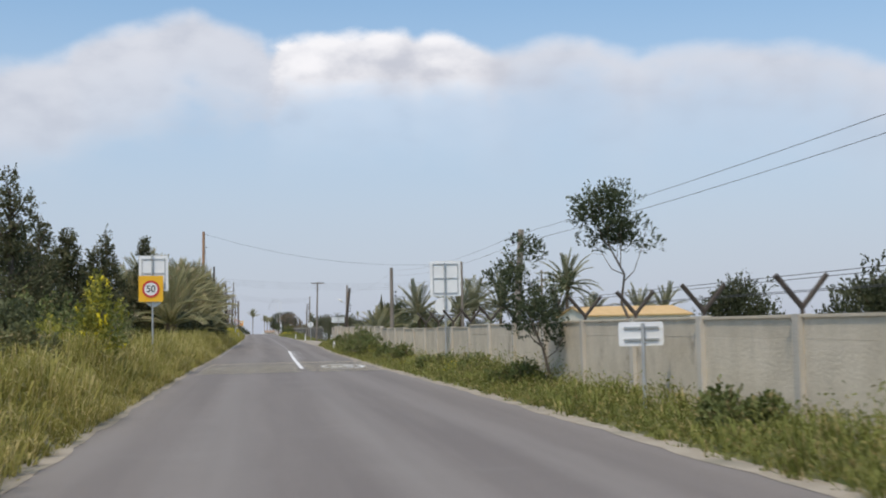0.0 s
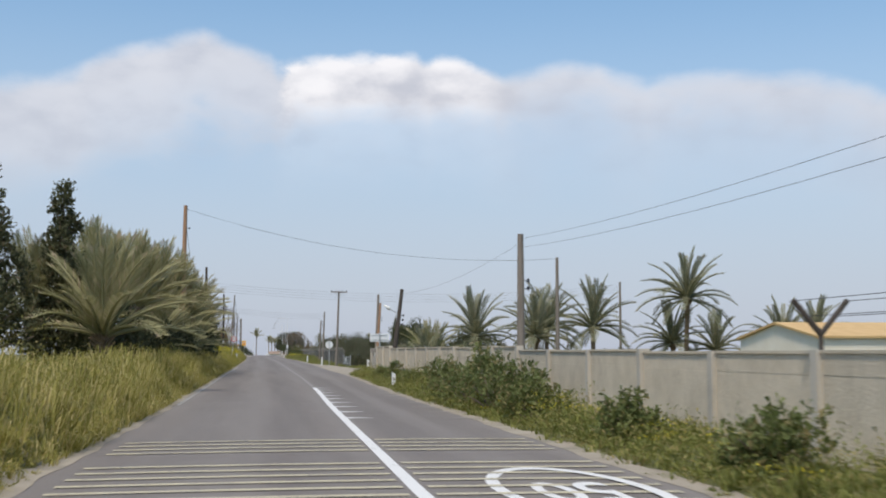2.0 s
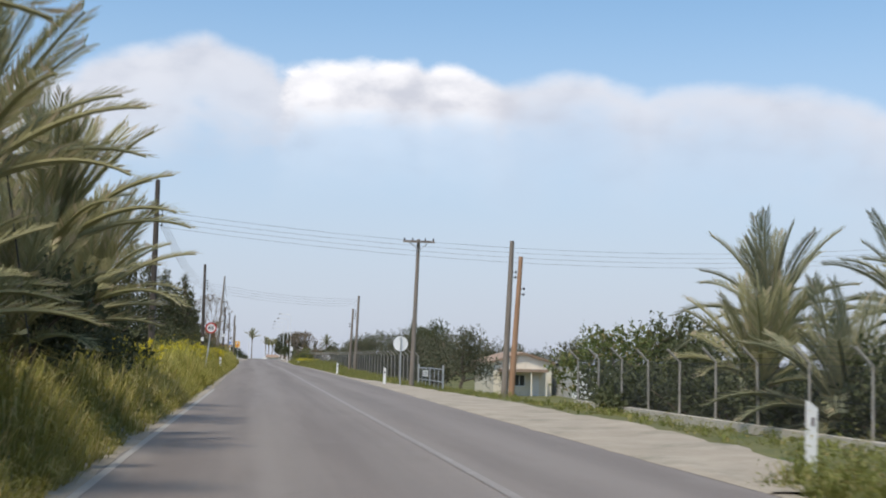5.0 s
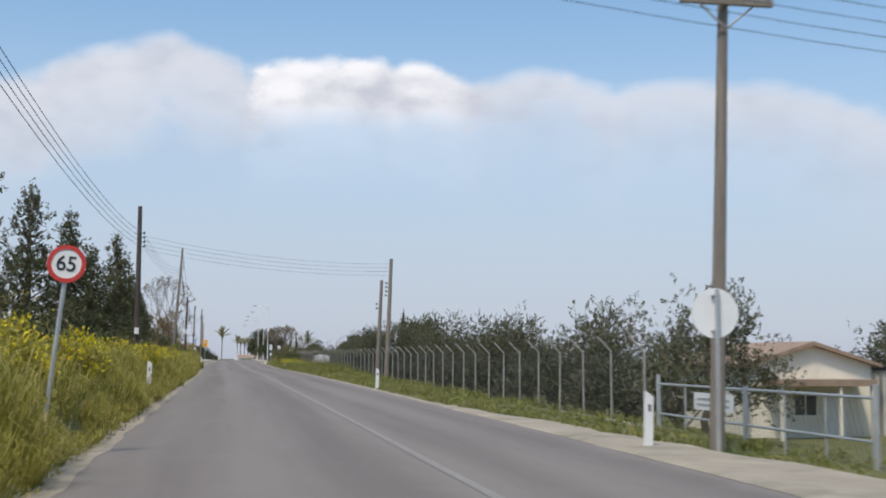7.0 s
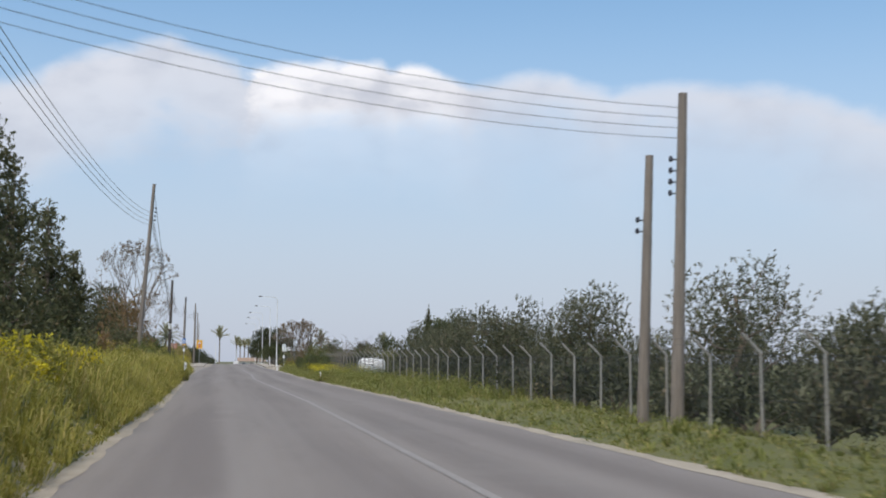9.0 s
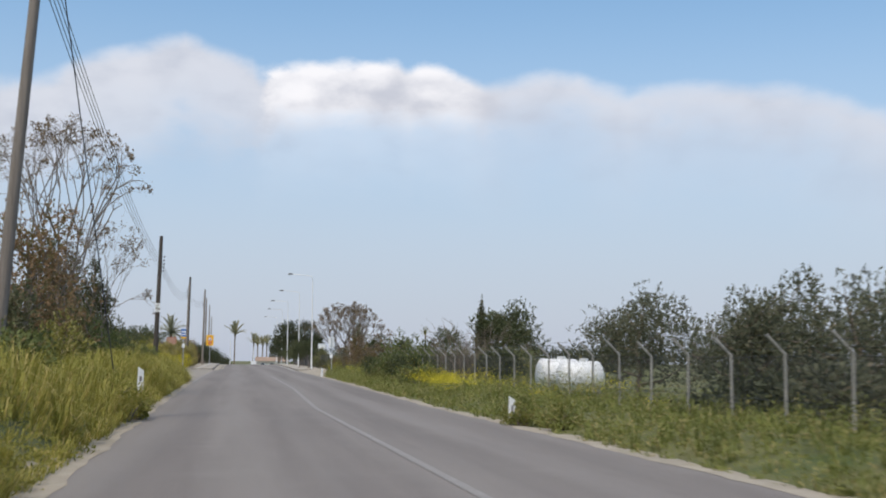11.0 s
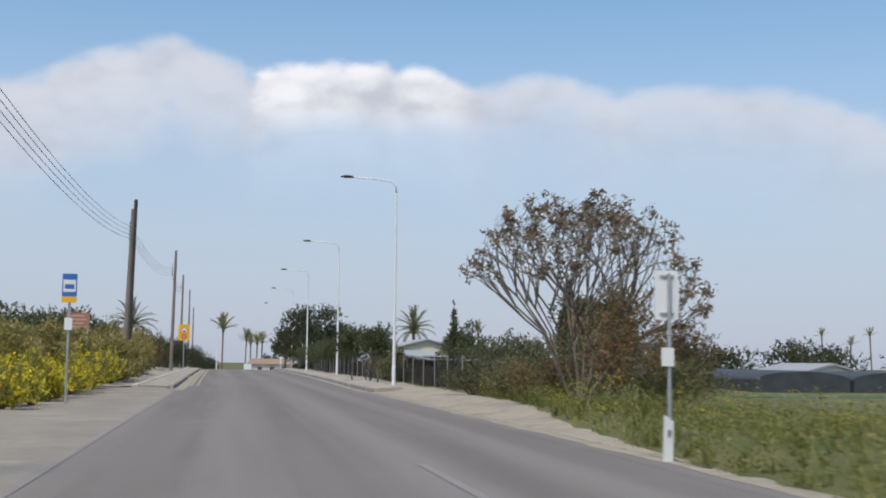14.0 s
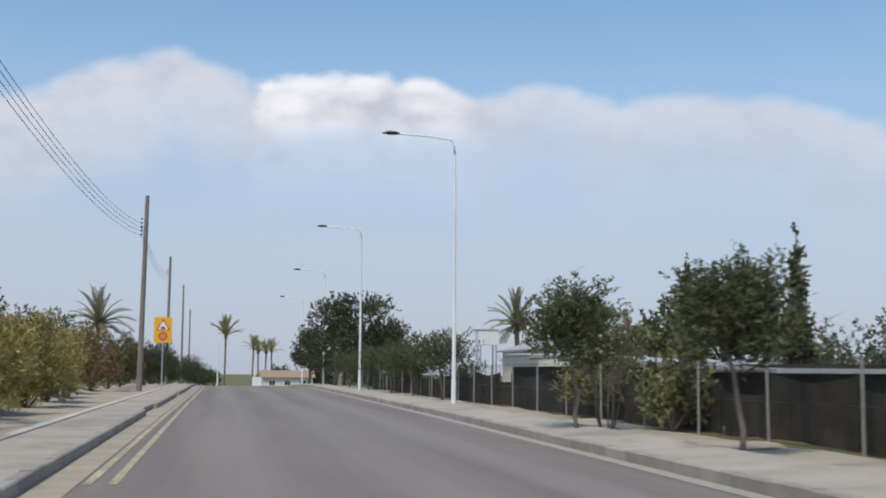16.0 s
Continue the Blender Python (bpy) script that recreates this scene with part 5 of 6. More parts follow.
gable_house("shed_house", 24.4, 79.0, 6.8, 7.6, 2.3, 0.58, -0.5, M_PLASTER, M_ORROOF, "low pale house with an ochre roof behind the wall", 0.14, along_y=False)

# ---- second stretch: gate, fence and orchard ----
sign_back("round_road_sign", 6.55, 142.79, None, (6.55, 1.88, 0.34), 2.2, "pale back of a round road sign on a steel post")
tp = pole(7.32, 144.7, 6.87, M_POLE, "weathered wooden utility pole with a crossarm by the road", 0.11, lean=(0.2, 0), arm=1.5)
pole(10.2, 137.15, 6.2, M_POLE, "weathered wooden utility pole beside the driveway", 0.13, lean=(0.25, 0), insulators=2)
pole(10.1, 135.36, 5.4, M_POLERED, "shorter reddish utility pole beside the driveway", 0.12, lean=(0.34, 0), insulators=2)
gh = gable_house("gate_house", 15.65, 161, 3.5, 6.0, 2.0, 0.52, -0.9, M_PLASTER, M_OLDTILE, "small cream house with a tiled roof behind the gate", 0.22, windows=((-0.55, 0.15, 0.6, 1.3),))
part("porch_roof", Shape().box(-1.45, 1.3, -4.1, -3.02, 1.45, 1.62), M_OLDTILE, gh, "brown porch roof")
for x in (-1.35, 0.3, 1.2):
    part("porch_post", Shape().box(x - 0.04, x + 0.04, -4.05, -3.97, 0, 1.448), M_PLASTER, gh)
part("house_door", Shape().box(0.45, 0.98, -3.04, -3.004, 0.02, 1.25), M_WHITE, gh, "white door")
cb = thing("container", (19.2, 157.5, -0.9), "white corrugated container beside the house", "container")
part("body", Shape().box(-1.3, 1.6, -2.5, 2.5, 0, 1.85), M_WHITE, cb)
for k in range(14):
    part("rib", Shape().box(-1.33, -1.304, -2.4 + k * 0.35, -2.25 + k * 0.35, 0.05, 1.8), M_SHEET, cb)
part("edge_beam", Shape().box(-1.35, 1.65, -2.55, 2.55, 1.854, 1.96), M_INK, cb)
hut = gable_house("white_hut", 17.72, 169.91, 2.2, 2.4, 1.5, 0.3, -1.1, M_PLASTER, M_SHEET, "small white hut beside the orchard", 0.15)


def gate(y0, y1, x, z0=-0.45, top=0.62):
    t = thing("metal_gate", (x, y0, z0), "galvanised steel double gate with wire infill and a white board", "gate")
    h = top - z0
    for k, y in enumerate((0, (y1 - y0) / 2, y1 - y0)):
        part("gate_post", Shape().tube([(0, y, 0), (0, y, h + 0.12 * (k != 1))], 0.045, 10), M_STEEL, t)
    for k in (0, 1):
        a, b = (y1 - y0) / 2 * k + 0.08, (y1 - y0) / 2 * (k + 1) - 0.08
        leaf = Shape()
        for z in (0.1, h * 0.48, h - 0.06):
            leaf.tube([(0, a, z), (0, b, z)], 0.024, 8)
        for f in (0, 0.33, 0.66, 1):
            y = a + (b - a) * f
            leaf.tube([(0, y, 0.1), (0, y, h - 0.06)], 0.02, 8)
        g = part("gate_leaf", leaf, M_STEEL, t)
        m = Shape()
        for i in range(26):
            y = a + (b - a) * i / 26
            m.tube([(0, y, 0.1), (0, min(b, y + 0.5), h - 0.06)], 0.004, 3)
        part("wire_infill", m, M_WIRE, g)
    s = Shape().box(-0.05, -0.035, 4.45, 6.15, h * 0.62, h * 0.62 + 0.3)
    n = part("notice", s, M_WHITE, t, "white notice board")
    for k in range(2):
        part("bar", Shape().box(-0.054, -0.051, 4.6, 6.0, h * 0.62 + 0.07 + 0.1 * k, h * 0.62 + 0.11 + 0.1 * k), M_SHEET, n)


gate(142.0, 150.1, 8.4, -0.4, 0.82)


def chain_fence(name, x, y0, y1, step, z_of, h, arm, label, wires=True, r=0.028):
    t = thing(name, (0, 0, 0), label, "fence")
    n = int(round((y1 - y0) / step))
    rng = random.Random(9)
    pts = []
    for i in range(n + 1):
        y = y0 + i * step
        xx, z = x(y), z_of(y)
        dx, dz = rng.uniform(-0.02, 0.02), rng.uniform(-0.03, 0.03)
        s = Shape()
        p = [(xx, y, z - 0.1), (xx + dx, y, z + h + dz)]
        if arm:
            p.append((xx + dx - arm, y, z + h + dz + arm * 1.0))
        s.tube(p, r, 6)
        part("fence_post", s, M_FENCE, t)
        pts.append((xx + dx, y, z, h + dz))
    if wires:
        for f in (0.03, 0.5, 0.98):
            part("line_wire", Shape().tube([(a, y, z + hh * f) for a, y, z, hh in pts], 0.005, 3), M_WIRE, t)
        if arm:
            for f in (0.3, 0.65, 1.0):
                part("barbed_wire", Shape().tube([(a - arm * f, y, z + hh + arm * f) for a, y, z, hh in pts], 0.004, 3), M_WIRE, t)
        w = Shape()
        k = 0
        for (a, y, z, hh), (a2, y2, z2, h2) in zip(pts, pts[1:]):
            for j in range(-15, 22):
                f = j / 22
                c, g = max(f, 0.0), min(f + 0.7, 1.0)
                lo, hi = hh * (c - f) / 0.7, hh * (g - f) / 0.7
                xa, ya, xb, yb = a + (a2 - a) * c, y + (y2 - y) * c, a + (a2 - a) * g, y + (y2 - y) * g
                w.tube([(xa, ya, z + lo), (xb, yb, z + hi)], 0.0018, 3, caps=False)
                w.tube([(xa, ya, z + hh - lo), (xb, yb, z + hh - hi)], 0.0018, 3, caps=False)
        part("wire_mesh", w, M_WIRE, t)
    return t


fence_x = table([(150, 8.5), (200, 8.75), (300, 8.9)])
chain_fence("chain_link_fence", lambda y: float(fence_x(y)), 151.2, 287.5, 2.17, lambda y: -0.1, 1.48, 0.32, "chain-link fence on bent steel posts beside an orchard")
chain_fence("chain_link_fence", lambda y: 9.55, 99.0, 123.2, 2.2, lambda y: 0.05, 1.25, 0.3, "chain-link fence on bent steel posts beside a driveway")
plinth = thing("driveway_plinth", (0, 0, 0), "low concrete plinth under the driveway fence", "plinth", kind="structure")
part("plinth_wall", Shape().box(9.46, 9.64, 98.9, 123.3, -0.6, 0.1), M_WALL, plinth)
for i in range(7):
    shrub("driveway_shrub", 10.7 + 0.3 * (i % 2), 100.5 + 3.4 * i, 1.5 + 0.25 * (i % 3), 1.5, L_PINE if i % 2 else L_DARK, "dark dense shrub behind the driveway fence", 470 + i, 1700, 0.09)
low = thing("fence_plinth", (0, 0, 0), "low concrete plinth under the chain-link fence", "plinth", kind="structure")
part("plinth_wall", Shape().box(8.42, 8.6, 150.9, 160, -0.7, -0.1), M_WALL, low)

pole(8.55, 191.5, 6.43, M_POLE, "weathered wooden utility pole beside the fence", 0.12, lean=(0.2, 0), insulators=4, side=-1)
pole(8.15, 192.3, 5.33, M_POLE, "shorter wooden pole with a cable loop beside the fence", 0.11, lean=(0.2, 0), insulators=2, side=-1)
pole(-4.4, 141.0, 8.7, M_POLEDARK, "dark wooden utility pole on the bank", 0.14, insulators=4)
pole(-4.12, 188.0, 8.47, M_POLEDARK, "dark wooden utility pole with four insulators on the bank", 0.14, insulators=4, box=(2.4, 0.2, 0.3))
mast = pole(-4.3, 236.4, 10.6, M_POLE, "tall leaning wooden pole with a guy wire", 0.12, lean=(0.65, 0), insulators=4)
part("guy_wire", Shape().tube([(0.6, 0.1, 9.9), (1.9, 2.4, 0.3)], 0.012, 6), M_WIRE, mast)
pole(35.87, 149.42, 8.2, M_POLE, "distant utility pole beyond the gate house", 0.14)
for k in range(4):
    z = 7.12 - 0.22 * k
    cable((-4.2, 141.0, z + 0.25), (-3.9, 188.0, z), 0.75)
    cable((-3.9, 188.0, z), (-3.72, 236.4, z + 1.9), 0.7, r=0.008)
    cable((-3.9, 188.0, z - 0.1), (8.65, 191.5, 6.15 - 0.2 * k), 0.35, r=0.006)
    cable((-4.2, 141.0, z + 0.2), (35.87, 149.42, 7.9 - 0.25 * k), 1.0, r=0.006)

t65 = thing("speed_sign", (-2.22, 143.2, float(land(-2.22, 143.2)) - 0.1), "round white speed limit 65 sign on a leaning post", "road sign")
t65.rotation_euler = (0, radians(6), 0)
sign_post(t65, 0, 2.3)
zc = 2.42 - float(t65.location.z)
part("disc", Shape().poly(disc_outline(0, zc, 0.235), -0.05, 0.012), M_WHITE, t65, "white sign face")
part("rim", Shape().ring(0, zc, 0.185, 0.24, -0.058, 0.007), M_RED, t65, "red rim")
writing("65", 0.27, M_INK, t65, (0, -0.054, zc - 0.005), squeeze=0.95)

for i, (x, y, h, r) in enumerate(((-9.18, 148.22, 7.6, 1.9), (-8.51, 157.86, 6.4, 1.8), (-8.06, 167.5, 7.8, 1.8), (-7.62, 177.14, 7.4, 1.7), (-6.94, 184.37, 6.8, 1.4), (-6.72, 191.59, 6.0, 1.6),
                                  (-10.64, 180.75, 6.6, 2.0), (-10.64, 163.88, 6.8, 2.2), (-7.62, 200.03, 4.4, 1.6), (-9.52, 136.17, 7.0, 2.0), (-8.74, 125.32, 6.4, 1.8), (-6.6, 205.0, 7.9, 1.5), (-6.9, 212.0, 7.2, 1.5), (-6.7, 219.0, 6.6, 1.4), (-6.6, 227.0, 5.2, 1.3), (-8.2, 233.0, 4.8, 1.5))):
    conifer("pine_tree", x, y, h, r, "dark green pine tree on the bank beside the road", 300 + i, 5000, 0.08)
for i, (x, y) in enumerate(((-6.27, 154.24), (-6.05, 163.88), (-5.82, 173.52), (-5.6, 183.16), (-5.6, 194.01), (-6.05, 204.85), (-5.82, 214.49))):
    shrub("shrub", x, y, 1.7, 1.7, L_DARK if i % 2 else L_OLIVE, "dense shrub at the foot of the pines", 320 + i, 1900, 0.10)
# orchard behind the fence
for i in range(22):
    rng = random.Random(400 + i)
    front = i < 11
    y = 156 + (i % 11) * 8.7 + rng.uniform(-1.5, 1.5) + (0 if front else 4.0)
    x = (11.8 if front else 18.8) + rng.uniform(-0.6, 1.0)
    h = (3.1 if front else 2.8) * rng.uniform(0.8, 1.15) * (1.22 if i in (5, 6) else 1.0)
    tree("orchard_tree", x, y, h + 0.4, (1.75 if front else 1.6) * rng.uniform(0.85, 1.15), L_ORCHARD, "dark green carob tree in an orchard behind the fence", 410 + i, 7000, 0.06, start=0.2, crown_low=0.12, clump=0.25, squash=1.7)
for i in range(24):
    rng = random.Random(450 + i)
    shrub("orchard_shrub", 10.2 + rng.uniform(-0.3, 0.6), 153 + i * 3.6, rng.uniform(1.2, 1.9), 1.45, L_PINE if i % 2 else L_ORCHARD, "dark low shrub behind the chain-link fence", 460 + i, 1500, 0.09)

# ---- third stretch: open verge ----
for x, y, up in ((5.95, 143.9, 0), (5.85, 174.0, 0), (5.5, 236.9, -0.22), (5.78, 295.0, -0.15), (-1.86, 238.6, 0.52), (6.3, 101.0, 0), (4.75, 74.0, 0), (-2.0, 161.6, 0.45)):
    delineator(x, y, 0.6 + up if x < 0 else 0.6 if y < 100 else 0.82, up=up if x > 0 else 0.0)
bare_tree("bare_tree", -5.9, 255, 8.8, 3.7, "bare chinaberry tree with seed tufts on the bank", 500, 12, L_SEED, trunks=3, depth=6, tuft=0.14, radius=0.075, dome=True, share=0.22)
bare_tree("bare_tree", -4.7, 256.5, 5.6, 2.2, "low bare chinaberry tree with seed tufts on the bank", 505, 5, L_SEED, trunks=3, depth=5, tuft=0.13, radius=0.05)
tree("rusty_tree", -5.8, 249.0, 5.0, 1.5, L_BROWN, "rusty brown shrubby tree on the bank", 504, 4200, 0.07, start=0.15, crown_low=0.1)
for i, (x, y, h, r) in enumerate(((-6.27, 251.85, 3.4, 1.9), (-6.94, 259.07, 3.6, 2.0), (-7.62, 266.31, 3.2, 2.0), (-5.6, 243.41, 2.6, 1.5), (-6.27, 232.57, 2.2, 1.8), (-6.72, 224.13, 2.3, 1.8))):
    shrub("shrub", x, y, h, r, L_SCRUB if i % 2 else L_BROWN, "dense brownish green shrub on the bank", 510 + i, 3400, 0.075)
conifer("pine_tree", -15.4, 331, 10.0, 2.8, "broad dark pine tree beyond the bank", 523, 6500, 0.13)
conifer("pine_tree", -13.6, 335, 10.2, 2.7, "tall dark pine tree beyond the bank", 522, 6500, 0.12)
conifer("pine_tree", -9.6, 280, 7.0, 2.0, "dark pine tree beyond the bank", 520, 6000, 0.08)
conifer("cypress_tree", -9.4, 296, 4.6, 0.35, "slim dark cypress beyond the bank", 521, 1200, 0.10, column=True)
for i, (x, y, h, r) in enumerate(((-9.6, 291.0, 3.2, 2.0), (-9.8, 301.0, 3.4, 2.2), (-10.8, 311.0, 3.6, 2.4), (-12.32, 322.94, 3.0, 2.5), (-15.68, 343.43, 3.6, 3.0), (-13.44, 361.5, 3.2, 2.6), (-16.8, 385.6, 4.2, 3.2), (-11.2, 403.68, 3.4, 2.4))):
    shrub("shrub", x, y, h, r, L_PINE, "dark green shrub beyond the bank", 530 + i, 2400, 0.13)
pole(-4.85, 290.6, 8.75, M_POLEDARK, "dark wooden utility pole with a white notice plate", 0.15, lean=(0.18, 0), insulators=5, plate=(4.28, 0.30, 0.55))
pole(-5.12, 347.4, 9.85, M_POLEDARK, "tall dark wooden utility pole with insulators behind the hedge", 0.14, lean=(0.18, 0), insulators=5, side=-1)
pole(-5.14, 345.5, 9.1, M_POLE, "greyer wooden pole standing close to a darker pole", 0.13, lean=(0.2, 0))
pole(-4.6, 391.4, 10.9, M_POLE, "tall wooden utility pole beside the pavement", 0.15, lean=(0.15, 0), insulators=5, side=-1)
pole(-5.46, 440, 11.95, M_POLE, "tall wooden utility pole in a row along the road", 0.15, lean=(0.1, 0), insulators=3, side=-1, bottom=0)
pole(-5.85, 490, 12.7, M_POLE, "tall wooden utility pole in a row along the road", 0.15, bottom=-0.5)
pole(-6.27, 536.23, 11.6, M_POLE, "distant wooden utility pole along the road", 0.15, bottom=-2)
for k in range(4):
    z = 0.22 * k
    cable((-3.72, 236.4, 9.05 - z), (-4.6, 290.6, 7.2 - z), 0.7, r=0.009)
    cable((-4.6, 290.6, 7.2 - z), (-5.1, 346.6, 8.3 - z), 0.9)
    cable((-5.1, 346.6, 8.3 - z), (-4.75, 391.4, 9.35 - z), 0.7)
    cable((-4.75, 391.4, 9.35 - z), (-5.6, 440, 10.4 - z), 0.7)

for x, y in ((9.72, 246.6), (9.5, 248.2)):
    tk = thing("water_tank", (x, y, float(land(x, y)) - 0.2), "white horizontal steel water tank on a cradle behind the fence", "water tank", "water tanks")
    s = Shape()
    s.tube([(-0.66, 0, 0.82), (-0.62, 0, 0.82), (-0.52, 0, 0.82), (0.52, 0, 0.82), (0.62, 0, 0.82), (0.66, 0, 0.82)], [0.12, 0.34, 0.48, 0.48, 0.34, 0.12], 24)
    part("tank", s, M_WHITE, tk, "white steel tank", smooth=True)
    for x0 in (-0.2, 0.2):
        part("band", Shape().tube([(x0, 0, 0.82), (x0 + 0.03, 0, 0.82)], 0.488, 24), M_WHITE, tk)
    part("manhole", Shape().tube([(0.1, 0, 1.27), (0.1, 0, 1.38)], 0.13, 14), M_WHITE, tk)
    for x0 in (-0.45, 0.35):
        part("cradle", Shape().box(x0, x0 + 0.1, -0.38, 0.38, -0.05, 0.46), M_FENCE, tk)
for i, (x, y, h, r) in enumerate(((12.87, 250.64, 3.6, 1.7), (15.3, 260.28, 3.4, 1.9), (13.71, 242.21, 3.4, 1.6), (17.93, 239.8, 3.8, 2.0), (23.21, 267.51, 3.6, 2.4), (31.65, 286.79, 3.8, 2.6))):
    tree("orchard_tree", x, y, h, r, L_ORCHARD, "dark green carob tree behind the fence", 540 + i, 7000, 0.06, start=0.15, crown_low=0.1, clump=0.25, squash=1.7)
for i, (x, y, h, r) in enumerate(((11.0, 262.5, 1.7, 1.5), (12.6, 268.5, 1.9, 1.7), (11.4, 278.0, 1.5, 1.5), (12.2, 286.0, 1.6, 1.7), (14.0, 277.0, 1.8, 1.8), (10.6, 293.0, 1.3, 1.4), (14.5, 292.0, 1.6, 1.8), (18.0, 300.0, 2.0, 2.3), (22.0, 305.0, 1.9, 2.4), (26.0, 300.0, 1.9, 2.4), (17.0, 284.0, 1.9, 2.2), (21.0, 286.0, 2.1, 2.4))):
    shrub("shrub", x, y, h, r, L_OLIVE if i % 3 == 1 else L_PINE, "dark scrub behind the wire fence", 880 + i, 2200, 0.085)
sign_back("tall_road_sign", 6.57, 297.0, (6.36, 6.74, 1.95, 2.70), None, 2.65, "narrow pale back of a road sign with a small plate", frame=False)
bpy.context.view_layer.update()
part("small_plate", Shape().poly(rounded(-0.14, 0.06, 1.2, 1.48, 0.02), -0.045, 0.008), M_WHITE, bpy.data.objects["tall_road_sign"], "small white plate")
bare_tree("seed_tree", 8.9, 309.5, 5.7, 3.5, "wide bare chinaberry tree hung with brown seed clusters", 550, 20, L_SEED, trunks=9, depth=5, tuft=0.19, low=0.2, radius=0.055, tilt=0.6, dome=True, share=0.14)
for i, (x, y, h, r, m) in enumerate(((9.15, 307.6, 3.2, 1.35, L_BROWN), (11.4, 309.4, 2.6, 1.2, L_BROWN), (10.6, 313.3, 2.6, 1.4, L_BROWN), (8.6, 312.4, 1.7, 1.0, L_BROWN), (8.44, 315.11, 1.5, 1.2, L_OLIVE), (8.0, 318.72, 1.6, 1.3, L_SCRUB), (7.0, 258.5, 0.9, 1.0, L_GREEN), (7.4, 269.9, 2.3, 1.35, L_GREEN), (7.9, 268.0, 1.5, 1.3, L_DARK), (9.0, 271.5, 2.3, 1.4, L_GREEN), (7.5, 274.0, 1.4, 1.2, L_DARK), (9.9, 275.5, 1.8, 1.4, L_DARK), (9.71, 320.53, 2.3, 1.6, L_SCRUB),
                                     (11.08, 308.48, 1.4, 1.4, L_OLIVE), (7.6, 269.32, 1.5, 1.2, L_GREEN), (7.17, 273.54, 1.2, 1.1, L_GREEN), (8.76, 277.15, 1.3, 1.4, L_OLIVE), (9.07, 284.38, 1.2, 1.4, L_OLIVE))):
    shrub("shrub", x, y, h, r, m, "dense shrub on the verge", 560 + i, 3600, 0.05)
for i, (x, y, h, r) in enumerate(((9.1, 265.0, 2.2, 1.3), (10.4, 270.0, 3.2, 2.9), (12.2, 272.0, 3.5, 3.0), (8.9, 260.0, 2.2, 1.3))):
    reeds(x, y, h, r, "dry bare stems fanning from the verge", 575 + i)
conifer("cypress_tree", 46.0, 440.0, 13.3 - float(land(46.0, 440.0)), 1.5, "tall slim cypress in the distance", 580, 3200, 0.22, column=True)
tree("pine_tree", 50.8, 441.0, 12.1 - float(land(50.8, 441.0)), 6.1, L_DARK, "broad dark pine beside the cypress in the distance", 581, 7500, 0.32, start=0.2, crown_low=0.1)
tree("far_tree", 31.65, 448.26, 5.6, 2.2, L_PINE, "round dark tree in the distance", 582, 1800, 0.2, start=0.3)
for i, (x, y, h) in enumerate(((40.09, 469.95, 8.0), (56.97, 448.26, 7.0), (105.5, 482, 8.5), (111.83, 484.41, 7.0), (118.16, 488.03, 9.0))):
    palm(x, y, h - 1.2, 1.8, "slim fan-like palm in the distance", 590 + i, 16, radius=0.14, stub=False)
gh2 = thing("greenhouse", (23.0, 330.0, -0.6), "low dark greenhouse sheds with a green netting screen", "greenhouse")
for k in range(3):
    x0 = k * 4.6
    prof = [(x0 + 2.2 * math.cos(math.pi * i / 12) + 2.3, 1.25 + 0.35 * math.sin(math.pi * i / 12)) for i in range(13)]
    part("tunnel", Shape().poly(([(x0 + 4.5, 0)] + prof + [(x0 + 0.1, 0)])[::-1], 0, 22), M_SHEETDARK, gh2)
part("netting_screen", Shape().box(-5.0, 9.0, -9.0, -8.9, 0, 0.75), M_GREENNET, gh2, "green netting screen")
for k in range(8):
    part("screen_post", Shape().tube([(-5.0 + 2 * k, -9.04, 0), (-5.0 + 2 * k, -9.04, 0.85)], 0.035, 6), M_FENCE, gh2)
gable_house("far_shed", 33.0, 345, 4.0, 6.0, 1.2, 0.5, -0.4, M_PLASTER, M_SHEET, "small pale shed beyond the field", 0.2)
for i, (x, y, h, r) in enumerate(((46, 400, 3.8, 3.0), (52, 402, 3.6, 3.2), (59, 400, 3.9, 3.2), (66, 405, 3.6, 3.4), (72, 398, 3.8, 3.0), (40, 390, 3.0, 2.6))):
    tree("far_tree", x, y, h, r, L_PINE, "dark tree at the far side of the field", 780 + i, 1500, 0.22, start=0.2, crown_low=0.1)

# ---- fourth stretch: pavements, lamps and yards ----
for x, y in ((7.32, 333.2), (7.68, 363.4), (7.45, 391), (7.75, 421), (7.95, 452)):
    street_lamp(x + (0.1 if y < 340 else 0), y, 9.4 + float(fall(y)), 2.0)
for x, y in ((-1.12, 496.46), (4.43, 515.74)):
    pole(x, y, 5.0 if x < 0 else 3.6, M_WHITE, "white lamp post at the end of the road", 0.1, bottom=-1.5)

bs = thing("bus_stop_sign", (-4.06, 312.8, -0.22), "blue and white bus stop sign with yellow band", "bus stop sign")
z0 = 0.0
sign_post(bs, 0, 3.64 - z0, 0.035)
b = part("panel", Shape().poly(rounded(-0.19, 0.19, 3.08 - z0, 3.68 - z0, 0.03), -0.06, 0.02), M_BLUE, bs, "blue sign panel")
part("pictogram", Shape().box(-0.16, 0.16, -0.066, -0.061, 3.20 - z0, 3.52 - z0), M_WHITE, b, "white pictogram field")
part("pictogram_shape", Shape().box(-0.12, 0.12, -0.071, -0.067, 3.28 - z0, 3.40 - z0), M_BLUE, b)
part("yellow_band", Shape().box(-0.19, 0.19, -0.064, -0.045, 2.92 - z0, 3.076 - z0), M_YELLOW, bs, "yellow band")
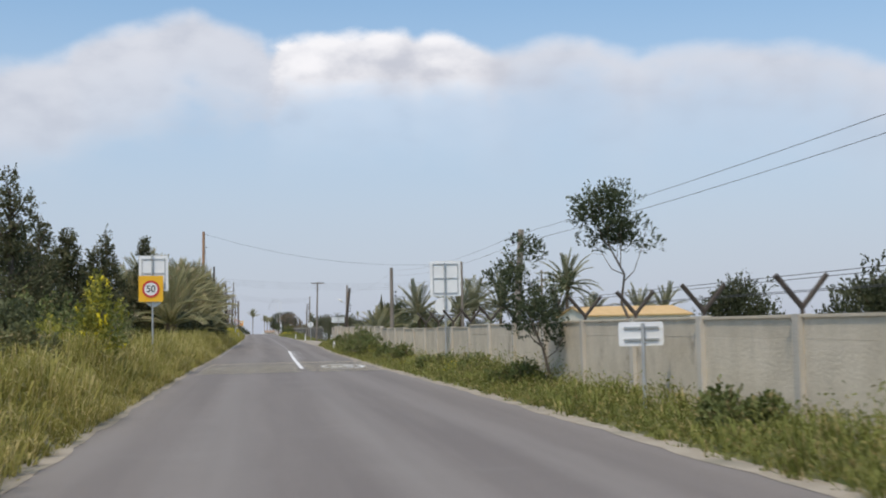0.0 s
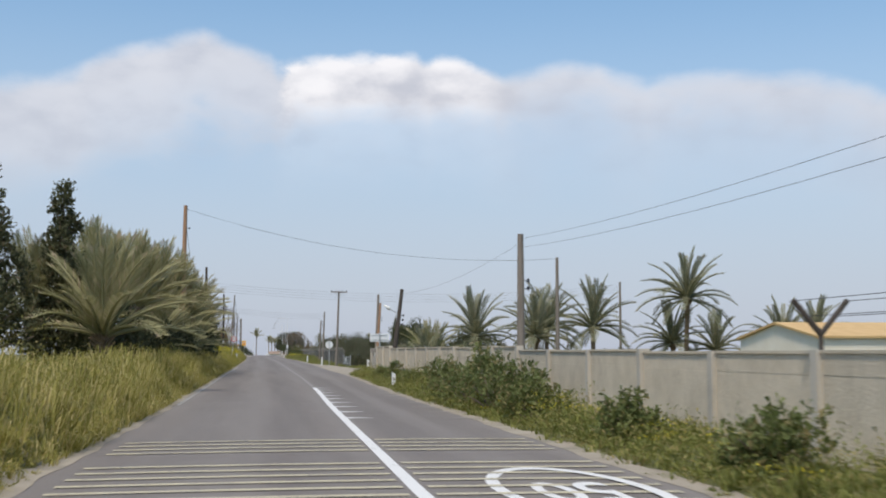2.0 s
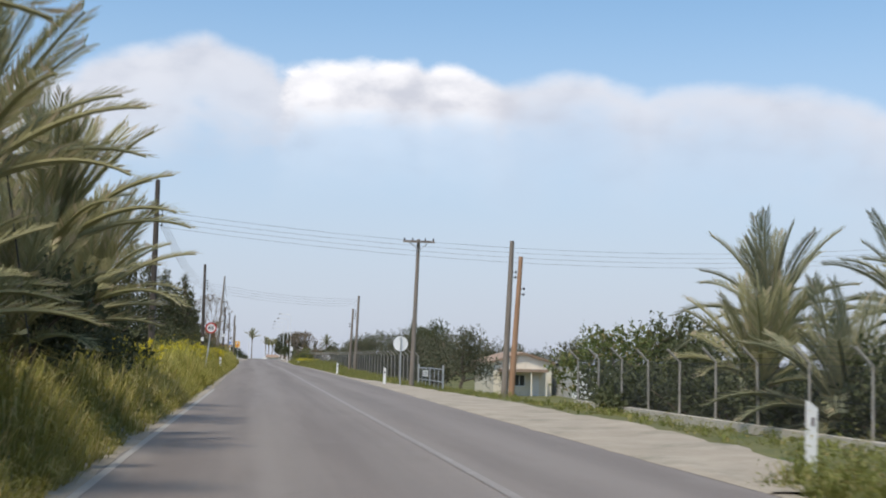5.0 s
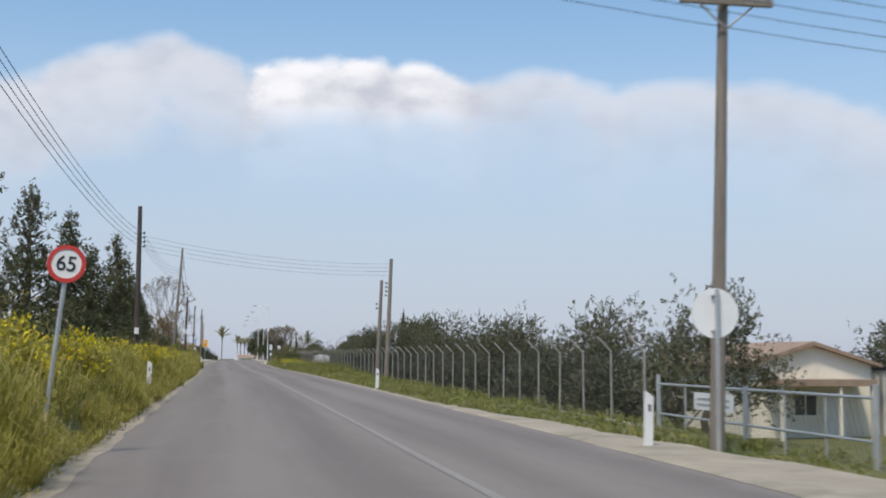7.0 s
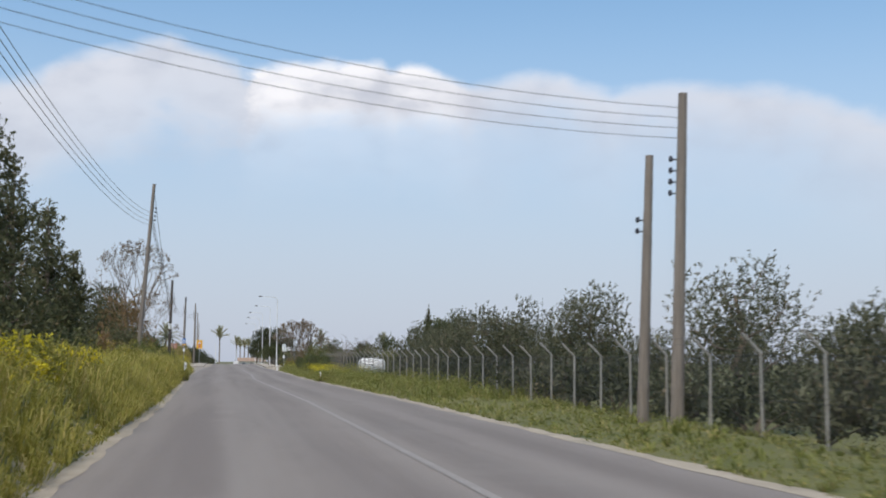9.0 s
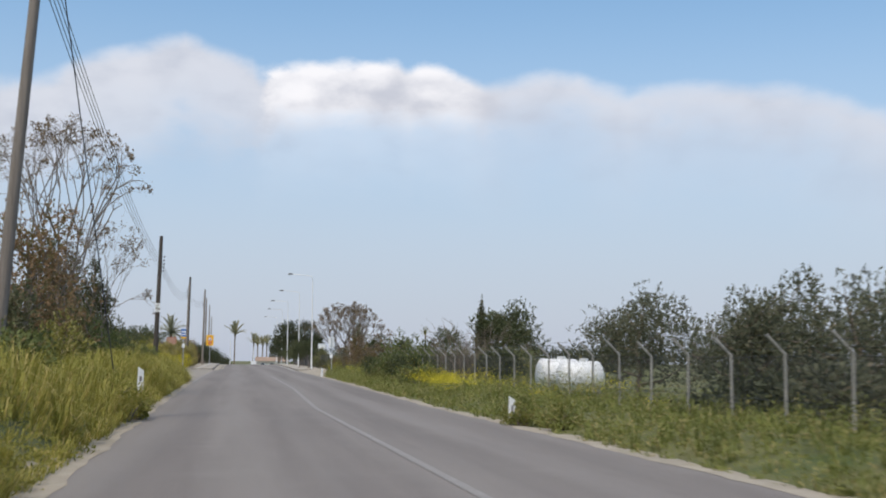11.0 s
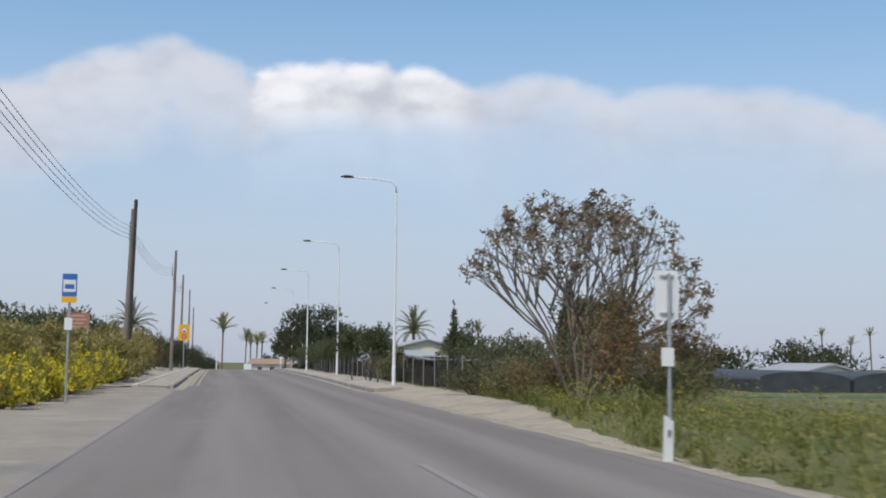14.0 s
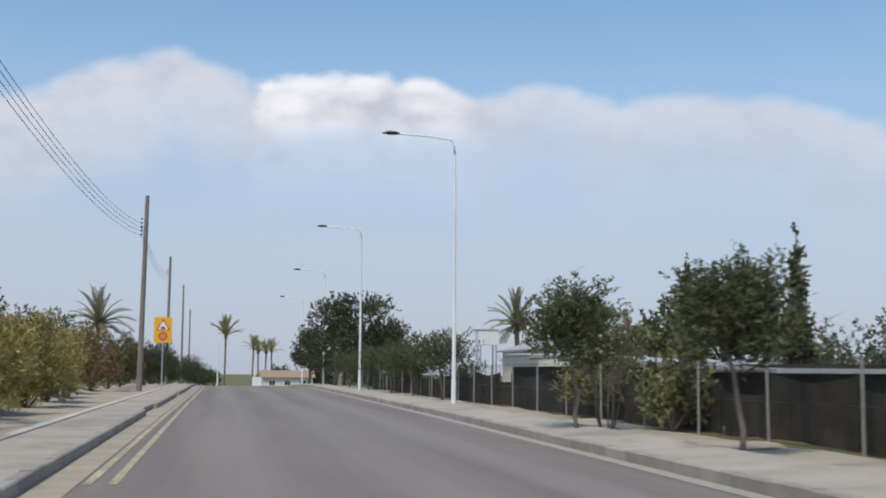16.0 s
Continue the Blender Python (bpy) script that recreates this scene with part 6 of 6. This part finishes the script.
part("timetable", Shape().box(-0.1, 0.1, -0.06, -0.036, 2.2 - z0, 2.52 - z0), M_WHITE, bs, "white timetable plate")

bb = thing("billboard", (-5.95, 331.4, float(land(-5.95, 331.4)) - 0.05), "faded rust-brown board with pale lines on two posts", "billboard")
z0 = float(bb.location.z)
p = part("board", Shape().poly(rounded(-0.47, 0.47, 2.4 - z0, 3.08 - z0, 0.03), -0.05, 0.03), M_RUST, bb)
for k in range(4):
    part("bar", Shape().box(-0.36, 0.36 - 0.1 * (k % 2), -0.056, -0.052, 2.48 + 0.15 * k - z0, 2.52 + 0.15 * k - z0), M_PALELINE, p)
for x in (-0.4, 0.4):
    part("post", Shape().tube([(x, 0, 0), (x, 0, 3.05 - z0)], 0.035, 8), M_STEEL, bb)

ys = thing("warning_sign", (-3.72, 397.8, -0.03), "yellow warning sign with a white triangle on a steel post", "road sign")
sign_post(ys, 0, 4.4, 0.04)
p = part("panel", Shape().poly(rounded(-0.53, 0.53, 2.94, 4.48, 0.05), -0.07, 0.015), M_YELLOW, ys, "yellow panel")
part("triangle_rim", Shape().poly([(-0.40, 3.68), (0, 4.36), (0.40, 3.68)], -0.077, 0.006), M_RED, p, "red triangle rim")
part("triangle", Shape().poly([(-0.31, 3.73), (0, 4.26), (0.31, 3.73)], -0.084, 0.006), M_WHITE, p, "white triangle face")
part("symbol", Shape().poly([(-0.16, 3.77), (-0.05, 3.9), (0.05, 3.9), (0.16, 3.77)], -0.090, 0.005), M_INK, p)
part("lower_plate", Shape().poly(disc_outline(0, 3.32, 0.26), -0.077, 0.006), M_RED, p, "red round plate")
part("lower_field", Shape().poly(disc_outline(0, 3.32, 0.19), -0.083, 0.005), M_ORANGE, p)

chain_fence("wire_fence", lambda y: 9.2, 326.5, 405, 3.15, lambda y: 0.12, 1.42, 0.0, "wire fence on slim posts behind the pavement", True, 0.024)


def shade_wall():
    t = thing("shade_cloth_screen", (0, 0, 0), "sagging black shade cloth screen behind the fence", "screen")
    rng = random.Random(31)
    y = 322.0
    while y < 404:
        w = rng.uniform(2.2, 3.6)
        n = 7
        s = Shape()
        top = 1.05 + 0.25 * rng.random()
        a, b = [], []
        for i in range(n + 1):
            u = i / n
            x = 9.75 + 0.12 * math.sin(u * 9 + y)
            a.append((x, y + w * u, -0.1))
            b.append((x + 0.05 * math.sin(u * 6), y + w * u, top - 0.16 * math.sin(math.pi * u)))
        s.strip(a, b)
        part("cloth", s, M_NET, t)
        y += w
    return t


shade_wall()
yard = thing("yard_shed", (12.2, 346.0, 0), "low yard shed with a flat sheet roof behind the screen", "shed")
part("wall", Shape().box(-0.9, 1.6, 0, 24, 0, 1.5), M_NET, yard)
r = Shape()
r.v = [(-1.2, -0.3, 1.31), (1.9, -0.3, 1.31), (1.9, 24.3, 1.95), (-1.2, 24.3, 1.95), (-1.2, -0.3, 1.40), (1.9, -0.3, 1.40), (1.9, 24.3, 2.04), (-1.2, 24.3, 2.04)]
r.f = [(3, 2, 1, 0), (4, 5, 6, 7), (0, 1, 5, 4), (1, 2, 6, 5), (2, 3, 7, 6), (3, 0, 4, 7)]
part("roof", r, M_SHEET, yard, "grey sheet roof")
for k in range(6):
    part("roof_batten", Shape().box(-1.26, -1.204, k * 4.0, k * 4.0 + 3.9, 1.33 + 0.104 * k, 1.39 + 0.104 * k), M_POLE, yard)
wt = thing("roof_tank", (11.3, 375.0, 0), "white square water tank on a steel stand", "water tank")
for x in (-0.35, 0.35):
    for y in (-0.35, 0.35):
        part("stand_leg", Shape().tube([(x, y, 0), (x, y, 2.46)], 0.03, 6), M_STEEL, wt)
part("tank", Shape().box(-0.45, 0.45, -0.45, 0.45, 2.46, 3.08), M_WHITE, wt)
part("lid", Shape().box(-0.47, 0.47, -0.47, 0.47, 3.084, 3.14), M_SHEET, wt)
gable_house("yard_house", 15.8, 378.0, 4.6, 7.0, 2.3, 0.6, 0.0, M_PLASTER, M_SHEET, "pale gabled house behind the yard screen", 0.25)
for i, (x, y, h, r) in enumerate(((14.5, 340, 2.6, 1.6), (16.5, 345, 2.8, 1.9), (18.0, 338, 2.6, 1.8), (20.5, 347, 3.0, 2.0), (15.0, 352, 2.7, 1.6), (23.5, 343, 2.8, 2.0))):
    tree("yard_tree", x, y, h, r, L_OLIVE if i % 2 else L_DARK, "grey-green olive tree behind the yard screen", 760 + i, 3000, 0.08, start=0.2, crown_low=0.15)
fh = gable_house("far_house", 8.02, 486.82, 6.6, 5.0, 2.0, 0.8, -1.6, M_PLASTER, M_OLDTILE, "white house with a brown tiled roof beyond the crest", 0.3, along_y=False, windows=((-2.4, -1.6, 0.9, 1.6), (-0.4, 0.4, 0.9, 1.6), (1.6, 2.4, 0.9, 1.6)))
part("garden_wall", Shape().box(-4.6, -3.4, -3.2, -3.0, 0, 2.0), M_WHITE, fh)

for i, (x, y, h, r) in enumerate(((6.95, 346.0, 3.35, 0.95), (7.5, 339.5, 3.1, 0.92), (8.65, 371.14, 3.0, 1.4), (8.76, 379.58, 2.9, 1.4), (8.86, 388.01, 2.9, 1.5), (8.86, 398.86, 2.8, 1.4), (8.76, 409.7, 2.8, 1.4), (8.65, 420.55, 2.8, 1.4))):
    tree("street_tree", x, y, h, r, L_DARK, "small dark evergreen street tree with a bent trunk", 600 + i, 5200, 0.06, start=0.6, crown_low=0.52, lean=(-0.25, 0.1), trunk_r=0.05, clump=0.5, bark=M_PALEBARK)
for i, (x, y, h, r, m) in enumerate(((9.07, 346.56, 2.2, 1.1, L_OLIVE), (9.81, 353.06, 2.4, 1.3, L_OLIVE), (11.08, 337.4, 2.2, 1.6, L_SCRUB), (12.13, 330.17, 2.6, 1.8, L_SCRUB), (13.71, 322.94, 2.5, 2.0, L_SCRUB), (16.35, 334.99, 2.6, 2.0, L_SCRUB), (10.13, 327.16, 1.2, 1.2, L_OLIVE))):
    shrub("shrub", x, y, h, r, m, "grey-green shrub behind the fence", 620 + i, 2000, 0.09)
conifer("cypress_tree", 13.1, 349.0, 4.75 - float(land(13.1, 349.0)), 0.36, "slim dark cypress behind the yard", 641, 2400, 0.085, column=True)
tree("yard_tree", 18.3, 372.35, 4.4, 1.5, L_DARK, "dark rounded tree behind the yard screen", 642, 3000, 0.14, start=0.25, crown_low=0.2)
tree("yard_tree", 25.32, 361.5, 5.2, 2.2, L_DARK, "dark rounded tree behind the yard screen", 643, 3000, 0.14, start=0.25, crown_low=0.2)
for i, (x, y, h, r) in enumerate(((8.4, 418.0, 7.6, 2.3), (11.6, 421.75, 7.7, 2.3), (10.4, 431.39, 7.0, 2.2), (7.9, 441.03, 5.6, 1.8), (13.6, 425.0, 6.0, 2.2))):
    tree("far_tree", x, y, h, r, L_PINE, "dark tree rising behind the street trees", 650 + i, 3000, 0.17, start=0.2, crown_low=0.15)
palm(18.8, 400.0, 4.2, 2.4, "date palm behind the yard", 660, 32, fronds=STIFF_FRONDS)
palm(-11.5, 436.21, 5.2, 3.5, "date palm beyond the bank", 661, 32, fronds=STIFF_FRONDS)
palm(-0.22, 533.82, 9.0, 3.6, "tall date palm at the end of the road", 662, 30, z=-2.0)
for i, (x, y, h) in enumerate(((4.85, 556.71, 7.6), (7.6, 566.35, 7.0), (9.07, 573.58, 7.4), (6.54, 578.4, 7.2))):
    palm(x, y, h, 2.6, "tall date palm beyond the far house", 663 + i, 24, z=-2.2)
for i, (x, y, h, r, m) in enumerate(((-5.9, 415.0, 3.8, 2.0, L_PINE), (-5.9, 424.16, 4.0, 2.2, L_PINE), (-5.9, 436.21, 4.0, 2.2, L_PINE), (-6.5, 448.26, 3.8, 2.2, L_PINE), (-6.27, 462.72, 3.8, 2.2, L_PINE), (-5.6, 474.0, 4.4, 2.4, L_PINE), (-5.2, 490.0, 4.8, 2.5, L_PINE), (-4.9, 505.0, 5.2, 2.6, L_PINE), (-4.6, 522.0, 5.6, 2.8, L_PINE),
                                     (-7.0, 318.0, 1.9, 1.6, L_HEDGE), (-6.3, 323.0, 2.0, 1.6, L_HEDGE), (-5.85, 328.0, 2.2, 1.6, L_HEDGE), (-5.45, 337.0, 2.4, 1.5, L_HEDGE), (-5.65, 341.5, 2.7, 1.6, L_HEDGE), (-6.4, 346.0, 2.8, 1.6, L_HEDGE), (-5.75, 350.5, 2.9, 1.7, L_HEDGE), (-5.85, 355.5, 2.9, 1.7, L_HEDGE), (-5.85, 361.0, 3.0, 1.7, L_HEDGE), (-6.05, 367.0, 3.0, 1.7, L_HEDGE), (-6.9, 374.0, 3.2, 1.8, L_BROWN), (-7.0, 382.4, 3.5, 1.8, L_BROWN), (-7.0, 390.0, 3.7, 1.8, L_BROWN), (-6.9, 398.0, 3.6, 1.7, L_DARK), (-6.9, 406.9, 3.8, 1.8, L_BROWN), (-8.6, 352.0, 2.8, 1.7, L_BROWN), (-8.9, 345.0, 2.4, 1.6, L_OLIVE), (-5.75, 333.0, 2.0, 1.45, L_HEDGE), (-5.0, 339.8, 2.1, 1.25, L_HEDGE), (-5.05, 343.2, 2.2, 1.2, L_HEDGE), (-4.95, 336.4, 1.9, 1.2, L_HEDGE), (-7.2, 327.5, 1.8, 1.5, L_OLIVE), (-7.6, 320.5, 1.9, 1.5, L_OLIVE), (-7.4, 313.5, 1.5, 1.4, L_WEEDY))):
    shrub("shrub", x, y, h, r, m, "dense roadside shrub beyond the pavement", 680 + i, 5200, 0.085)
for i, (x, y, h, r) in enumerate(((-13.0, 385.0, 5.2, 2.6), (-15.5, 395.0, 5.6, 2.8), (-18.0, 380.0, 5.2, 2.8), (-13.0, 412.0, 5.6, 2.6), (-19.0, 408.0, 6.2, 3.0), (-12.5, 366.0, 4.0, 2.2), (-15.0, 358.0, 4.2, 2.4))):
    tree("bank_tree", x, y, h, r, L_DARK, "dark green tree behind the roadside shrubs", 900 + i, 2600, 0.16, start=0.2, crown_low=0.1)
for i in range(14):
    rng = random.Random(720 + i)
    tree("far_tree", rng.uniform(-70, 84), rng.uniform(620, 760), rng.uniform(6, 11), rng.uniform(3, 5), L_PINE, "dark tree on the horizon", 730 + i, 900, 0.5, start=0.2, crown_low=0.1, z=-4.5)

# ---- verges ----
nr = np.random.default_rng(11)
no_layby = lambda x, y: x < edge_left(y) - pad_left(y) - 0.1
off_drive = lambda x, y: x > edge_right(y) + np.interp(y, [96, 99, 103, 112, 124, 134, 142, 150, 158, 160], [0, 0.4, 2.0, 2.6, 2.4, 1.8, 1.3, 0.7, 0.2, 0])
off_dust = lambda x, y: x > edge_right(y) + np.interp(y, [294, 298, 307, 317, 325], [0.0, 0.5, 1.5, 2.4, 2.7])
on_bank = lambda y: edge_left(y) - pad_left(y)
grass("verge_grass", nr, 80000, -2, 122, 0.12, 3.8, edge_left, -1, 0.70, L_GRASS, "tall yellowing grass on the bank", None, 1.6)
grass("verge_grass", nr, 84000, 120, 290, 0.22, 3.2, on_bank, -1, 0.66, L_LUSH, "tall lush green grass on the bank", None, 1.8)
weeds("verge_weeds", nr, 4500, 11, -2, 120, 0.15, 4.6, edge_left, -1, 0.70, 0.27, L_WEEDY, "tall yellowish weeds on the bank", 0.04)
weeds("verge_weeds", nr, 8000, 11, 115, 290, 0.15, 4.6, on_bank, -1, 0.72, 0.28, L_LUSH, "tall green weeds on the bank", 0.042)
weeds("verge_weeds", nr, 4200, 13, 288, 366, 0.2, 5.0, on_bank, -1, 1.25, 0.40, L_WEEDY, "yellow-green weeds beyond the lay-by", 0.05)
grass("verge_grass", nr, 28000, -2, 100, 0.1, 2.2, edge_right, 1, 0.36, L_GRASSR, "tall grass on the verge below the wall")
grass("verge_grass", nr, 26000, 98, 208, 0.1, 3.9, edge_right, 1, 0.20, L_GRASSR, "short green grass before the fence", off_drive)
grass("verge_grass", nr, 26000, 204, 322, 0.1, 3.4, edge_right, 1, 0.38, L_GRASSR, "tall grass on the verge", off_dust)
weeds("verge_weeds", nr, 5500, 11, -2, 100, 0.3, 1.85, edge_right, 1, 0.60, 0.24, L_WEED, "leafy green weeds below the wall", 0.040)
weeds("verge_weeds", nr, 2800, 12, 100, 205, 0.25, 3.6, edge_right, 1, 0.20, 0.20, L_WEED, "low green weeds in front of the fence", 0.034, off_drive)
weeds("verge_weeds", nr, 9000, 11, 206, 322, 0.3, 6.5, edge_right, 1, 0.70, 0.28, L_WEED, "leafy green weeds on the verge", 0.042, off_dust)
for y0, y1, a, b, h, edge, side, n in ((-2, 30, 1.8, 3.2, 0.8, edge_left, -1, 24), (112, 150, 1.0, 3.0, 0.7, edge_left, -1, 90), (140, 172, 1.4, 3.0, 0.7, edge_left, -1, 110), (172, 225, 1.4, 3.4, 0.75, edge_left, -1, 90), (296, 345, 0.3, 2.6, 1.2, on_bank, -1, 1100),
                                       (30, 60, 0.6, 1.5, 0.42, edge_right, 1, 45), (247, 256, 0.7, 2.4, 0.85, edge_right, 1, 170), (236, 246, 1.5, 3.2, 0.6, edge_right, 1, 25), (262, 290, 1.2, 3.4, 0.7, edge_right, 1, 60), (280, 316, 1.0, 4.0, 0.6, edge_right, 1, 45), (110, 126, 0.8, 2.4, 0.7, edge_left, -1, 40)):
    weeds("flowering_weeds", nr, n, 22, y0, y1, a, b, edge, side, h, 0.34, L_FLOWER, "patch of yellow flowers among the weeds", 0.022, category="flowers", top_only=True)
for i, (x, y, h, r) in enumerate(((5.2, 55.6, 1.25, 0.85), (5.05, 57.6, 1.45, 0.95), (5.0, 59.7, 1.5, 0.95), (5.1, 61.8, 1.4, 0.95), (5.2, 64.0, 1.1, 0.85), (5.1, 53.6, 0.9, 0.7), (5.1, 48.2, 0.8, 0.6), (5.2, 43.4, 0.8, 0.6), (5.3, 35.0, 0.6, 0.7), (5.4, 30.0, 0.6, 0.7), (5.5, 25.3, 0.55, 0.7), (5.4, 79.5, 0.85, 0.7), (5.4, 73.5, 0.75, 0.6), (5.6, 86.8, 0.7, 0.6), (5.5, 13.3, 0.65, 0.5))):
    shrub("verge_shrub", x, y, h, r, L_GREEN, "leafy green shrub on the verge below the wall", 800 + i, 1700, 0.055)
for i, (x, y, h, r) in enumerate(((-3.9, 226.5, 1.3, 1.0), (-4.2, 231.0, 1.5, 1.1), (-4.0, 235.5, 1.4, 1.0), (-4.3, 245.0, 1.7, 1.2), (-4.5, 250.0, 1.8, 1.3), (-4.4, 258.0, 1.5, 1.2), (-4.6, 266.0, 1.4, 1.2), (-4.3, 274.0, 1.2, 1.1))):
    shrub("bank_shrub", x, y, h, r, L_GREEN if i % 3 else L_WEEDY, "leafy green shrub on the bank", 840 + i, 1900, 0.065)
for i, (x, y, h, r) in enumerate(((-3.2, 146.0, 0.9, 0.9), (-3.6, 149.0, 1.0, 1.0), (-2.9, 151.5, 0.85, 0.85), (-3.2, 154.0, 0.9, 0.95), (-2.7, 171.5, 0.9, 0.9), (-2.9, 174.5, 0.9, 0.9), (-3.1, 168.8, 0.9, 0.9), (-3.5, 157.5, 0.85, 0.95), (-3.7, 162.0, 0.9, 1.0), (-3.6, 166.5, 0.85, 0.9), (-3.1, 178.5, 0.8, 0.85), (-3.2, 182.0, 0.85, 0.9), (-3.0, 186.5, 0.75, 0.8), (-5.3, 311.5, 1.35, 1.05), (-5.4, 316.0, 1.45, 1.15), (-5.5, 321.0, 1.55, 1.15), (-5.4, 326.0, 1.55, 1.15), (-6.0, 331.0, 1.1, 1.0), (-6.2, 336.0, 1.2, 1.0), (-4.9, 312.6, 0.9, 0.6), (-4.8, 315.0, 1.1, 0.55), (-4.9, 321.0, 1.4, 1.1), (-4.9, 324.5, 1.6, 1.1), (-4.95, 328.3, 1.7, 1.15), (-5.0, 332.4, 1.6, 1.1), (-5.0, 318.2, 1.25, 0.8), (-5.1, 309.6, 1.1, 0.8), (-3.1, 190.0, 0.8, 0.85), (-2.8, 194.0, 0.7, 0.7), (-3.4, 118.5, 0.9, 0.8), (-3.2, 122.5, 0.9, 0.8))):
    shrub("flowering_bush", x, y, h, r, L_LUSH, "green bush with yellow flowers on the bank", 860 + i, 1700, 0.05, flowers=1250)
for x, y, h, r, m in ((-1.95, 161.0, 0.62, 0.4, L_LUSH), (-2.0, 237.5, 0.8, 0.45, L_LUSH), (-1.86, 238.25, 0.72, 0.28, L_LUSH), (-1.9, 238.9, 0.7, 0.3, L_LUSH), (-2.5, 239.6, 0.9, 0.6, L_LUSH), (5.45, 236.0, 0.5, 0.45, L_WEED), (5.9, 237.6, 0.6, 0.5, L_WEED), (5.95, 234.6, 0.55, 0.5, L_WEED)):
    shrub("verge_shrub", x, y, h, r, m, "leafy weed clump round a marker post", int(y * 7), 900, 0.04)
bare_tree("grey_shrub", 8.0, 347.5, 2.7, 1.15, "grey leafless shrub with fine twigs beside the screen", 702, 6, L_OLIVE, trunks=6, depth=4, tuft=0.12, low=0.22, radius=0.03)
